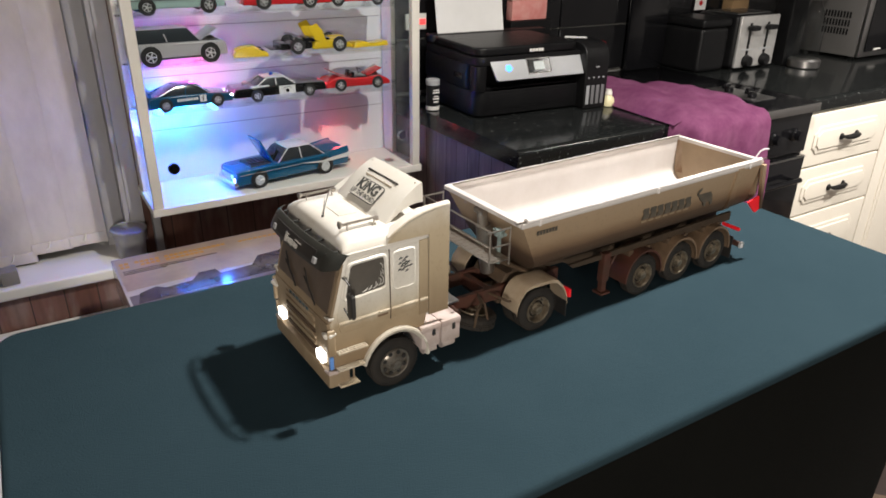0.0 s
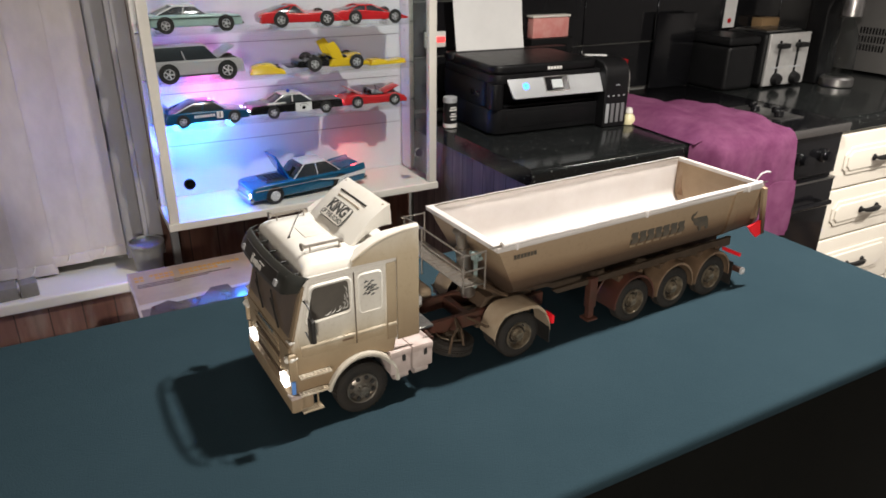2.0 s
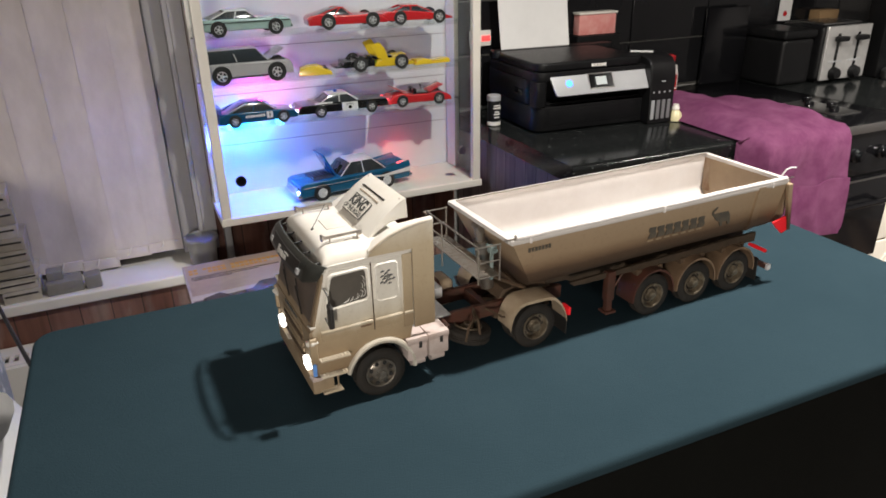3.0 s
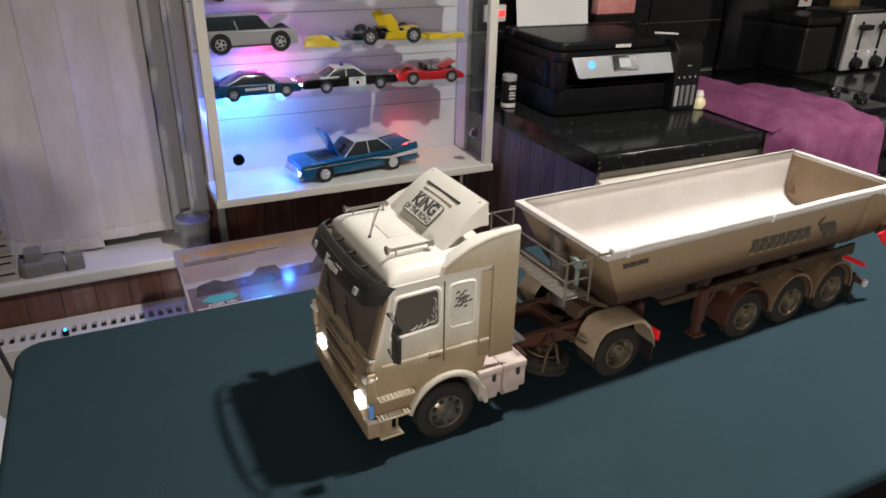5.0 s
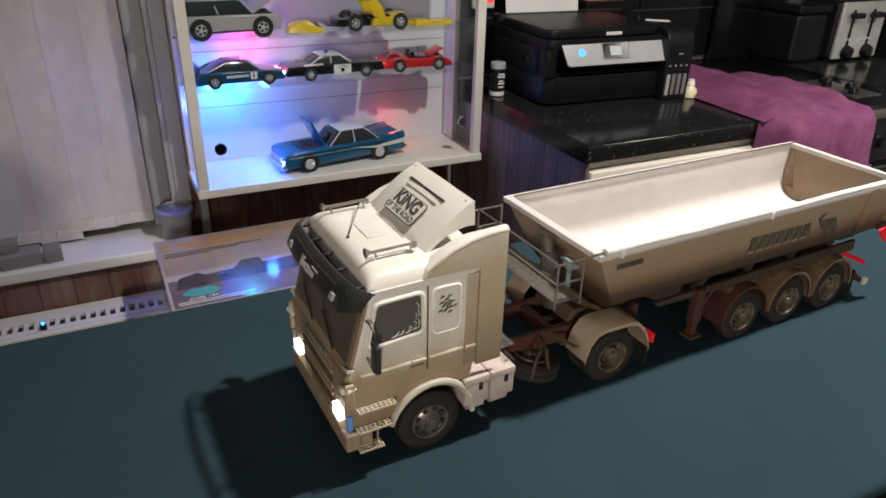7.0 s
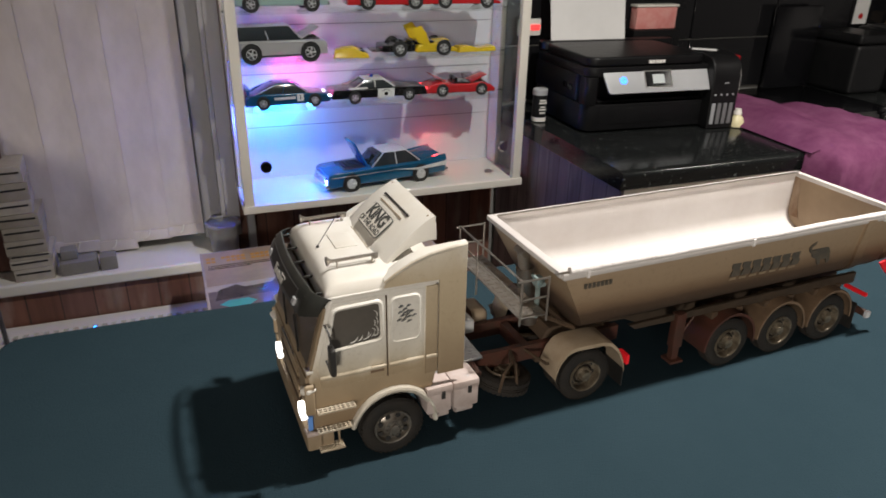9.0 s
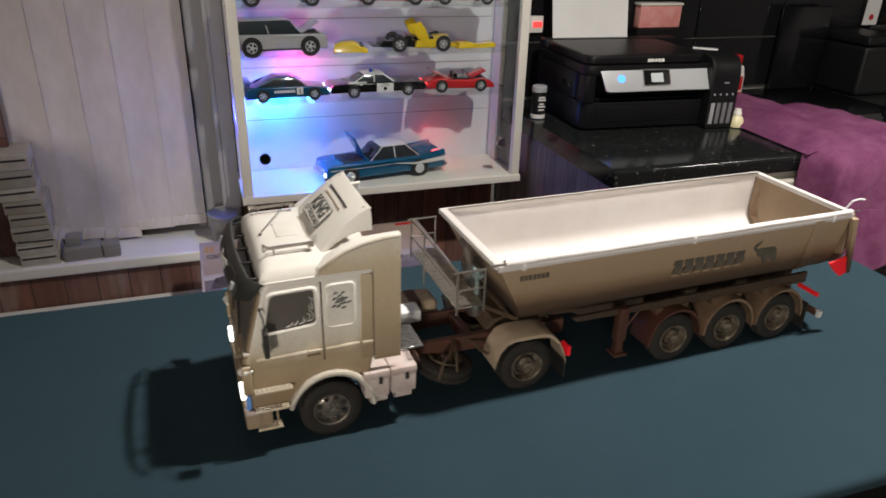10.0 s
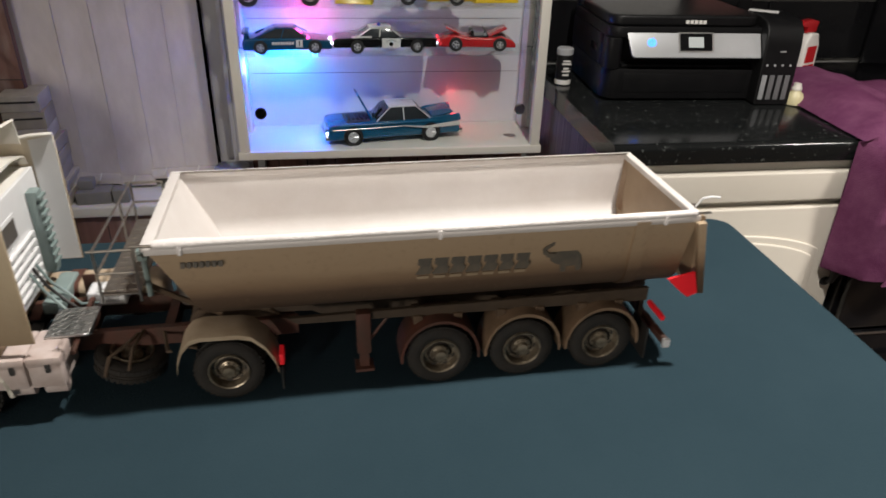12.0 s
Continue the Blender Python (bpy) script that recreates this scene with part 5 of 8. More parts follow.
for k in range(7):
    side_mark("lettering_block", [(-0.0012, -0.0018), (0.0012, -0.0018), (0.0014, 0.0018), (-0.0010, 0.0018)], 0.1370 + k * 0.0034, 0.1035)
# trailer frame
for y in (0.034, 0.067):
    bm = shape(); add_prism(bm, [(0.142, 0.0535), (0.145, 0.0460), (0.205, 0.0440), (0.225, 0.0340), (0.440, 0.0340), (0.440, 0.0490), (0.230, 0.0535)], y - 0.002, y + 0.002, "y", 0.0004, 1)
    part("frame_rail", bm, MUD_SHADED, trailer, "muddy trailer frame rail, darkened for shade under the tub")
bm = shape(); add_prism(bm, [(0.190, 0.0545), (0.196, 0.0500), (0.430, 0.0470), (0.430, 0.0570)], 0.008, 0.0115, "y", 0.0004, 1)
part("side_skirt_rail", bm, MUD_SHADED, trailer)
for x in (0.18, 0.25, 0.31, 0.37, 0.435):
    bm = shape(); add_box(bm, x - 0.003, x + 0.003, 0.0362, 0.0648, 0.0360, 0.0480)
    part("cross_member", bm, MUD, trailer)
for x in (0.15, 0.17, 0.2):
    bm = shape(); add_box(bm, x - 0.004, x + 0.004, 0.026, 0.075, 0.0520, 0.0562, 0.0006)
    part("tub_bearer", bm, MUD, trailer)
bm = shape(); add_box(bm, 0.142, 0.172, 0.032, 0.070, 0.0440, 0.0465)
part("king_pin_plate", bm, MUD, trailer)
for y in (0.008, 0.093):
    bm = shape(); add_box(bm, 0.2325, 0.2415, y - 0.0035, y + 0.0035, 0.0260, 0.0560, 0.0006)
    add_box(bm, 0.2340, 0.2400, y - 0.0026, y + 0.0026, 0.0150, 0.0270)
    add_box(bm, 0.2310, 0.2430, y - 0.0060, y + 0.0060, 0.0130, 0.0152, 0.0004)
    add_tube(bm, [(0.2400, y, 0.0330), (0.2520, y, 0.0500)], 0.0010, 6)
    part("landing_leg", bm, RUST, trailer, "rust red landing leg folded up")
for x in (0.286, 0.3415, 0.397):
    for yn, far in ((0.0, False), (0.101, True)):
        add_wheel(trailer, x, yn, "rear", far)
    bm = shape(); add_tube(bm, [(x, 0.010, WHEEL_R), (x, 0.092, WHEEL_R)], 0.0036, 10)
    part("axle", bm, MUD, trailer)
    for y in (0.034, 0.067):
        bm = shape(); add_box(bm, x - 0.004, x + 0.004, y - 0.003, y + 0.003, 0.0225, 0.0345, 0.0006)
        part("axle_bracket", bm, MUD, trailer)
    for s, y in ((-1, -0.0012), (1, 0.1022)):
        bm = shape()
        rows = []
        for k in range(17):
            a = radians(184 - 188 * k / 16)
            px, pz = x + 0.0262 * math.cos(a), WHEEL_R + 0.0285 * math.sin(a)
            rows.append([(x + 0.0247 * math.cos(a), y + s * 0.0004, WHEEL_R + 0.0265 * math.sin(a)), (px, y + s * 0.0004, pz), (px, y - s * 0.024, pz)])
        add_sheet(bm, rows, 0.0009, (0, -s * 0.5, -0.6))
        part("fender", bm, RUST if x < 0.29 else MUD_FENDER, trailer, "dusty brown arched fender")
    for xx in (x - 0.014, x + 0.012):
        bm = shape(); add_box(bm, xx - 0.003, xx + 0.003, 0.006, 0.022, 0.0440, 0.0500, 0.0006)
        part("fender_bracket", bm, MUD, trailer)
# rear bar, lamps, flap
bm = shape(); add_box(bm, 0.4420, 0.4460, -0.001, 0.102, 0.0150, 0.0205, 0.0006)
bar = part("underrun_bar", bm, RUST, trailer, "rust red underrun bar")
for y0, y1 in ((-0.0045, -0.0012), (0.1022, 0.1055)):
    bm = shape(); add_box(bm, 0.4415, 0.4465, y0, y1, 0.0145, 0.0210, 0.0004, 1)
    part("bar_end", bm, MODEL_WHITE, bar)
for y in (0.034, 0.067):
    bm = shape(); add_box(bm, 0.4380, 0.4416, y - 0.002, y + 0.002, 0.0160, 0.0345)
    part("bar_stay", bm, MUD, trailer)
for y0, y1 in ((0.0, 0.022), (0.079, 0.101)):
    bm = shape(); add_box(bm, 0.4385, 0.4415, y0, y1, 0.0345, 0.0378, 0.0006)
    part("tail_lamp", bm, RED_LENS, trailer, "lit red tail lamp")
    bm = shape(); add_box(bm, 0.4300, 0.4310, y0, y1, 0.0040, 0.0300)
    part("mud_flap", bm, MODEL_DARK, trailer)
# access platform with rails at the front
bm = shape(); add_box(bm, 0.0900, 0.1110, 0.000, 0.100, 0.0845, 0.0858, 0.0003, 1)
for j in range(14):
    for i in range(3):
        add_box(bm, 0.0925 + 0.006 * i, 0.0965 + 0.006 * i, 0.004 + 0.0067 * j, 0.0075 + 0.0067 * j, 0.0858, 0.0863)
plat = part("platform", bm, WIRE, trailer, "bare metal mesh access platform")
for y in (0.0005, 0.0995):
    bm = shape()
    for x in (0.0902, 0.1108):
        add_tube(bm, [(x, y, 0.0800), (x, y, 0.1140)], 0.0008, 6)
    for z in (0.0990, 0.1130):
        add_tube(bm, [(0.0870 if z > 0.1 else 0.0902, y, z), (0.1115, y, z)], 0.0008, 6)
    part("end_rail", bm, WIRE, plat)
bm = shape()
for z in (0.0990, 0.1135):
    add_tube(bm, [(0.0902, 0.0005, z), (0.0902, 0.0995, z)], 0.0008, 6)
add_tube(bm, [(0.0902, 0.068, 0.0700), (0.0902, 0.068, 0.1135)], 0.0008, 6)
part("front_handrail", bm, WIRE, plat)
for y in (0.022, 0.078):
    bm = shape(); add_tube(bm, [(0.1000, y, 0.0845), (0.1250, y, 0.0680), (0.1500, y, 0.0540)], 0.0018, 6)
    part("platform_stay", bm, MUD, trailer)
bm = shape()
add_tube(bm, [(0.1280, 0.0505, 0.0480), (0.1205, 0.0505, 0.0960)], 0.0066, 14)
add_tube(bm, [(0.1205, 0.0505, 0.0960), (0.1185, 0.0505, 0.1090)], 0.0045, 12)
add_tube(bm, [(0.1175, 0.0440, 0.1095), (0.1175, 0.0570, 0.1095)], 0.0032, 10)
part("tipping_ram", bm, WIRE, trailer, "dusty grey telescopic tipping ram")

# rust run down the far inner corner of the tub
RUST_RUN = material("rusty_brown_stain", (0.20, 0.105, 0.05), 0.7, second=(0.42, 0.32, 0.23), scale=90, amount=0.8, stretch=(1, 1, 0.3))
bm = shape()
rows = []
for k in range(9):
    f = k / 8
    z = 0.1125 - 0.036 * f
    x = TR - 0.0033 - (RIM_Z - z) * 0.10
    wide = 0.005 + 0.006 * f + 0.0012 * math.sin(7 * f)
    y1 = TW1 - 0.0030 - 0.0048 * min(1.0, (RIM_Z - z) / 0.035)
    rows.append([(x, y1 - wide, z), (x, y1, z)])
add_sheet(bm, rows, 0.0003, (-1, 0, 0))
part("rust_stain", bm, RUST_RUN, trailer, "brown rust run in the tub corner")
# coupling fittings beside the ram
bm = shape()
add_box(bm, 0.1090, 0.1150, 0.0120, 0.0200, 0.0990, 0.1060, 0.0012)
add_tube(bm, [(0.1120, 0.0080, 0.1035), (0.1120, 0.0240, 0.1035)], 0.0016, 8)
add_tube(bm, [(0.1120, 0.0160, 0.0740), (0.1120, 0.0160, 0.1000)], 0.0018, 8)
part("brake_coupling", bm, MODEL_GREEN, trailer, "pale grey green brake hose coupling")

# ---- glass display cabinet on the wall ----
CX0, CX1, CY0, CY1, CZ0, CZ1 = -0.002, 0.674, 1.147, WALL_Y - 0.002, 0.7605, 1.50
SHELVES = (0.985, 1.083, 1.185, 1.300)
BACK_WHITE = material("white_cabinet_back", (0.66, 0.66, 0.66), 0.35, second=(0.52, 0.53, 0.55), scale=7, amount=0.6)
cabinet = thing("display_cabinet", "white wall-hung display cabinet with glass doors and lit model cars", "display cabinet", pose(0, 0, 0))
bm = shape(); add_box(bm, CX0 - 0.004, CX1 + 0.004, CY0 - 0.004, CY1, CZ0, CZ0 + 0.0175, 0.0015)
part("bottom_board", bm, CREAM_BOARD, cabinet, "white bottom board")
bm = shape(); add_box(bm, CX0 - 0.004, CX1 + 0.004, CY0 - 0.004, CY1, CZ1, CZ1 + 0.0175, 0.0015)
part("top_board", bm, CREAM_BOARD, cabinet)
bm = shape(); add_box(bm, CX0 + 0.002, CX1 - 0.002, CY1 - 0.006, CY1 - 0.001, CZ0 + 0.018, CZ1 - 0.0005)
back = part("back_panel", bm, BACK_WHITE, cabinet, "white back panel with horizontal board joints")
for z in (0.905, 1.03, 1.14, 1.26, 1.38):
    bm = shape(); add_box(bm, CX0 + 0.02, CX1 - 0.02, CY1 - 0.0068, CY1 - 0.0061, z, z + 0.0012)
    part("board_joint", bm, GREY_WALL, back)
for x0, x1 in ((CX0, CX0 + 0.021), (CX1 - 0.021, CX1)):
    bm = shape(); add_box(bm, x0, x1, CY0, CY0 + 0.016, CZ0 + 0.018, CZ1 - 0.0005, 0.001)
    part("front_stile", bm, CREAM_BOARD, cabinet)
    bm = shape(); add_box(bm, x0 + (0.0 if x0 < 0.1 else 0.008), x1 - (0.008 if x0 < 0.1 else 0.0), CY1 - 0.06, CY1 - 0.007, CZ0 + 0.018, CZ1 - 0.0005, 0.001)
    post = part("rear_post", bm, CREAM_BOARD, cabinet)
    for k in range(10):
        bm = shape(); zz = 0.83 + k * 0.064
        xx = x1 - 0.0081 if x0 < 0.1 else x0 + 0.0079
        add_lathe(bm, [(0.0, -0.0006), (0.0024, -0.0006), (0.0024, 0.0006), (0.0, 0.0006)], (xx, CY1 - 0.034, zz), "x", 10)
        part("pin_hole", bm, GREY_WALL, post)
    xg = x0 + 0.004 if x0 < 0.1 else x1 - 0.007
    bm = shape(); add_box(bm, xg, xg + 0.003, CY0 + 0.0165, CY1 - 0.0605, CZ0 + 0.018, CZ1 - 0.001)
    o = part("side_pane", bm, CABINET_GLASS, cabinet); o.visible_shadow = False
for k, (x0, x1) in enumerate(((CX0 + 0.022, 0.3375), (0.3395, CX1 - 0.022))):
    bm = shape(); add_box(bm, x0, x1, CY0 + 0.004, CY0 + 0.008, CZ0 + 0.0185, CZ1 - 0.001)
    o = part("glass_door", bm, CABINET_GLASS, cabinet, "sliding glass door"); o.visible_shadow = False
    xk = 0.051 if k == 0 else 0.620
    bm = shape(); add_lathe(bm, [(0.0, -0.012), (0.0105, -0.012), (0.0125, -0.010), (0.0125, -0.004), (0.006, -0.002), (0.006, 0.0)], (xk, CY0 + 0.0038, 0.866), "y", 24)
    part("knob", bm, GLOSS_BLACK if k == 0 else CHROME, o, "round door knob")
for z in SHELVES:
    bm = shape(); add_box(bm, CX0 + 0.012, CX1 - 0.012, CY0 + 0.016, CY1 - 0.064, z - 0.004, z)
    o = part("glass_shelf", bm, SHELF_GLASS, cabinet, "clear glass shelf"); o.visible_shadow = False
    for xx in (CX0 + 0.008, CX1 - 0.008):
        bm = shape(); add_box(bm, xx - 0.006, xx + 0.006, CY1 - 0.068, CY1 - 0.0602, z - 0.010, z - 0.0065)
        part("shelf_pin", bm, CHROME, cabinet)
bm = shape(); add_box(bm, 0.05, 0.62, 1.23, 1.245, CZ1 - 0.008, CZ1 - 0.001)
part("led_strip", bm, glow("cool_led", (0.80, 0.9, 1.0), 6.0), cabinet)
d = bpy.data.lights.new("cabinet_led", "AREA")
d.shape, d.size, d.size_y, d.energy, d.color = "RECTANGLE", 0.58, 0.06, 0.22, (0.93, 0.95, 1.0)
new("cabinet_led", d).matrix_world = Matrix.Translation((0.336, 1.22, CZ1 - 0.012))
# Cyan, pink and side lamps are bare, added where their glow must fall
point_lamp("cyan_car_light", (0.11, 1.305, 0.962), 0.010, 0.95, (0.0, 0.42, 1.0))
point_lamp("pink_car_light", (0.150, 1.285, 1.045), 0.012, 0.42, (1.0, 0.03, 0.28))
point_lamp("blue_car_light", (0.150, 1.215, 0.835), 0.012, 0.50, (0.03, 0.14, 1.0))
point_lamp("blue_side_light", (0.022, 1.27, 0.93), 0.010, 1.3, (0.05, 0.08, 1.0))
point_lamp("red_car_light", (0.495, 1.28, 0.840), 0.008, 0.08, (1.0, 0.05, 0.06))

# ---- model cars ----
def car_paint(name, colour, rough=0.22):
    return material(name, colour, rough, second=tuple(c * 0.75 for c in colour), scale=30, amount=0.4, coat=0.4)


BLUE_PAINT = car_paint("metallic_blue_car_paint", (0.008, 0.10, 0.20))
RACE_BLUE = car_paint("racing_blue_car_paint", (0.010, 0.065, 0.13))
RED_PAINT = car_paint("red_car_paint", (0.55, 0.02, 0.025))
YELLOW_PAINT = car_paint("yellow_car_paint", (0.72, 0.50, 0.02))
SILVER_PAINT = car_paint("silver_car_paint", (0.42, 0.41, 0.42), 0.3)
MINT_PAINT = car_paint("pale_mint_car_paint", (0.36, 0.50, 0.47))
BLACK_PAINT = car_paint("black_car_paint", (0.008, 0.008, 0.009), 0.15)
WHITE_CAR = car_paint("white_car_paint", (0.72, 0.72, 0.70))
CAR_RIM = material("silver_car_rim", (0.72, 0.72, 0.73), 0.3, metal=0.35, scale=60)
CAR_GLASS = material("tinted_car_glass", (0.03, 0.035, 0.04), 0.06, scale=20, specular=0.7)
CAR_TYRE = material("small_tyre_rubber", (0.012, 0.012, 0.012), 0.7, scale=60)
CAR_LIGHT = glow("lit_car_lamp", (0.75, 0.88, 1.0), 14.0)
CAR_RED = glow("lit_red_car_lamp", (1.0, 0.03, 0.04), 5.0)
CYAN_LED = glow("cyan_led", (0.1, 0.75, 1.0), 16.0)


def add_body(bm, side, W, tumble=0.0, bevel=0.004, seg=3, z_mid=None):
    """Side outline (x, z) drawn out over the width; the top leans in by tumble and the ends narrow in plan."""
    add_prism(bm, side, -W / 2, W / 2, "y")
    xs = [p[0] for p in side]
    L0, L1 = min(xs), max(xs)
    zs = [p[1] for p in side]
    for v in bm.verts:
        f = (v.co.x - L0) / (L1 - L0) * 2 - 1
        v.co.y *= (1 - 0.10 * abs(f) ** 3) * (1 - tumble * (v.co.z - min(zs)) / (max(zs) - min(zs)))
    es = [e for e in bm.edges if abs(e.verts[0].co.y - e.verts[1].co.y) < W * 0.3]
    bmesh.ops.bevel(bm, geom=es, offset=bevel, segments=seg, affect="EDGES", profile=0.55, clamp_overlap=True)
    return bm


def car_wheel(parent, x, y, r, w, rim_mat, far):
    bm = shape()
    add_lathe(bm, [(r * 0.62, 0.001), (r * 0.9, 0.0), (r, w * 0.2), (r, w * 0.8), (r * 0.9, w), (r * 0.62, w)], axis="y", n=24)
    t = part("wheel", bm, CAR_TYRE, parent)
    bm = shape(); add_lathe(bm, [(r * 0.63, 0.0008), (r * 0.56, 0.0), (r * 0.50, 0.0014), (r * 0.2, 0.0012), (r * 0.16, -0.0006), (0.0, -0.0008)], axis="y", n=24)
    for k in range(5):
        a = 2 * math.pi * k / 5
        add_tube(bm, [(r * 0.15 * math.cos(a), 0.0006, r * 0.15 * math.sin(a)), (r * 0.52 * math.cos(a), 0.0003, r * 0.52 * math.sin(a))], r * 0.09, 5)
    part("rim", bm, rim_mat, t)
    t.matrix_basis = pose(x, y, r, 0, 0, 180 if far else 0)


def model_car(label, m, L, W, body, cabin, paint, roof_paint=None, wheels=(0.2, 0.8), r=0.0125, tumble_cabin=0.3, rim=CAR_RIM, name="model_car", open_hood=None, lights="", glass_inset=0.0015):
    """Outlines are shares of the length in x, metres in z; the car's front is at x 0. Returns the car."""
    car = thing(name, label, "model car", m, "model cars in the cabinet")
    bm = shape(); add_body(bm, [(x * L, z) for x, z in body], W)
    shell = part("body", bm, paint, car)
    if cabin:
        bm = shape(); add_body(bm, [(x * L, z) for x, z in cabin], W * 0.88, tumble_cabin, 0.002, 2)
        part("glasshouse", bm, CAR_GLASS, car, "dark tinted car windows")
        zt = max(z for x, z in cabin); tops = [x for x, z in cabin if z > zt - 0.003]
        bm = shape(); add_box(bm, min(tops) * L - 0.003, max(tops) * L + 0.003, -W * 0.31, W * 0.31, zt - 0.0022, zt + 0.0012, 0.0015)
        rf = part("roof", bm, roof_paint or paint, car)
        base = sorted(cabin, key=lambda p: p[1])[:2]
        bx0, bx1 = min(p[0] for p in base) * L, max(p[0] for p in base) * L
        zb = max(0.0, min(p[1] for p in cabin)) + 0.003
        for s in (-1, 1):
            bm = shape()
            for xa, xb in ((bx0, min(tops) * L), (bx1, max(tops) * L), ((bx0 + bx1) / 2, (min(tops) + max(tops)) / 2 * L)):
                add_tube(bm, [(xa, s * W * 0.43, zb), (xb, s * W * 0.312, zt)], 0.0013, 6)
            part("pillars", bm, roof_paint or paint, car)
    for f in wheels:
        for s, far in ((-1, False), (1, True)):
            bm = shape(); add_lathe(bm, [(0.0, 0.0), (r * 1.16, 0.0), (r * 1.16, 0.0006), (0.0, 0.0006)], (f * L, s * (W / 2 - (0.0012 if not far else 0.0006)), r * 1.05), "y", 24)
            part("wheel_well", bm, CAR_TYRE, car)
            car_wheel(car, f * L, s * (W / 2 + 0.0006), r, 0.009, rim, far)
    if open_hood:
        x0, z0, length, angle, wid = open_hood
        bm = shape(); add_box(bm, -length, 0, -wid / 2, wid / 2, -0.001, 0.001, 0.0008)
        o = part("bonnet", bm, paint, car, "raised bonnet"); o.matrix_basis = pose(x0 * L, 0, z0, 0, angle, 0)
        bm = shape(); add_box(bm, x0 * L - length * 0.9, x0 * L - 0.002, -wid * 0.42, wid * 0.42, z0 - 0.004, z0 - 0.0005, 0.001)
        for k in range(4):
            add_box(bm, x0 * L - length * 0.8 + k * length * 0.17, x0 * L - length * 0.7 + k * length * 0.17, -wid * 0.2, wid * 0.2, z0 - 0.001, z0 + 0.004, 0.0008)
        part("engine", bm, MODEL_DARK, car, "dark detailed engine bay")
    zl = 0.55 * max(z for x, z in body)
    for s in (-1, 1):
        if "f" in lights:
            bm = shape(); add_lathe(bm, [(0.0, -0.0015), (0.0030, -0.001), (0.0034, 0.002)], (0.0, s * W * 0.34, zl), "x", 12)
            part("headlight", bm, CAR_LIGHT, car, "lit white headlight")
        if "r" in lights:
            bm = shape(); add_box(bm, L - 0.0015, L + 0.001, s * W * 0.36 - 0.004, s * W * 0.36 + 0.004, zl, zl + 0.004, 0.0008)
            part("tail_light", bm, CAR_RED, car)
    return car


def parked(x_front, y, z, faces_right, turn, L):
    """Pose of a car whose front (x 0) is at x_front."""
    return pose(x_front, y, z + 0.0003, 0, 0, (180 if faces_right else 0) + turn)


# bottom: large fifties saloon with raised bonnet and tail fins, facing left
L = 0.312
chevy = model_car("metallic blue and white fifties model saloon, bonnet raised", parked(0.183, 1.214, CZ0 + 0.0178, False, 8, L), L, 0.104,
                  [(0.005, 0.012), (0.0, 0.022), (0.012, 0.044), (0.05, 0.048), (0.36, 0.050), (0.62, 0.050), (0.90, 0.0500), (0.985, 0.047), (1.0, 0.030), (0.985, 0.014)],
                  [(0.36, 0.048), (0.43, 0.076), (0.47, 0.079), (0.66, 0.078), (0.70, 0.072), (0.77, 0.048)], BLUE_PAINT, WHITE_CAR, (0.185, 0.765), 0.0195, 0.28, open_hood=None, lights="fr")
for s in (-1, 1):
    bm = shape(); add_prism(bm, [(0.62 * L, 0.045), (0.80 * L, 0.0545), (0.985 * L, 0.0605), (1.0 * L, 0.045)], s * 0.046 - 0.0028, s * 0.046 + 0.0028, "y", 0.0012)
    part("tail_fin", bm, BLUE_PAINT, chevy)
    bm = shape(); add_prism(bm, [(0.55 * L, 0.040), (0.72 * L, 0.036), (0.99 * L, 0.044), (0.99 * L, 0.034), (0.74 * L, 0.031)], s * 0.0515 - 0.0016, s * 0.0515 + 0.0016, "y")
    part("chrome_spear", bm, WHITE_CAR, chevy, "pale side flash")
    bm = shape(); add_tube(bm, [(0.03 * L, s * 0.0495, 0.038), (0.3 * L, s * 0.0526, 0.039), (0.55 * L, s * 0.0528, 0.040)], 0.0008, 6)
    part("side_trim", bm, CHROME, chevy)
for x0, x1, z0, z1 in ((-0.006, 0.006, 0.012, 0.024), (L - 0.006, L + 0.006, 0.012, 0.024)):
    bm = shape(); add_box(bm, x0, x1, -0.047, 0.047, z0, z1, 0.0035, 3)
    part("bumper", bm, CHROME, chevy)
bm = shape(); add_box(bm, -0.0022, 0.004, -0.036, 0.036, 0.024, 0.0375, 0.001)
for k in range(6):
    add_box(bm, -0.0032, -0.002, -0.034, 0.034, 0.0255 + 0.002 * k, 0.0263 + 0.002 * k)
part("grille", bm, CHROME, chevy)
bm = shape(); add_box(bm, 0.045, 0.100, -0.034, 0.034, 0.046, 0.0512, 0.002)
for k in range(5):
    add_box(bm, 0.050 + 0.010 * k, 0.056 + 0.010 * k, -0.022, 0.022, 0.051, 0.0545, 0.001)
part("engine", bm, MODEL_DARK, chevy, "dark detailed engine bay")
bm = shape(); add_box(bm, -0.066, 0.0, -0.031, 0.031, -0.0030, 0.0014, 0.0014)
o = part("bonnet", bm, BLUE_PAINT, chevy, "raised blue bonnet"); o.matrix_basis = pose(0.106, 0, 0.0510, 0, 62, 0)
bm = shape(); add_box(bm, 0.001, 0.003, -0.012, 0.012, -0.03, 0.0)
o = part("windscreen", bm, CAR_GLASS, chevy); o.matrix_basis = pose(0.125, 0, 0.078, 0, 30, 0)
bm = shape(); add_box(bm, 0, 0.050, -0.036, 0.036, -0.0012, 0.0012, 0.001)
o = part("boot_lid", bm, BLUE_PAINT, chevy, "raised boot lid"); o.matrix_basis = pose(0.79 * L, 0, 0.0515, 0, -11, 0)

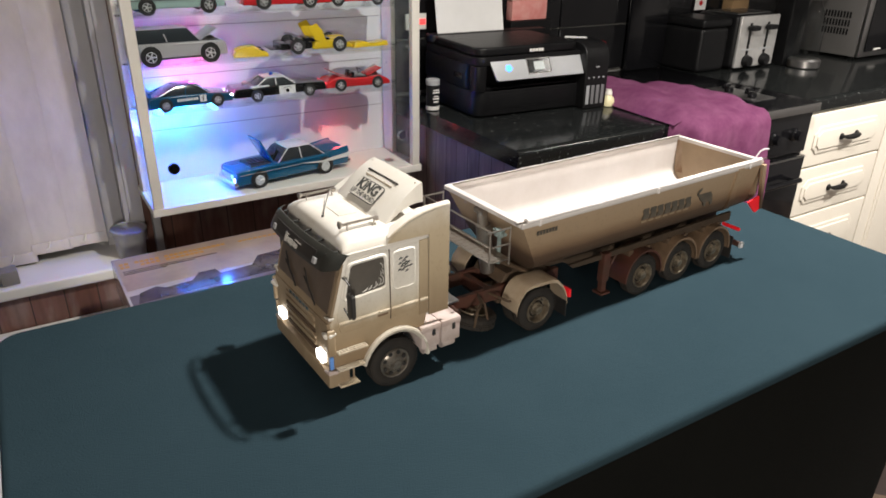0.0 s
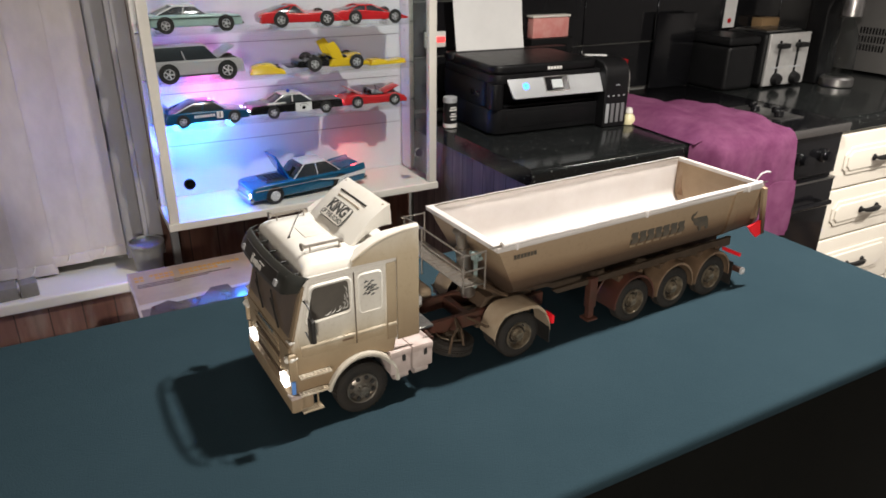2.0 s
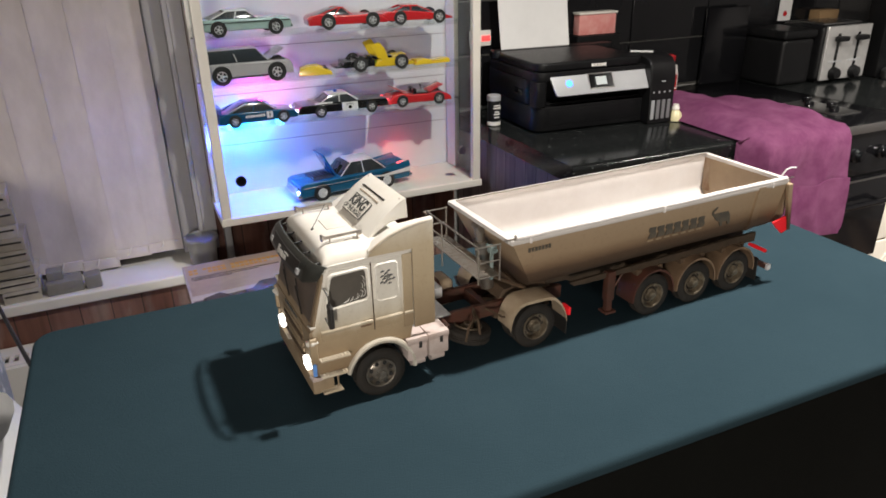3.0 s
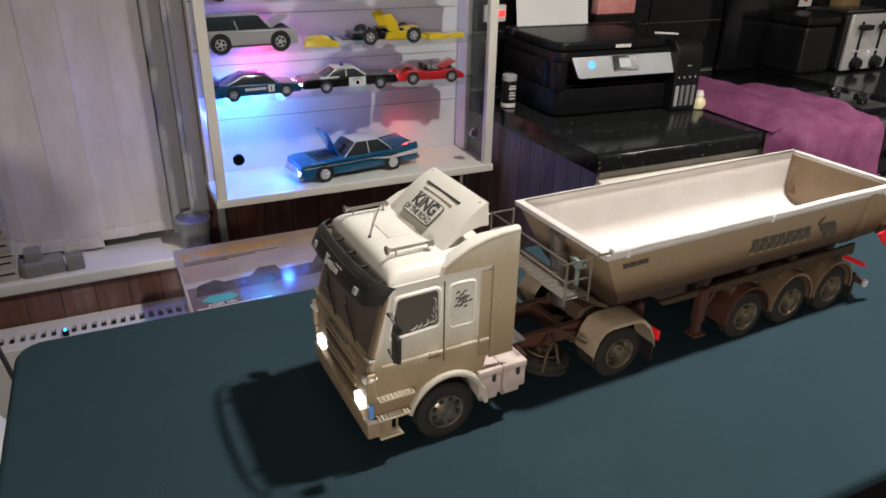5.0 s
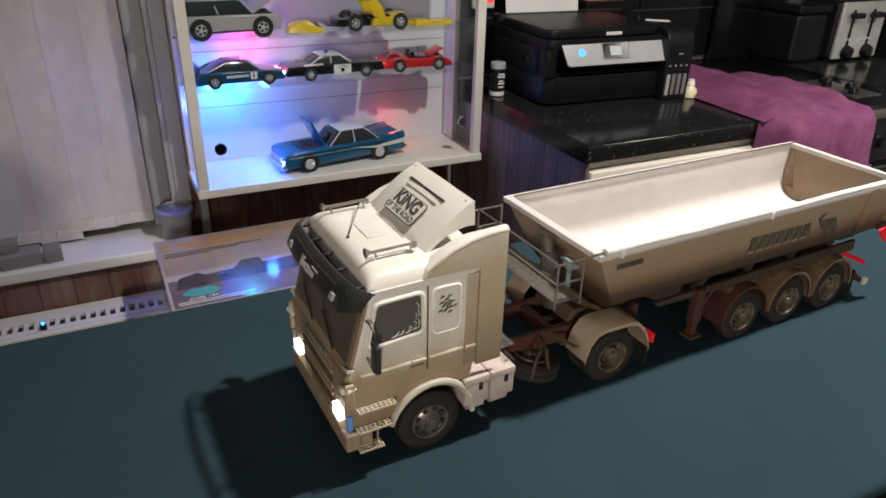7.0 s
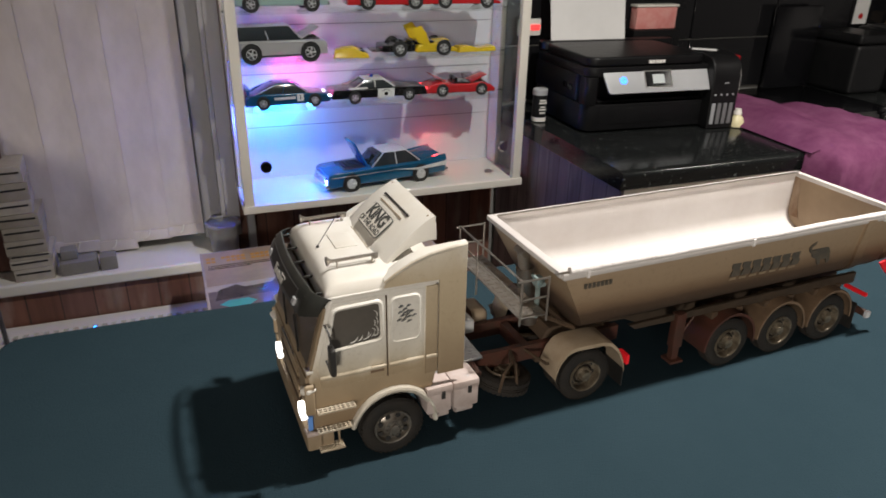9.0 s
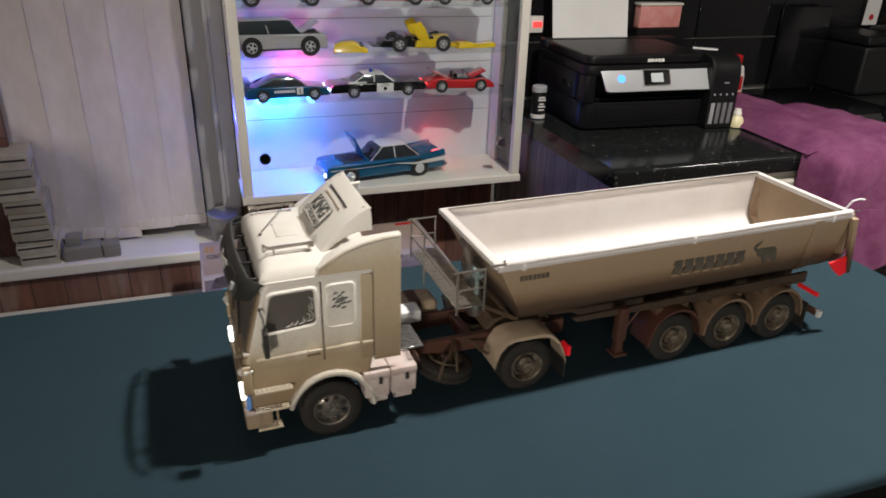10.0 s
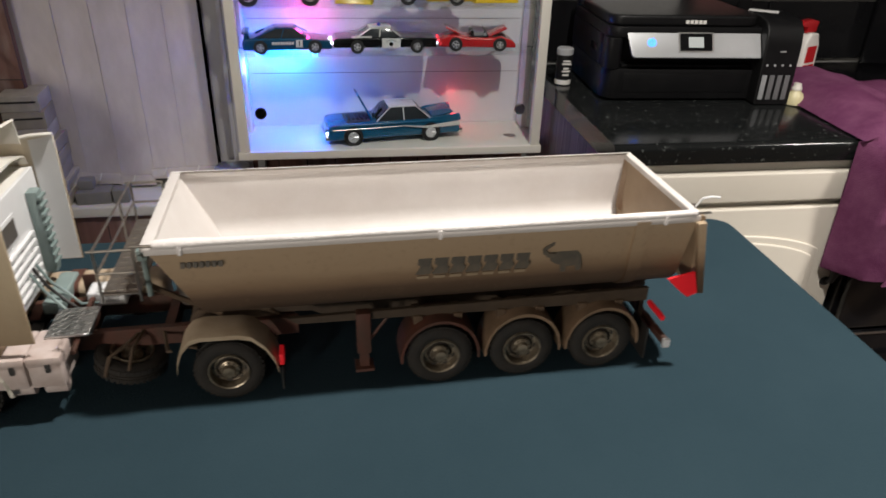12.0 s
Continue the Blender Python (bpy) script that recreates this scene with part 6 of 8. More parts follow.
S1, S2, S3 = SHELVES[:3]
L = 0.187
race = model_car("racing blue model coupe with wing and cyan under-lights", parked(0.207, 1.222, S1, True, 4, L), L, 0.078,
                 [(0.0, 0.006), (0.0, 0.016), (0.04, 0.024), (0.30, 0.030), (0.75, 0.0315), (0.97, 0.031), (1.0, 0.020), (0.99, 0.006)],
                 [(0.27, 0.029), (0.43, 0.0485), (0.62, 0.0495), (0.70, 0.0460), (0.86, 0.031)], RACE_BLUE, None, (0.195, 0.80), 0.0125, 0.3, lights="f")
bm = shape(); add_box(bm, 0.172, 0.186, -0.036, 0.036, 0.040, 0.042, 0.0006)
add_box(bm, 0.176, 0.182, -0.030, -0.028, 0.030, 0.041); add_box(bm, 0.176, 0.182, 0.028, 0.030, 0.030, 0.041)
part("rear_wing", bm, RACE_BLUE, race)
for s in (-1, 1):
    for k in range(8):
        bm = shape(); add_box(bm, 0.080 + 0.0058 * k, 0.0845 + 0.0058 * k, min(s * 0.0388, s * 0.0396), max(s * 0.0388, s * 0.0396), 0.0185, 0.0240)
        part("lettering_bar", bm, WHITE_CAR, race)
    bm = shape(); add_box(bm, 0.062, 0.076, min(s * 0.0388, s * 0.0395), max(s * 0.0388, s * 0.0395), 0.0130, 0.0275)
    part("number_panel", bm, WHITE_CAR, race)
    writing("number", "1", 0.014, BLACK_PAINT, race, Matrix.Translation((0.069, s * 0.0400, 0.0202)) @ Matrix.Rotation(radians(90 if s < 0 else -90), 4, "X") @ Matrix.Rotation(0 if s < 0 else math.pi, 4, "Z"), bold=0.03)
for x in (0.03, 0.15):
    bm = shape(); add_box(bm, x, x + 0.012, -0.030, 0.030, 0.0032, 0.0055)
    part("under_light", bm, CYAN_LED, race, "lit cyan under-car light")

L = 0.226
police = model_car("black and white model police saloon with roof beacon", parked(0.435, 1.222, S1, True, 2, L), L, 0.080,
                   [(0.0, 0.009), (0.0, 0.024), (0.02, 0.0285), (0.34, 0.031), (0.70, 0.0315), (0.97, 0.0295), (1.0, 0.022), (0.99, 0.010)],
                   [(0.35, 0.030), (0.45, 0.0470), (0.50, 0.0485), (0.64, 0.0480), (0.76, 0.030)], BLACK_PAINT, WHITE_CAR, (0.20, 0.77), 0.0125, 0.3, lights="f")
for s in (-1, 1):
    bm = shape(); add_prism(bm, [(0.36 * L, 0.0105), (0.36 * L, 0.0300), (0.535 * L, 0.0305), (0.535 * L, 0.0105)], min(s * 0.0396, s * 0.0406), max(s * 0.0396, s * 0.0406), "y")
    part("white_door", bm, WHITE_CAR, police)
    bm = shape(); add_lathe(bm, [(0.0, 0.0), (0.0045, 0.0), (0.0045, 0.0004), (0.0, 0.0004)], (0.448 * L, s * 0.0409, 0.0185), "y", 14)
    part("door_badge", bm, BLACK_PAINT, police)
    for k in range(7):
        a = radians(30 + 20 * k)
        bm = shape(); add_box(bm, -0.0010, 0.0010, -0.0003, 0.0003, -0.0010, 0.0010)
        o = part("lettering_bar", bm, BLACK_PAINT, police); o.matrix_basis = pose(0.448 * L + 0.0105 * math.cos(a), s * 0.0410, 0.0195 + 0.0080 * math.sin(a))
    bm = shape(); add_box(bm, 0.63 * L, 0.82 * L, min(s * 0.026, s * 0.036), max(s * 0.026, s * 0.036), 0.0300, 0.0335, 0.001)
    part("white_quarter", bm, WHITE_CAR, police)
bm = shape(); add_box(bm, 0.50 * L, 0.63 * L, -0.026, 0.026, 0.0485, 0.0498, 0.0008)
part("roof_panel", bm, WHITE_CAR, police)
bm = shape(); add_lathe(bm, [(0.004, 0.0495), (0.004, 0.0540), (0.003, 0.0565), (0.0, 0.0572)], (0.55 * L, 0, 0), "z", 12)
part("beacon", bm, car_paint("blue_beacon", (0.02, 0.06, 0.4)), police, "blue roof beacon")

L = 0.172
rc = model_car("red open-top model sports car with raised bonnet and engine lid", parked(0.614, 1.222, S1, True, -3, L), L, 0.072,
               [(0.0, 0.006), (0.0, 0.014), (0.05, 0.022), (0.18, 0.029), (0.34, 0.027), (0.62, 0.0275), (0.80, 0.0330), (0.93, 0.0270), (1.0, 0.018), (0.99, 0.007)],
               None, RED_PAINT, None, (0.21, 0.78), 0.0130, open_hood=(0.34, 0.029, 0.042, 24, 0.050), lights="r")
bm = shape(); add_box(bm, 0.36 * L, 0.60 * L, -0.027, 0.027, 0.024, 0.0300, 0.002)
add_box(bm, 0.54 * L, 0.59 * L, -0.024, -0.004, 0.028, 0.0410, 0.003); add_box(bm, 0.54 * L, 0.59 * L, 0.004, 0.024, 0.028, 0.0410, 0.003)
part("cockpit", bm, BLACK_PAINT, rc, "black seats and cockpit")
bm = shape(); add_tube(bm, [(0.36 * L, -0.027, 0.028), (0.40 * L, -0.024, 0.042), (0.40 * L, 0.024, 0.042), (0.36 * L, 0.027, 0.028)], 0.0010, 6)
part("windscreen_frame", bm, BLACK_PAINT, rc)
bm = shape(); add_box(bm, 0, 0.034, -0.028, 0.028, -0.001, 0.001, 0.0008)
o = part("engine_lid", bm, RED_PAINT, rc); o.matrix_basis = pose(0.72 * L, 0, 0.034, 0, -22, 0)

L = 0.200
suv = model_car("silver off-road model car with raised bonnet", parked(0.206, 1.222, S2, True, 4, L), L, 0.084,
                [(0.0, 0.012), (0.0, 0.034), (0.03, 0.042), (0.30, 0.044), (0.97, 0.045), (1.0, 0.036), (0.99, 0.012)],
                [(0.28, 0.043), (0.40, 0.0705), (0.44, 0.0720), (0.93, 0.0715), (0.985, 0.043)], SILVER_PAINT, SILVER_PAINT, (0.20, 0.82), 0.0185, 0.16, open_hood=(0.28, 0.045, 0.046, 30, 0.062), lights="f")
for s in (-1, 1):
    bm = shape(); add_box(bm, 0.3 * L, 0.72 * L, min(s * 0.040, s * 0.0425), max(s * 0.040, s * 0.0425), 0.012, 0.0155, 0.0006)
    part("sill", bm, MODEL_DARK, suv)

shell_y = thing("model_car_front_shell", "yellow loose front shell of a model car", "model car part", pose(0.222, 1.20, S2 + 0.0003, 0, 0, -10))
bm = shape(); add_body(bm, [(0.0, 0.003), (0.004, 0.018), (0.02, 0.024), (0.045, 0.026), (0.076, 0.010), (0.078, 0.003)], 0.058, 0.2, 0.003)
part("shell", bm, YELLOW_PAINT, shell_y)
for s in (-1, 1):
    bm = shape(); add_box(bm, 0.052, 0.066, s * 0.017 - 0.006, s * 0.017 + 0.006, 0.0140, 0.0200, 0.001)
    o = part("vent", bm, BLACK_PAINT, shell_y)

L = 0.182
yc = model_car("yellow model supercar with scissor door up and bare black rear chassis", parked(0.512, 1.222, S2, True, -2, L), L, 0.078,
               [(0.0, 0.006), (0.0, 0.013), (0.10, 0.020), (0.30, 0.026), (0.52, 0.024), (0.56, 0.010), (0.54, 0.006)],
               None, YELLOW_PAINT, None, (0.19, 0.76), 0.0155)
bm = shape(); add_box(bm, 0.55 * L, 0.98 * L, -0.032, 0.032, 0.008, 0.024, 0.003)
for k in range(5):
    add_box(bm, (0.58 + 0.07 * k) * L, (0.62 + 0.07 * k) * L, -0.024, 0.024, 0.022, 0.032 - 0.002 * k, 0.0015)
add_box(bm, 0.95 * L, 1.10 * L, -0.030, 0.030, 0.010, 0.013, 0.001)
part("rear_chassis", bm, BLACK_PAINT, yc, "bare black engine and rear chassis")
bm = shape(); add_box(bm, 0.30 * L, 0.54 * L, -0.028, 0.028, 0.022, 0.031, 0.003)
part("cockpit", bm, BLACK_PAINT, yc)
for s in (-1, 1):
    bm = shape(); add_prism(bm, [(0.0, 0.0), (0.010, 0.030), (0.024, 0.048), (0.046, 0.040), (0.030, 0.010)], s * 0.036 - 0.0015, s * 0.036 + 0.0015, "y", 0.0008)
    o = part("scissor_door", bm, YELLOW_PAINT, yc, "raised yellow scissor door"); o.matrix_basis = pose(0.36 * L, 0, 0.018)
bm = shape(); add_box(bm, 0.10 * L, 0.30 * L, -0.026, 0.026, -0.001, 0.001, 0.0008)
o = part("front_lid", bm, YELLOW_PAINT, yc); o.matrix_basis = pose(0, 0, 0.034, 0, 8, 0)

bits = thing("model_car_rear_shell", "thin yellow loose rear shell of a model car", "model car part", pose(0.515, 1.215, S2 + 0.0003, 0, 0, 3))
bm = shape(); add_body(bm, [(0.0, 0.002), (0.006, 0.014), (0.030, 0.016), (0.05, 0.010), (0.096, 0.013), (0.098, 0.002)], 0.05, 0.2, 0.002)
part("shell", bm, YELLOW_PAINT, bits)

L = 0.205
mint = model_car("pale mint and blue sixties model coupe", parked(0.212, 1.222, S3, True, 3, L), L, 0.084,
                 [(0.0, 0.010), (0.0, 0.027), (0.03, 0.032), (0.34, 0.034), (0.72, 0.036), (0.96, 0.034), (1.0, 0.026), (0.99, 0.011)],
                 [(0.36, 0.033), (0.47, 0.0500), (0.52, 0.0515), (0.68, 0.0505), (0.86, 0.035)], MINT_PAINT, WHITE_CAR, (0.18, 0.79), 0.0150, 0.3)
for s in (-1, 1):
    bm = shape(); add_box(bm, 0.02 * L, 0.98 * L, min(s * 0.040, s * 0.0418), max(s * 0.040, s * 0.0418), 0.0275, 0.0290)
    part("side_stripe", bm, BLACK_PAINT, mint)
for x0 in (-0.003, L - 0.003):
    bm = shape(); add_box(bm, x0, x0 + 0.006, -0.036, 0.036, 0.011, 0.018, 0.002)
    part("bumper", bm, CHROME, mint)

L = 0.190
red_gt = model_car("red classic model sports coupe", parked(0.448, 1.222, S3, True, -3, L), L, 0.078,
                   [(0.0, 0.008), (0.0, 0.013), (0.06, 0.021), (0.20, 0.029), (0.45, 0.028), (0.70, 0.030), (0.84, 0.0335), (0.96, 0.029), (1.0, 0.022), (0.99, 0.008)],
                   [(0.46, 0.027), (0.56, 0.0440), (0.62, 0.0455), (0.74, 0.042), (0.90, 0.031)], RED_PAINT, None, (0.20, 0.76), 0.0150, 0.35)
L = 0.178
red_wedge = model_car("red low wedge-shaped model sports car", parked(0.618, 1.222, S3, True, -4, L), L, 0.080,
                      [(0.0, 0.008), (0.0, 0.012), (0.10, 0.018), (0.34, 0.025), (0.62, 0.030), (0.92, 0.030), (1.0, 0.024), (0.99, 0.008)],
                      [(0.30, 0.023), (0.50, 0.0400), (0.60, 0.0410), (0.68, 0.0400), (0.90, 0.030)], RED_PAINT, None, (0.20, 0.76), 0.0140, 0.35)

# ---- kitchen run ----
def raised_panel(parent, name, x0, x1, z0, z1, y, arch=0.0, label=""):
    """A moulded door or drawer front whose panel field stands proud inside a groove."""
    bm = shape(); add_box(bm, x0, x1, y, y + 0.018, z0, z1, 0.004, 3)
    front = part(name, bm, DOOR_WHITE, parent, label)
    mx = min(0.055, (x1 - x0) * 0.16)
    mz = min(0.055, (z1 - z0) * 0.24)
    def field(inset):
        a, b, c, d = x0 + mx + inset, x1 - mx - inset, z0 + mz + inset, z1 - mz - inset
        k = min(0.022, (d - c) * 0.25)
        if arch:
            top = [(b - (b - a) * i / 16, d - arch * (1 - math.sin(math.pi * i / 16) ** 0.7)) for i in range(17)]
            return [(a, c), (b, c)] + top
        return [(a, c + k), (a + k * 0.6, c + k * 0.6), (a + k, c), (b - k, c), (b - k * 0.6, c + k * 0.6), (b, c + k), (b, d - k), (b - k * 0.6, d - k * 0.6), (b - k, d), (a + k, d), (a + k * 0.6, d - k * 0.6), (a, d - k)]
    bm = shape(); add_prism(bm, field(0.0), y - 0.0045, y + 0.001, "y", 0.003, 3)
    part("panel_moulding", bm, DOOR_WHITE, front)
    bm = shape(); add_prism(bm, field(0.013), y - 0.0085, y - 0.003, "y", 0.0035, 3)
    part("panel_field", bm, DOOR_WHITE, front)
    return front


def iron_handle(parent, x, y, z, upright=False):
    bm = shape()
    pts = [(-0.044, 0, 0), (-0.036, -0.016, 0.001), (-0.012, -0.022, 0.002), (0.012, -0.022, 0.002), (0.036, -0.016, 0.001), (0.044, 0, 0)]
    add_tube(bm, pts, 0.0075, 8, [0.5, 1.0, 1.35, 1.35, 1.0, 0.5])
    for s in (-1, 1):
        add_lathe(bm, [(0.0, -0.004), (0.010, -0.002), (0.012, 0.003)], (s * 0.046, 0.0, 0.0), "y", 10)
    o = part("handle", bm, BLACK_IRON, parent, "black iron handle")
    o.matrix_basis = pose(x, y - 0.004, z, 0, 90 if upright else 0, 0) @ Matrix.Diagonal((0.85, 0.8, 0.95, 1))
    return o


def worktop(name, x0, x1, label):
    bm = shape()
    prof = [(WALL_Y - 0.004, COUNTER_Z - 0.04), (WALL_Y - 0.004, COUNTER_Z)] + [(COUNTER_Y - 0.001 + 0.012 - 0.012 * math.sin(radians(a)), COUNTER_Z - 0.012 + 0.012 * math.cos(radians(a))) for a in range(0, 91, 15)] + [(COUNTER_Y - 0.001 + 0.006, COUNTER_Z - 0.04)]
    add_prism(bm, prof, x0, x1, "x")
    return single(name, bm, WORKTOP, label, "worktop")


worktop("worktop", 0.690, 1.198, "black speckled granite-look worktop with rounded edge")
worktop("worktop", 1.742, 3.30, "black speckled granite-look worktop with rounded edge")
unit = thing("base_cabinet", "cream kitchen base cabinet with drawer and arched door", "kitchen cabinet", pose(0, 0, 0))
bm = shape(); add_box(bm, 0.706, 1.196, 0.7655, WALL_Y - 0.006, 0.10, COUNTER_Z - 0.0405)
part("body", bm, CREAM_BOARD, unit)
bm = shape(); add_box(bm, 0.698, 0.7055, 0.752, WALL_Y - 0.006, 0.0, COUNTER_Z - 0.0405)
part("end_panel", bm, END_PAPER, unit, "end panel papered with dark purple-brown boards")
bm = shape(); add_box(bm, 0.710, 1.19, 0.80, 0.815, 0.0, 0.0995)
part("plinth", bm, CREAM_BOARD, unit)
bm = shape(); add_box(bm, 0.709, 1.193, 0.746, 0.7645, 0.800, 0.858, 0.004, 3)
part("drawer_front", bm, DOOR_WHITE, unit)
dr = raised_panel(unit, "door", 0.709, 1.193, 0.125, 0.787, 0.746, arch=0.035, label="cream vinyl door with arched raised panel")
iron_handle(dr, 1.176, 0.746, 0.660, True)

drawers = thing("drawer_cabinet", "white kitchen drawer cabinet with black iron handles", "kitchen cabinet", pose(0, 0, 0))
bm = shape(); add_box(bm, 1.748, 2.205, 0.7655, WALL_Y - 0.006, 0.10, COUNTER_Z - 0.0405)
part("body", bm, CREAM_BOARD, drawers)
for z0, z1 in ((0.704, 0.868), (0.542, 0.698), (0.335, 0.536), (0.12, 0.329)):
    f = raised_panel(drawers, "drawer", 1.750, 2.203, z0, z1, 0.746, label="white moulded drawer front")
    iron_handle(f, 1.978, 0.738, (z0 + z1) / 2)
unit2 = thing("base_cabinet", "white kitchen base cabinet with closed moulded door", "kitchen cabinet", pose(0, 0, 0))
bm = shape(); add_box(bm, 2.210, 2.80, 0.7655, WALL_Y - 0.006, 0.10, COUNTER_Z - 0.0405)
part("body", bm, CREAM_BOARD, unit2)
raised_panel(unit2, "door", 2.212, 2.798, 0.12, 0.868, 0.746)

# cooker
cooker = thing("cooker", "black freestanding cooker with glass hob and chrome trim", "cooker", pose(0, 0, 0))
bm = shape(); add_box(bm, 1.203, 1.737, 0.735, WALL_Y - 0.01, 0.0, 0.905, 0.003)
part("body", bm, GLOSS_BLACK, cooker)
bm = shape(); add_box(bm, 1.203, 1.737, 0.712, WALL_Y - 0.012, 0.9055, 0.921, 0.004)
hob = part("hob", bm, GLOSS_BLACK, cooker, "black glass hob")
bm = shape(); add_box(bm, 1.205, 1.735, 0.7055, 0.7116, 0.896, 0.920, 0.003)
part("front_trim", bm, BRUSHED, cooker, "chrome front trim strip")
bm = shape(); add_box(bm, 1.56, 1.66, 0.80, 0.98, 0.9213, 0.9235, 0.001)
ctl = part("hob_control_plate", bm, BRUSHED, hob, "steel plate with hob controls")
for k in range(4):
    bm = shape(); add_lathe(bm, [(0.013, 0.0), (0.013, 0.010), (0.010, 0.016), (0.0, 0.017)], (1.59 + 0.04 * (k % 2), 0.83 + 0.04 * k, 0.9236), "z", 16)
    part("knob", bm, GLOSS_BLACK, ctl)
bm = shape(); add_box(bm, 1.210, 1.730, 0.722, 0.7345, 0.775, 0.893, 0.003)
fascia = part("fascia", bm, GLOSS_BLACK, cooker)
for k in range(5):
    bm = shape(); add_lathe(bm, [(0.019, 0.0), (0.019, -0.006), (0.014, -0.010), (0.013, -0.024), (0.0, -0.025)], (1.27 + 0.098 * k, 0.7218, 0.832), "y", 20)
    part("knob", bm, GLOSS_BLACK, fascia)
for z0, z1 in ((0.52, 0.765), (0.06, 0.51)):
    bm = shape(); add_box(bm, 1.210, 1.730, 0.715, 0.7345, z0, z1, 0.004)
    dd = part("oven_door", bm, GLOSS_BLACK, cooker, "black glass oven door")
    bm = shape(); add_tube(bm, [(1.25, 0.690, z1 - 0.065), (1.69, 0.690, z1 - 0.065)], 0.008, 12)
    for x in (1.27, 1.67):
        add_tube(bm, [(x, 0.690, z1 - 0.065), (x, 0.716, z1 - 0.065)], 0.006, 8)
    part("handle", bm, GLOSS_BLACK, dd)
    bm = shape(); add_box(bm, 1.212, 1.728, 0.7125, 0.7148, z1 - 0.006, z1 - 0.001)
    part("edge_trim", bm, BRUSHED, dd)
# made-up black panel for the dark, jointless wall area behind the hob
bm = shape(); add_box(bm, 1.56, 1.735, WALL_Y - 0.035, WALL_Y - 0.022, 0.9215, 1.16, 0.003)
part("dark_wall_panel", bm, GLOSS_BLACK, cooker, "black panel over the dark wall area")

# towel spread over the hob and hanging down the front
TOWEL = material("purple_terry_towel", (0.13, 0.034, 0.088), 0.95, second=(0.22, 0.080, 0.155), scale=18, amount=0.7, bump=0.8, bump_scale=420, specular=0.1)
bm = shape()
rows = []
NV, NU = 40, 44
for i in range(NV + 1):
    f = i / NV
    row = []
    for j in range(NU + 1):
        u = j / NU
        left = 1.165 - 0.018 * min(1.0, f / 0.58)
        right = 1.39 + 0.075 * min(1.0, f / 0.30) ** 0.7
        x = left + (right - left) * u
        fold = noise.noise(Vector((x * 11, f * 4.0, 1.7))) * 0.020 + noise.noise(Vector((x * 30, f * 9, 4.0))) * 0.007
        fold *= min(1.0, 0.1 + u * 5)
        settle = 0.0095 * max(0.0, 1 - u * 6)
        back = 1.10 + 0.035 * math.sin(u * 5)
        if f < 0.58:
            q = f / 0.58
            y = back + (0.716 - back) * q
            z = 0.927 + abs(fold) * 1.2 + (0.034 * math.sin(math.pi * u) + 0.012 * math.sin(7 * u + 2 * q) * min(1.0, u * 6)) * math.sin(math.pi * min(1.0, 0.12 + q * 0.88)) ** 0.6 + 0.006 - settle
        else:
            q = (f - 0.58) / 0.42
            a = min(1.0, q / 0.22) * math.pi / 2
            y = 0.716 - 0.046 * math.sin(a) - (0.010 * math.sin(x * 55 + 3 * q) + 0.006 * math.sin(x * 23)) * min(1, q * 2) - abs(fold) * 0.8 * min(1, q * 3)
            z = 0.938 - 0.046 * (1 - math.cos(a)) - max(0.0, q - 0.16) / 0.84 * (0.215 + 0.012 * math.sin(u * 9)) - settle * 1.6
            y += (0.734 - y) * max(0.0, 1 - u * 7)
        row.append((x, y, z))
    rows.append(row)
add_sheet(bm, rows, 0.0025, (0, 0.5, -0.5))
single("towel", bm, TOWEL, "purple terry towel draped over the hob and cooker front", "towel")
bm = shape()
rows = []
for i in range(15):
    f = i / 14
    rows.append([(1.215 + 0.24 * j / 20, 0.646 - 0.004 * math.sin(f * 3) - 0.006 * noise.noise(Vector((j * 0.35, f * 2, 9))) - 0.003 * math.sin(j * 0.8), 0.812 - f * 0.150 + 0.004 * math.sin(j * 0.5)) for j in range(21)])
add_sheet(bm, rows, 0.003, (0, 1, 0))
single("hand_towel", bm, TOWEL, "folded purple terry end hanging below the towel", "towel")

# printer
PR = pose(0.756, 1.000, COUNTER_Z + 0.0005, 0, 0, -3) @ Matrix.Diagonal((1.035, 1, 1, 1))
printer = thing("printer", "black ink tank printer with tilted grey control panel", "printer", PR)
PW, PD, PH = 0.372, 0.300, 0.178
def plan(x0, x1, y0, y1, r):
    return rounded(x0, x1, y0, y1, r, 6)
bm = shape(); add_prism(bm, plan(0.0, PW, 0.012, PD, 0.03), 0.004, 0.066, "z", 0.004)
part("lower_body", bm, BLACK_PLASTIC, printer)
bm = shape(); add_prism(bm, plan(0.0, PW, 0.050, PD, 0.02), 0.0665, 0.128, "z", 0.002)
part("middle_body", bm, BLACK_PLASTIC, printer)
for x0, x1 in ((0.0, 0.032), (0.300, PW)):
    bm = shape(); add_prism(bm, plan(x0, x1, 0.010, 0.052, 0.012), 0.0665, 0.128, "z", 0.001)
    part("front_cheek", bm, BLACK_PLASTIC, printer)
bm = shape(); add_prism(bm, plan(0.0, PW, 0.010, PD, 0.03), 0.1285, 0.150, "z", 0.003)
part("upper_body", bm, BLACK_PLASTIC, printer)
bm = shape(); add_prism(bm, plan(0.002, PW - 0.07, 0.012, PD - 0.05, 0.028), 0.1508, PH - 0.006, "z", 0.007, 4)
part("scanner_lid", bm, BLACK_PLASTIC, printer)
bm = shape(); add_prism(bm, plan(0.002, PW - 0.002, PD - 0.048, PD - 0.004, 0.015), 0.1508, PH - 0.005, "z", 0.005, 3)
part("paper_feed", bm, BLACK_PLASTIC, printer)
bm = shape(); add_box(bm, 0.036, 0.298, 0.020, 0.050, 0.068, 0.073, 0.001)
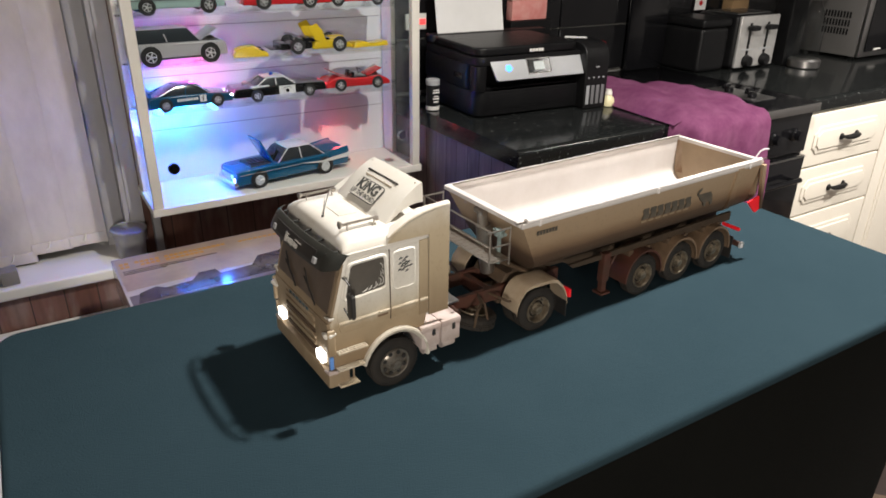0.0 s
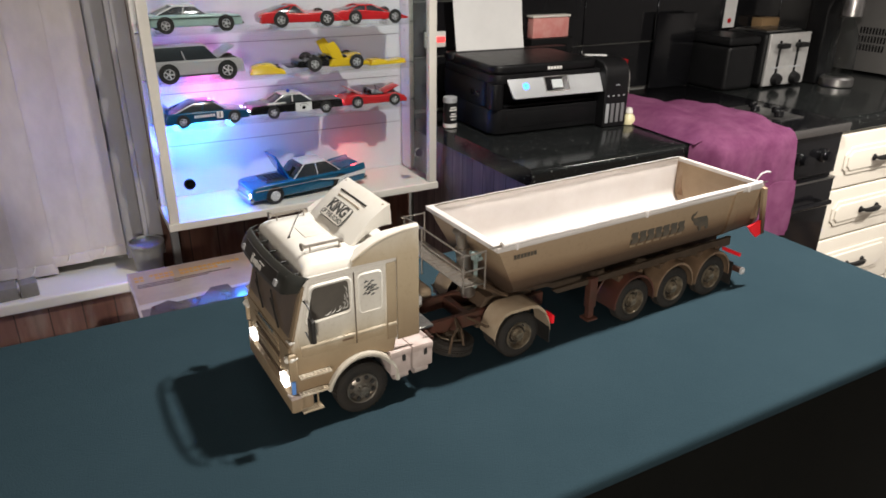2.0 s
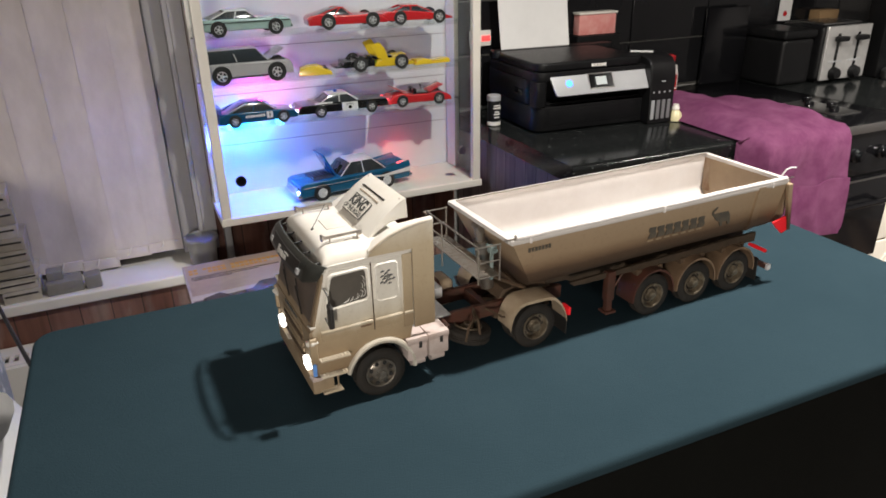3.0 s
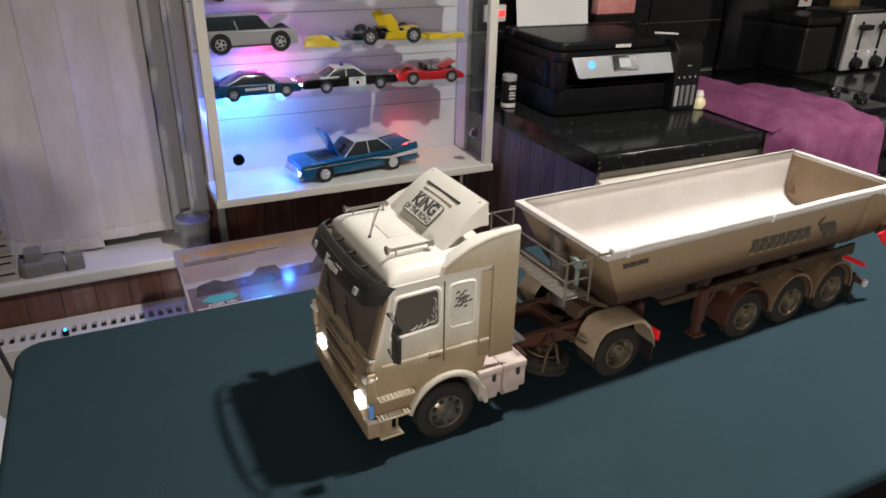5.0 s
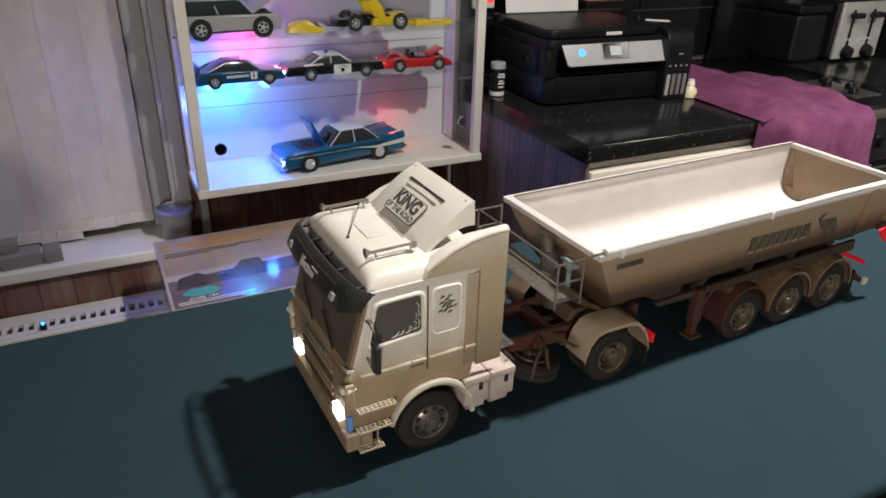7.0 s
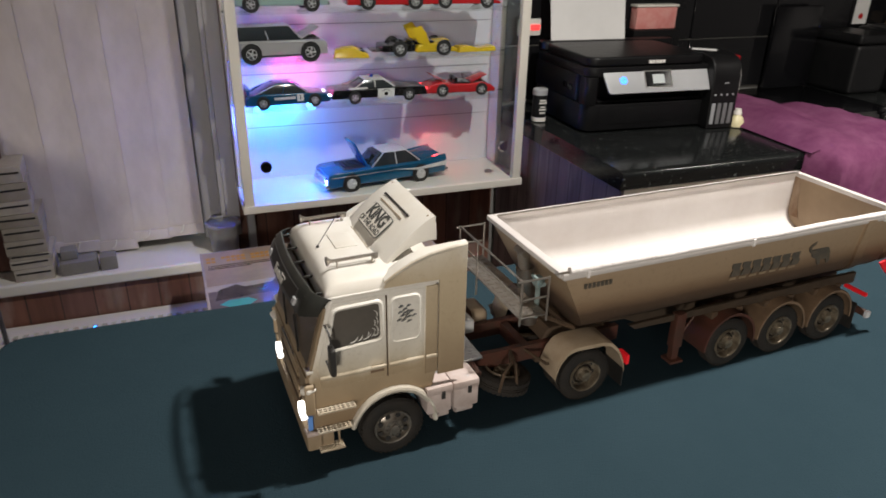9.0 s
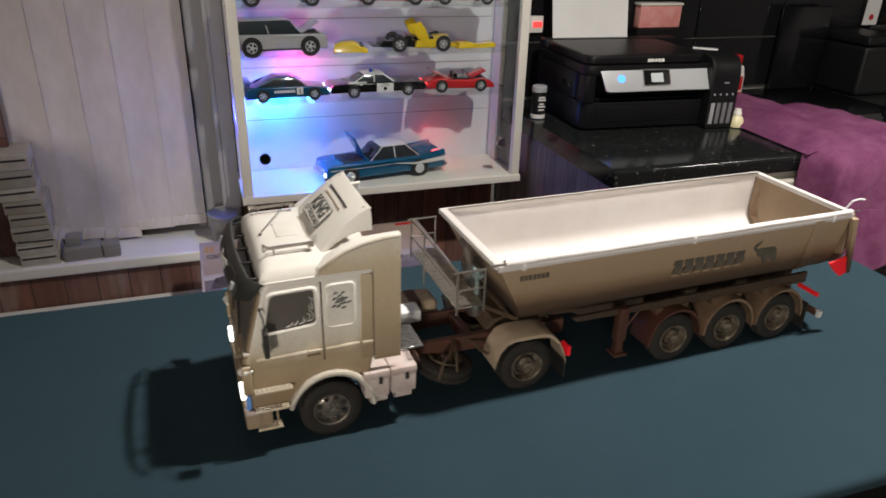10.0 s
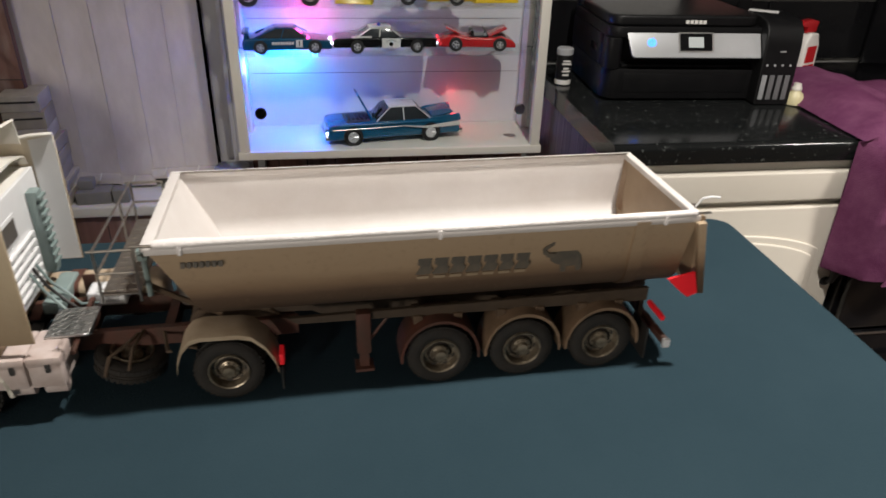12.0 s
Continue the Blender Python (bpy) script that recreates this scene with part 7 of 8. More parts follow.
part("output_tray", bm, BLACK_PLASTIC, printer)
bm = shape(); add_box(bm, 0.040, 0.294, 0.011, 0.0145, 0.018, 0.058, 0.003)
part("tray_front", bm, BLACK_PLASTIC, printer)
PANEL = Matrix.Translation((0.166, 0.014, 0.146)) @ Matrix.Rotation(radians(62), 4, "X") @ Matrix.Translation((0, -0.028, 0))
bm = shape(); add_prism(bm, [(-0.132, 0.030), (0.136, 0.030), (0.136, -0.030), (-0.116, -0.030), (-0.122, -0.026)], -0.006, 0.0, "z", 0.0015)
panel = part("control_panel", bm, GREY_PANEL, printer, "silver grey tilted control panel"); panel.matrix_basis = PANEL
for nm, x0, x1, y0, y1, h, mt in (("screen_bezel", -0.030, 0.040, -0.019, 0.021, 0.0008, BRUSHED), ("screen_border", -0.027, 0.037, -0.016, 0.018, 0.0014, GLOSS_BLACK), ("screen", -0.010, 0.020, -0.010, 0.011, 0.0019, glow("grey_lit_screen", (0.35, 0.37, 0.36), 0.5))):
    bm = shape(); add_box(bm, x0, x1, y0, y1, 0.0, h)
    part(nm, bm, mt, panel)
bm = shape(); add_lathe(bm, [(0.0052, 0.0), (0.0085, 0.0), (0.0085, 0.0012), (0.0052, 0.0012), (0.0052, 0.0)], (-0.083, 0.0, 0.0), "z", 24)
part("power_ring", bm, glow("blue_power_ring", (0.05, 0.22, 1.0), 3.0), panel, "lit blue power ring")
bm = shape(); add_box(bm, -0.0005, 0.0005, 0.0, 0.004, 0.0, 0.0012)
part("power_mark", bm, WHITE_PAINT, panel)
for k in range(5):
    bm = shape(); add_box(bm, 0.148 + 0.0085 * k, 0.1545 + 0.0085 * k, 0.0102, 0.0130, 0.1560, 0.1630)
    part("lettering_bar", bm, WHITE_PAINT, printer)
bm = shape(); add_prism(bm, [(-0.020, 0.002), (-0.020, 0.120), (-0.014, 0.150), (0.0, 0.166), (0.030, 0.172), (0.090, 0.172), (0.090, 0.002)], 0.303, PW + 0.004, "x", 0.004, 3)
tank_m = part("ink_tank_housing", bm, BLACK_PLASTIC, printer, "black protruding ink tank housing")
for k in range(4):
    bm = shape(); add_box(bm, 0.309 + 0.0158 * k, 0.319 + 0.0158 * k, -0.0216, -0.0195, 0.012, 0.062, 0.001)
    part("ink_window", bm, material("grey_ink_window", (0.16, 0.16, 0.165) if k else (0.34, 0.35, 0.36), 0.3), tank_m, "translucent ink level window")
    bm = shape(); add_lathe(bm, [(0.0024, 0.0), (0.0024, -0.0008), (0.0, -0.0008)], (0.314 + 0.0158 * k, -0.0201, 0.082), "y", 10)
    part("ink_dot", bm, GREY_PANEL, tank_m)
bm = shape(); add_box(bm, 0.334, 0.346, -0.0208, -0.0200, 0.108, 0.1105)
part("lettering_bar", bm, GREY_PANEL, tank_m)
bm = shape(); add_box(bm, -0.0012, 0.0008, 0.080, 0.125, 0.088, 0.102, 0.0005)
part("grip_recess", bm, GLOSS_BLACK, printer)
bm = shape()
rows = [[(0.028 + 0.205 * j / 6 - 0.012 * (i / 8), PD - 0.030 + 0.030 * (i / 8) - 0.012 * (i / 8) ** 2, 0.172 + 0.235 * i / 8) for j in range(7)] for i in range(9)]
add_sheet(bm, rows, 0.0008, (0, 1, 0))
o = single("paper_sheet", bm, material("white_paper", (0.80, 0.79, 0.77), 0.8, scale=5), "white paper sheet standing in the printer feed", "paper", PR)
bm = shape(); add_box(bm, -0.028, 0.028, -0.011, 0.011, -0.0006, 0.0006)
single("paper_slip", bm, bpy.data.materials["white_paper"], "small white paper slip lying on the printer", "paper", PR @ pose(0.330, 0.070, 0.1732, 0, 0, -35))

# small things on the worktop
PINK_TUB = material("pink_translucent_plastic", (0.62, 0.22, 0.20), 0.3, second=(0.72, 0.40, 0.36), scale=30, amount=0.7)
bm = shape(); add_box(bm, 1.075, 1.205, WALL_Y - 0.034, WALL_Y - 0.004, 1.108, 1.165, 0.004)
tub_p = thing("pink_tub", "pink translucent plastic tub on a wall ledge", "tub", pose(0, 0, 0))
part("tub", bm, PINK_TUB, tub_p)
bm = shape(); add_box(bm, 1.072, 1.208, WALL_Y - 0.036, WALL_Y - 0.002, 1.1655, 1.172, 0.002)
part("lid", bm, CREAM_BOARD, tub_p)
bm = shape(); add_box(bm, 1.065, 1.215, WALL_Y - 0.045, WALL_Y - 0.004, COUNTER_Z + 0.0005, 1.1075, 0.002)
single("black_box", bm, BLACK_PLASTIC, "black upright box behind the printer", "box")
can = thing("canister", "small black and white canister with pale lid", "canister", pose(0.715, 1.15, COUNTER_Z + 0.0005))
bm = shape(); add_lathe(bm, [(0.016, 0.0), (0.0175, 0.001), (0.0175, 0.066), (0.0165, 0.068)], n=24)
part("body", bm, BLACK_PLASTIC, can)
bm = shape(); add_lathe(bm, [(0.0182, 0.066), (0.0182, 0.078), (0.016, 0.080), (0.0, 0.080)], n=24)
part("lid", bm, GREY_PANEL, can)
bm = shape()
add_lathe(bm, [(0.0178, 0.002), (0.0179, 0.010), (0.0178, 0.012)], n=24)
for z, w in ((0.052, 0.016), (0.046, 0.020), (0.036, 0.012), (0.030, 0.018), (0.022, 0.014)):
    add_box(bm, -w / 2, w / 2, -0.0182, -0.0165, z, z + 0.0035)
part("label_bars", bm, WHITE_PAINT, can, "white printed label lines")
bottle = thing("nozzle_bottle", "small cream plastic bottle with pale nozzle", "bottle", pose(1.160, 0.966, COUNTER_Z + 0.0005))
bm = shape(); add_lathe(bm, [(0.0165, 0.0), (0.0185, 0.002), (0.0185, 0.012), (0.015, 0.022), (0.0095, 0.028), (0.0085, 0.031)], n=24)
part("body", bm, material("cream_plastic", (0.66, 0.60, 0.36), 0.4, scale=30), bottle)
bm = shape(); add_lathe(bm, [(0.010, 0.0305), (0.010, 0.036), (0.0075, 0.040), (0.0075, 0.044), (0.0, 0.045)], n=20)
part("nozzle", bm, CREAM_BOARD, bottle)
spray = thing("spray_bottle", "white and red trigger spray bottle", "spray bottle", pose(1.262, 1.12, COUNTER_Z + 0.0005, 0, 0, 25) @ Matrix.Diagonal((0.85, 0.85, 0.85, 1)))
bm = shape(); add_prism(bm, [(-0.030, 0.0), (0.030, 0.0), (0.036, 0.05), (0.034, 0.105), (0.020, 0.135), (-0.012, 0.138), (-0.030, 0.110), (-0.026, 0.06)], -0.018, 0.018, "y", 0.006, 3)
part("bottle", bm, WHITE_PAINT, spray)
bm = shape(); add_prism(bm, [(-0.020, 0.1385), (0.016, 0.1385), (0.020, 0.165), (-0.010, 0.172), (-0.048, 0.168), (-0.050, 0.156), (-0.024, 0.152)], -0.010, 0.010, "y", 0.003, 2)
part("trigger_head", bm, RED_PAINT, spray)
for z0, z1, x0, x1, mt in ((0.062, 0.104, -0.018, 0.022, RED_PAINT), (0.030, 0.056, -0.020, 0.026, RED_PAINT), (0.036, 0.044, -0.012, 0.012, GREY_WALL)):
    bm = shape(); add_box(bm, x0, x1, -0.0195 - (0.0006 if mt is GREY_WALL else 0), -0.0175, z0, z1)
    part("label", bm, mt, spray)
sock = thing("wall_switch", "white wall switch with red lit neon", "switch", pose(0.765, WALL_Y, 1.118))
bm = shape(); add_box(bm, -0.030, 0.034, -0.012, -0.001, -0.020, 0.022, 0.003)
part("plate", bm, WHITE_PAINT, sock)
bm = shape(); add_box(bm, 0.004, 0.030, -0.0150, -0.0118, -0.006, 0.008, 0.001)
part("neon", bm, glow("red_neon", (1.0, 0.05, 0.05), 1.2), sock)

# toaster, soda maker, microwave
toaster = thing("toaster", "four slot toaster with chrome front and black sides", "toaster", pose(0, 0, 0))
TX, TXR, TYF = 1.900, 2.115, 1.140
bm = shape(); add_box(bm, TX, TXR, TYF + 0.010, TYF + 0.180, COUNTER_Z + 0.0055, 1.100, 0.018, 4)
part("body", bm, BLACK_PLASTIC, toaster)
bm = shape(); add_box(bm, TX + 0.008, TXR - 0.004, TYF, TYF + 0.012, COUNTER_Z + 0.008, 1.098, 0.005, 3)
tf = part("chrome_front", bm, SATIN, toaster, "polished chrome front")
bm = shape(); add_box(bm, TX + 0.02, TXR - 0.02, TYF + 0.03, TYF + 0.16, 1.0995, 1.104, 0.002)
part("top_plate", bm, BRUSHED, toaster)
for k in range(4):
    bm = shape(); add_box(bm, TX + 0.035, TXR - 0.035, TYF + 0.042 + 0.029 * k, TYF + 0.056 + 0.029 * k, 1.1035, 1.1046)
    part("slot", bm, GLOSS_BLACK, toaster)
for x in (TX + 0.060, TX + 0.152):
    bm = shape(); add_box(bm, x - 0.006, x + 0.006, TYF - 0.001, TYF + 0.002, 0.965, 1.075)
    part("lever_slot", bm, GLOSS_BLACK, tf)
    bm = shape(); add_box(bm, x - 0.021, x + 0.021, TYF - 0.026, TYF - 0.002, 1.052, 1.068, 0.005, 3)
    part("lever", bm, BLACK_PLASTIC, tf)
    bm = shape(); add_lathe(bm, [(0.021, 0.0), (0.021, -0.006), (0.016, -0.020), (0.0, -0.021)], (x, TYF - 0.0005, 0.950), "y", 20)
    part("dial", bm, BLACK_PLASTIC, tf)
    bm = shape(); add_box(bm, x - 0.03, x + 0.03, TYF - 0.0016, TYF, 0.985, 0.990)
    part("mark", bm, GREY_PANEL, tf)
for x in (TX + 0.03, TXR - 0.03):
    for y in (TYF + 0.03, TYF + 0.15):
        bm = shape(); add_lathe(bm, [(0.010, 0.0), (0.010, 0.0055)], (x, y, COUNTER_Z + 0.0003), "z", 10)
        part("foot", bm, BLACK_PLASTIC, toaster)

# Made-up black box that fills the dark area left of the toaster
filler_box = thing("dark_filler_box", "black box filling the dark area left of the toaster", "storage bin", pose(0, 0, 0))
bm = shape(); add_box(bm, 1.752, 1.888, 1.167, WALL_Y - 0.008, COUNTER_Z + 0.0005, 1.064, 0.016, 4)
part("filler_body", bm, BLACK_PLASTIC, filler_box)
bm = shape(); add_box(bm, 1.748, 1.892, 1.163, WALL_Y - 0.004, 1.0645, 1.092, 0.010, 4)
part("lid", bm, BLACK_PLASTIC, filler_box)
soda = thing("soda_maker", "black soda maker with chrome base and clear bottle", "soda maker", pose(2.20, 1.075, COUNTER_Z + 0.0005))
bm = shape(); add_lathe(bm, [(0.050, 0.0), (0.054, 0.004), (0.054, 0.026), (0.048, 0.032), (0.0, 0.033)], n=28)
part("drip_base", bm, BRUSHED, soda, "chrome round base")
bm = shape(); add_prism(bm, [(0.050, 0.0), (0.120, 0.0), (0.125, 0.30), (0.100, 0.38), (-0.02, 0.40), (-0.03, 0.34), (0.030, 0.31), (0.052, 0.25)], -0.045, 0.045, "x", 0.008, 3)
part("column", bm, BLACK_PLASTIC, soda)
bm = shape(); add_lathe(bm, [(0.040, 0.036), (0.044, 0.042), (0.044, 0.150), (0.030, 0.190), (0.016, 0.215), (0.016, 0.225)], n=28)
part("bottle", bm, thin_glass("clear_bottle", (0.82, 0.84, 0.84), 0.1), soda)
bm = shape(); add_lathe(bm, [(0.030, 0.226), (0.034, 0.230), (0.034, 0.275), (0.028, 0.300), (0.0, 0.301)], n=28)
part("nozzle_collar", bm, BRUSHED, soda, "chrome nozzle collar")

micro = thing("microwave", "silver grey microwave oven with black glass door", "microwave", pose(2.51, 1.060, COUNTER_Z + 0.0005))
bm = shape(); add_box(bm, 0.0, 0.50, 0.012, 0.26, 0.010, 0.290, 0.004)
mb = part("casing", bm, material("grey_metal_casing", (0.26, 0.25, 0.24), 0.38, metal=0.5, second=(0.22, 0.21, 0.2), scale=10), micro)
bm = shape(); add_box(bm, 0.0, 0.50, 0.0, 0.0115, 0.010, 0.290, 0.003)
mf = part("front_frame", bm, BRUSHED, micro)
bm = shape(); add_box(bm, 0.030, 0.36, -0.005, 0.0, 0.030, 0.265, 0.002)
part("door_glass", bm, GLOSS_BLACK, mf)
bm = shape(); add_box(bm, 0.085, 0.135, -0.006, -0.0048, 0.034, 0.040)
part("lettering_bar", bm, WHITE_PAINT, mf)
bm = shape(); add_tube(bm, [(0.345, -0.004, 0.06), (0.355, -0.035, 0.09), (0.355, -0.040, 0.15), (0.355, -0.035, 0.21), (0.345, -0.004, 0.24)], 0.008, 10)
part("door_handle", bm, CHROME, mf)
for i in range(4):
    for j in range(9):
        bm = shape(); add_box(bm, -0.0008, 0.0002, 0.060 + 0.012 * j, 0.067 + 0.012 * j, 0.085 + 0.030 * i, 0.108 + 0.030 * i)
        if i < 3:
            part("vent_slot", bm, BLACK_PLASTIC, mb)
        else:
            bm.free()
for x in (0.03, 0.47):
    for y in (0.04, 0.23):
        bm = shape(); add_lathe(bm, [(0.012, 0.0), (0.012, 0.010)], (x, y, 0.0), "z", 10)
        part("foot", bm, BLACK_PLASTIC, micro)
card = thing("wall_card", "white card with a red heart-like mark on the tiles", "card", pose(1.925, WALL_Y - 0.0015, 1.145))
bm = shape(); add_box(bm, -0.028, 0.028, -0.0035, -0.0012, -0.045, 0.06)
part("card", bm, bpy.data.materials["white_paper"], card)
bm = shape(); add_lathe(bm, [(0.0, -0.0008), (0.009, -0.0008), (0.009, 0.0), (0.0, 0.0)], (0.0, -0.0037, -0.022), "y", 16)
part("mark", bm, RED_PAINT, card)
bm = shape(); add_box(bm, 2.04, 2.13, WALL_Y - 0.05, WALL_Y - 0.006, COUNTER_Z + 0.0005, 1.13, 0.002)
bb = single("brown_carton", bm, material("brown_carton_board", (0.24, 0.15, 0.07), 0.7, scale=20), "brown cardboard carton behind the toaster", "carton")

# wall tiles: each stands proud of the grout
TILE_W, TILE_H = 0.300, 0.146
def tile_mesh(w, h):
    bm = shape(); add_box(bm, 0.0022, w - 0.0022, 0.0, 0.0105, 0.0022, h - 0.0022, 0.0015, 1)
    return finish("tile", bm, BLACK_TILE)
T1 = tile_mesh(TILE_W, TILE_H)
row_z = 0.925
for r in range(9):
    for c in range(9):
        o = new("tile", T1)
        o.parent = wall_tiled
        o.location = (0.690 + 0.075 + (c - 0.25) * TILE_W, WALL_Y + 0.0015, row_z + r * TILE_H)

# ---- on the sill ----
CARTON = material("grey_board_boxes", (0.52, 0.48, 0.42), 0.75, second=(0.38, 0.34, 0.29), scale=30, amount=0.7)
CARTON_DARK = material("dark_board_boxes", (0.32, 0.285, 0.235), 0.75, second=(0.42, 0.38, 0.32), scale=30, amount=0.6)
z = SILL_Z + 0.0005
for k, (h, w, dx, turn, mt) in enumerate(((0.030, 0.078, 0.0, 3, 0), (0.022, 0.080, -0.004, 5, 0), (0.012, 0.082, 0.002, 2, 0), (0.034, 0.080, -0.006, 6, 1), (0.030, 0.078, -0.004, 4, 1), (0.030, 0.080, -0.006, 2, 1),
                                            (0.030, 0.078, -0.016, 6, 0), (0.040, 0.086, -0.020, 8, 1), (0.036, 0.084, -0.022, 5, 0))):
    bx = thing("small_box", "small grey card parts box in a leaning stack on the sill", "box", pose(-0.462 + dx, 1.305, z, 0, 0, turn), "stack of boxes")
    bm = shape(); add_box(bm, -w / 2, w / 2, -0.048, 0.048, 0.0, h - 0.0006, 0.002)
    part("carton", bm, (CARTON, CARTON_DARK)[mt], bx)
    bm = shape(); add_box(bm, -w / 2 + 0.004, w / 2 - 0.006, -0.0488, -0.0475, h * 0.55, h * 0.55 + 0.004)
    part("slot", bm, MODEL_DARK, bx)
    z += h
GREY_BLOCK = material("grey_foam_block", (0.25, 0.24, 0.235), 0.85, second=(0.20, 0.19, 0.185), scale=40, bump=0.3, bump_scale=400)
for x, y, w, d_, h, dz in ((-0.372, 1.285, 0.078, 0.05, 0.030, 0.0), (-0.390, 1.295, 0.034, 0.035, 0.022, 0.0305), (-0.310, 1.280, 0.036, 0.036, 0.034, 0.0)):
    bm = shape(); add_box(bm, -w / 2, w / 2, -d_ / 2, d_ / 2, 0.0, h, 0.003)
    single("grey_block", bm, GREY_BLOCK, "small grey foam block lying on the sill", "block", pose(x, y, SILL_Z + 0.0005 + dz, 0, 0, 5), "blocks on the sill")
pot = thing("plant_pot", "empty grey plastic plant pot on the sill", "pot", pose(-0.048, 1.299, SILL_Z + 0.0005))
bm = shape(); add_lathe(bm, [(0.030, 0.0), (0.032, 0.002), (0.037, 0.064), (0.0405, 0.066), (0.0410, 0.074), (0.0375, 0.075), (0.0360, 0.066), (0.030, 0.006), (0.0, 0.005)], n=32)
part("pot", bm, GREY_POT, pot)
bm = shape(); add_lathe(bm, [(0.0405, 0.069), (0.0425, 0.0705), (0.0405, 0.072)], n=32)
part("rim_ring", bm, GREY_POT, pot)
# a dark trunking and clutter under the cabinet's corner
bm = shape(); add_box(bm, 0.012, 0.030, WALL_Y - 0.03, WALL_Y - 0.003, 0.54, 0.7595, 0.003)
single("cable_trunking", bm, GREY_POT, "grey cable trunking below the display cabinet", "cable trunking")

# ---- kit box on a low side table behind the display table ----
stand = thing("side_table", "plain dark side table under the kit box", "table", pose(0.15, 0.985, 0))
bm = shape(); add_box(bm, -0.22, 0.22, -0.13, 0.13, 0.575, 0.595, 0.003)
part("tabletop", bm, FLOOR_WOOD, stand)
for x in (-0.19, 0.19):
    for y in (-0.10, 0.10):
        bm = shape(); add_box(bm, x - 0.015, x + 0.015, y - 0.015, y + 0.015, 0.0, 0.5745, 0.002)
        part("leg", bm, BLACK_IRON, stand)
BX, BY, BH = 0.515, 0.303, 0.085
kit = thing("kit_box", "large glossy printed model kit box lying flat", "box", pose(-0.106, 0.838, 0.5955, 0, 0, 0.6))
GLOSS_CARD = material("glossy_lilac_print", (0.34, 0.28, 0.30), 0.10, second=(0.48, 0.41, 0.41), scale=6, amount=0.9, specular=0.7, stretch=(1, 2, 1))
bm = shape(); add_box(bm, 0.0, BX, 0.0, BY, 0.0, BH - 0.002, 0.001)
part("tray", bm, WHITE_PAINT, kit)
bm = shape(); add_box(bm, -0.0012, BX + 0.0012, -0.0012, BY + 0.0012, 0.006, BH, 0.0012)
lid = part("lid", bm, GLOSS_CARD, kit, "glossy lilac printed lid")
def print_patch(name, pts, mat, lift=0.0003):
    b = shape(); add_prism(b, pts, BH, BH + lift, "z")
    return part(name, b, mat, lid)
ORANGE_INK = material("orange_print", (0.50, 0.24, 0.07), 0.12, second=(0.62, 0.36, 0.14), scale=60, specular=0.7)
DARK_INK = material("dusky_print", (0.045, 0.034, 0.042), 0.12, second=(0.10, 0.075, 0.085), scale=25, amount=0.8, specular=0.7)
MID_INK = material("plum_grey_print", (0.13, 0.10, 0.13), 0.12, second=(0.20, 0.16, 0.18), scale=14, amount=0.9, specular=0.7)
CYAN_INK = material("cyan_print", (0.08, 0.42, 0.46), 0.15, specular=0.7)
WHITE_INK = material("white_print", (0.74, 0.72, 0.70), 0.15, specular=0.7)
SAND_INK = material("sandy_print", (0.42, 0.32, 0.26), 0.12, second=(0.30, 0.22, 0.20), scale=10, amount=0.8, specular=0.7)
print_patch("sky_print", [(0.004, 0.135), (BX - 0.004, 0.150), (BX - 0.004, BY - 0.004), (0.004, BY - 0.004)], SAND_INK)
print_patch("road_print", [(0.004, 0.004), (BX - 0.004, 0.004), (BX - 0.004, 0.120), (0.004, 0.110)], MID_INK)
print_patch("lorry_print", [(0.015, 0.070), (0.025, 0.115), (0.060, 0.130), (0.075, 0.115), (0.130, 0.120), (0.150, 0.150), (0.185, 0.150), (0.190, 0.125), (0.260, 0.130), (0.285, 0.170), (0.420, 0.180), (0.425, 0.110), (0.300, 0.080), (0.120, 0.078)], DARK_INK, 0.0006)
for k in range(22):
    x0 = 0.010 + k * 0.0105
    for y0, h in ((0.262, 0.012), (0.246, 0.011)):
        if random.random() < 0.9 and (k < 17 or y0 > 0.25):
            print_patch("letter_bar", [(x0, y0), (x0 + 0.0085, y0), (x0 + 0.0085, y0 + h), (x0, y0 + h)], ORANGE_INK, 0.0006)
for k in range(9):
    x0 = 0.270 + k * 0.012
    print_patch("letter_bar", [(x0, 0.262), (x0 + 0.009, 0.262), (x0 + 0.009, 0.270), (x0, 0.270)], ORANGE_INK, 0.0006)
for y0, x1 in ((0.228, 0.21), (0.220, 0.16), (0.213, 0.10)):
    print_patch("text_line", [(0.012, y0), (x1, y0), (x1, y0 + 0.003), (0.012, y0 + 0.003)], DARK_INK, 0.0006)
print_patch("badge", [(0.022, 0.052), (0.040, 0.066), (0.078, 0.066), (0.092, 0.052), (0.078, 0.038), (0.040, 0.038)], CYAN_INK, 0.0006)
writing("age_mark", "AGES 14+", 0.0125, WHITE_INK, lid, Matrix.Translation((0.058, 0.029, BH + 0.0008)), bold=0.02)
for y0, x1 in ((0.019, 0.15), (0.012, 0.13)):
    print_patch("text_line", [(0.012, y0), (x1, y0), (x1, y0 + 0.0028), (0.012, y0 + 0.0028)], WHITE_INK, 0.0006)
print_patch("red_mark", [(BX - 0.06, BY - 0.02), (BX - 0.015, BY - 0.02), (BX - 0.015, BY - 0.008), (BX - 0.06, BY - 0.008)], RED_PAINT, 0.0006)

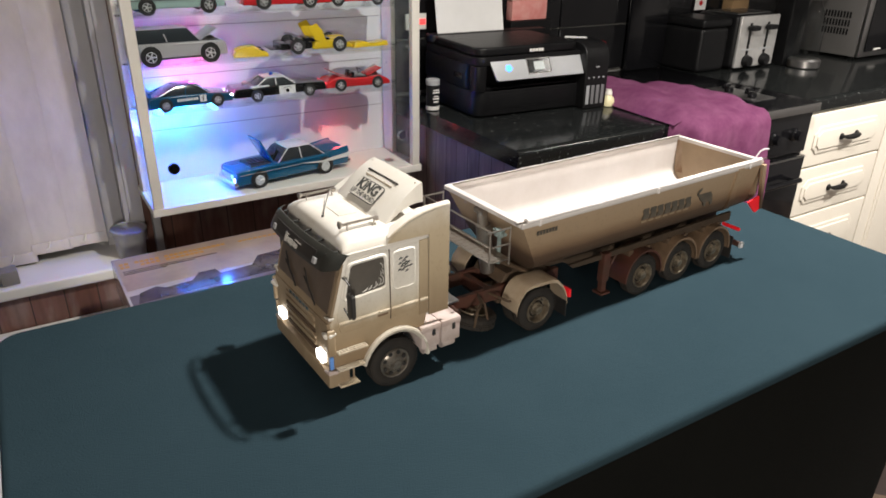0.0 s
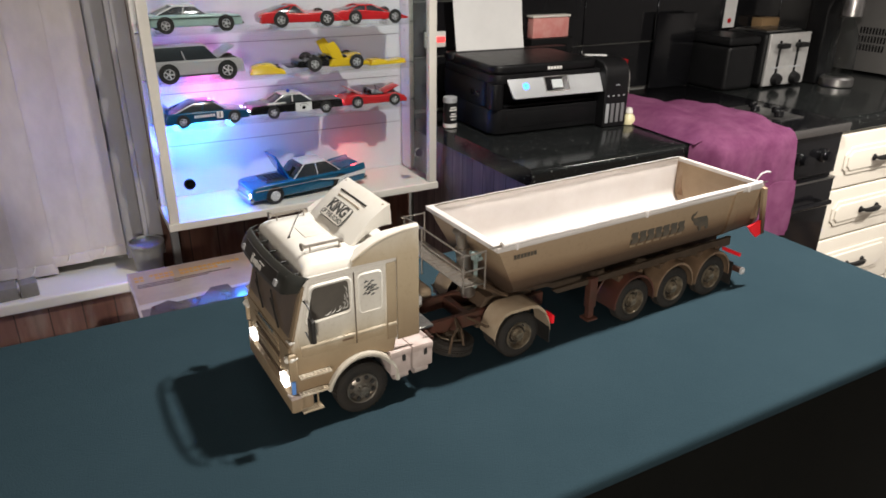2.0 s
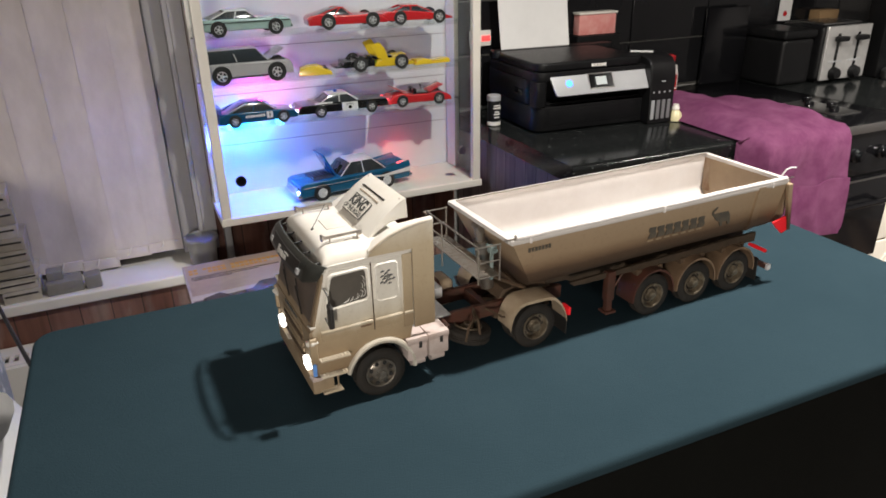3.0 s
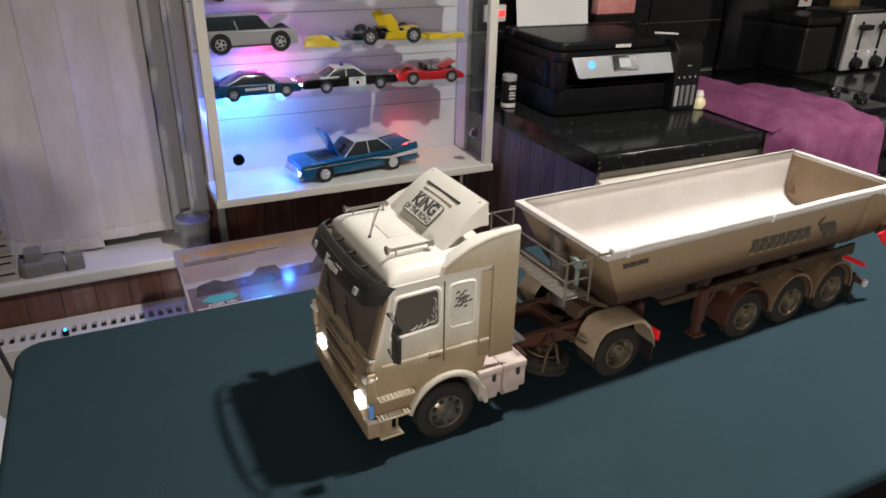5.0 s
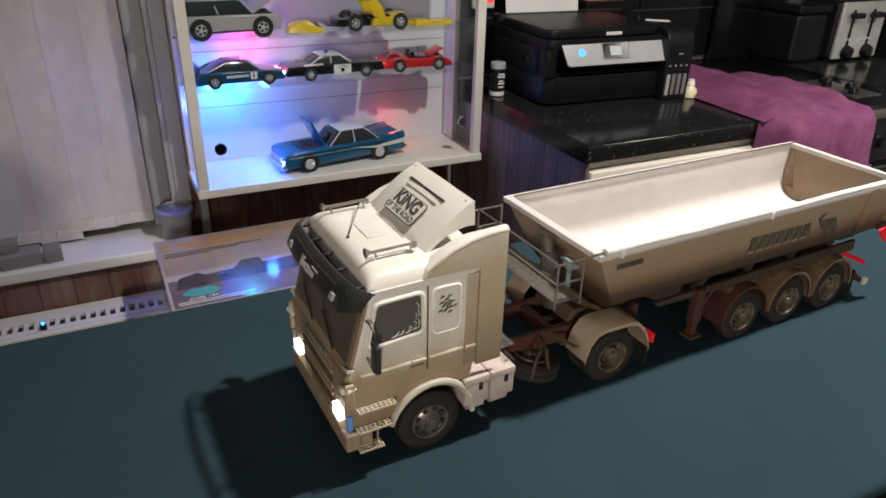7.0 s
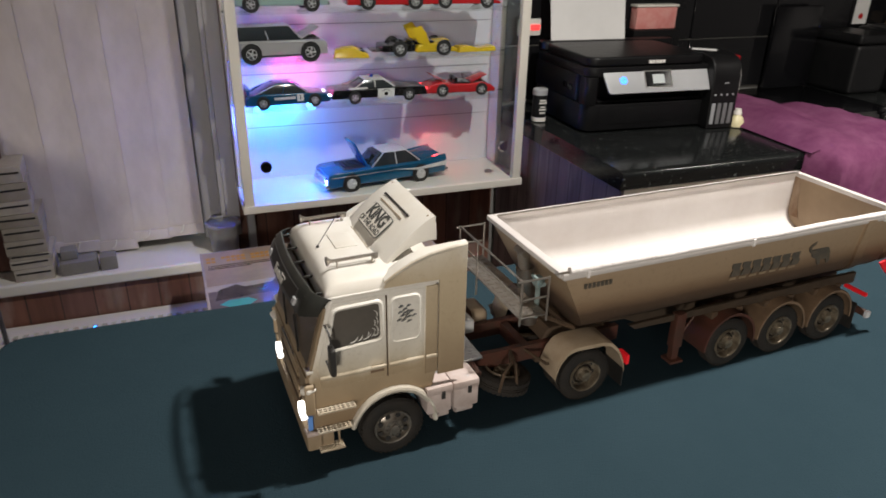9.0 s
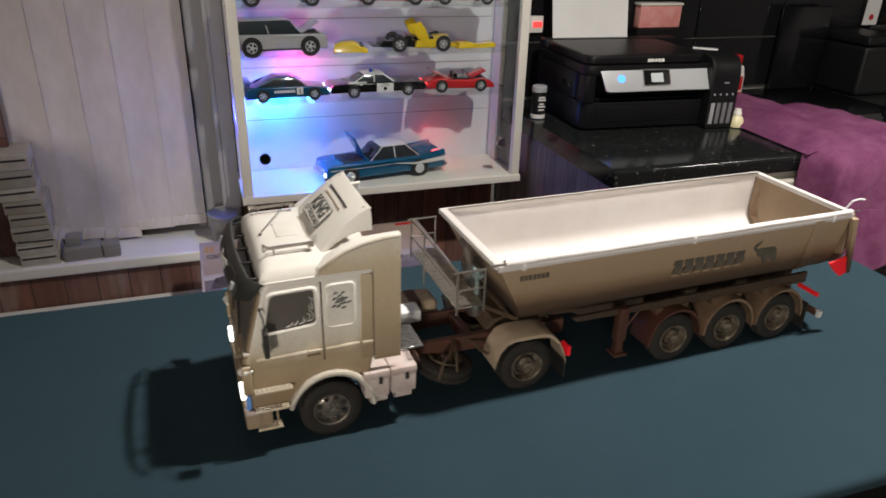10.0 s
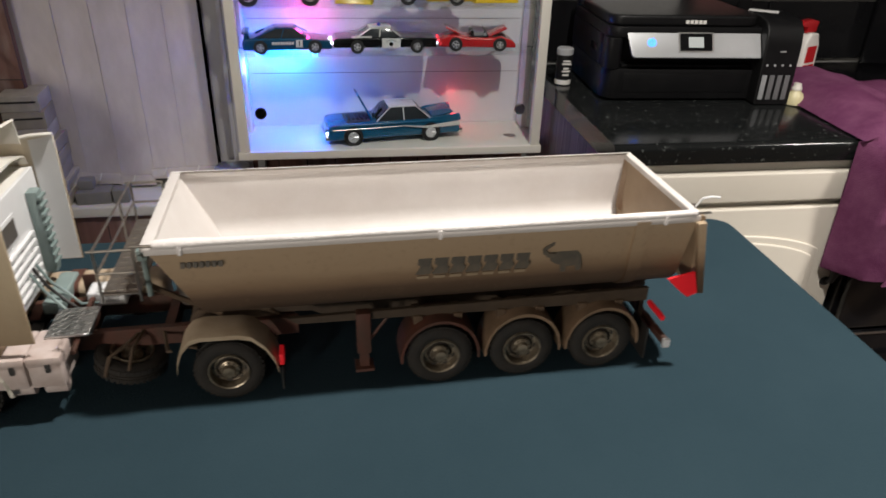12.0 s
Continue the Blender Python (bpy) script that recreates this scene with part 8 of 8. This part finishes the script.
# a blue indicator lamp on a small plug, on the radiator
bm = shape(); add_box(bm, -0.006, 0.006, -0.005, 0.005, 0.0, 0.012, 0.002)
plug = single("led_plug", bm, BLACK_PLASTIC, "tiny black plug with blue indicator", "plug", pose(-0.350, 1.1725, 0.5072))
bm = shape(); add_lathe(bm, [(0.003, 0.0), (0.003, 0.004), (0.0, 0.006)], (0, 0, 0.0122), "z", 10)
part("indicator", bm, glow("blue_indicator", (0.02, 0.2, 1.0), 8.0), plug)

# ---- chair and cord beside the table ----
FLORAL = material("grey_floral_fabric", (0.24, 0.26, 0.30), 0.9, second=(0.62, 0.62, 0.63), scale=24, amount=0.9, contrast=(0.50, 0.60), bump=0.3, bump_scale=700, specular=0.15)
chair = thing("upholstered_chair", "dining chair upholstered in grey floral fabric", "chair", pose(-0.575, 0.62, 0))
bm = shape(); add_prism(bm, [(-0.24, 0.44), (-0.245, 0.80), (-0.215, 0.92), (-0.13, 0.972), (0.0, 0.985), (0.10, 0.962), (0.150, 0.905), (0.165, 0.80), (0.16, 0.44)], 0.0, 0.10, "y", 0.022, 4)
part("backrest", bm, FLORAL, chair)
bm = shape(); add_box(bm, -0.24, 0.16, -0.42, -0.001, 0.40, 0.50, 0.03, 4)
part("seat", bm, FLORAL, chair)
for x in (-0.21, 0.13):
    for y in (-0.38, 0.05):
        bm = shape(); add_box(bm, x - 0.018, x + 0.018, y - 0.018, y + 0.018, 0.0, 0.42, 0.003)
        part("leg", bm, FLOOR_WOOD, chair)
BAG = material("white_thin_plastic", (0.72, 0.72, 0.72), 0.4, second=(0.58, 0.60, 0.62), scale=8, amount=0.6, bump=0.4, bump_scale=40)
bag = thing("plastic_bag", "crumpled white plastic bag with blue print on the chair", "bag", pose(-0.455, 0.46, 0.5005))
bm = shape()
rows = []
for i in range(15):
    f = i / 14
    rr = (0.115 + 0.05 * math.sin(f * 2.6)) * (1 - 0.35 * f)
    rows.append([((rr * (1 + 0.22 * noise.noise(Vector((math.cos(a) * 1.6, math.sin(a) * 1.6, f * 3))))) * math.cos(a), (rr * 1.25 * (1 + 0.22 * noise.noise(Vector((math.cos(a) * 1.6, math.sin(a) * 1.6, f * 3 + 5))))) * math.sin(a), 0.30 * f) for a in [2 * math.pi * k / 28 for k in range(29)]])
add_sheet(bm, rows, 0.001, (0, 0, -1))
for v in bm.verts:
    v.co.z = max(v.co.z, 0.0)
part("bag", bm, BAG, bag)
bm = shape(); add_prism(bm, [(0.0, 0.0), (0.03, 0.01), (0.035, 0.05), (0.01, 0.06)], -0.001, 0.001, "y")
o = part("blue_print", bm, material("bright_blue_print", (0.02, 0.30, 0.62), 0.4), bag); o.matrix_basis = pose(0.10, -0.125, 0.20, -20, 0, 40)
bm = shape()
pts = []
for k in range(17):
    f = k / 16
    p = Vector((-0.565, 1.322, 1.02)).lerp(Vector((-0.285, 0.30, 0.90)), f)
    p.z -= 0.10 * math.sin(math.pi * f) * (1 - 0.3 * f)
    pts.append(p)
add_tube(bm, pts, 0.0028, 8)
single("power_cord", bm, BLACK_PLASTIC, "black power cord hanging from the wall to the table", "cord")
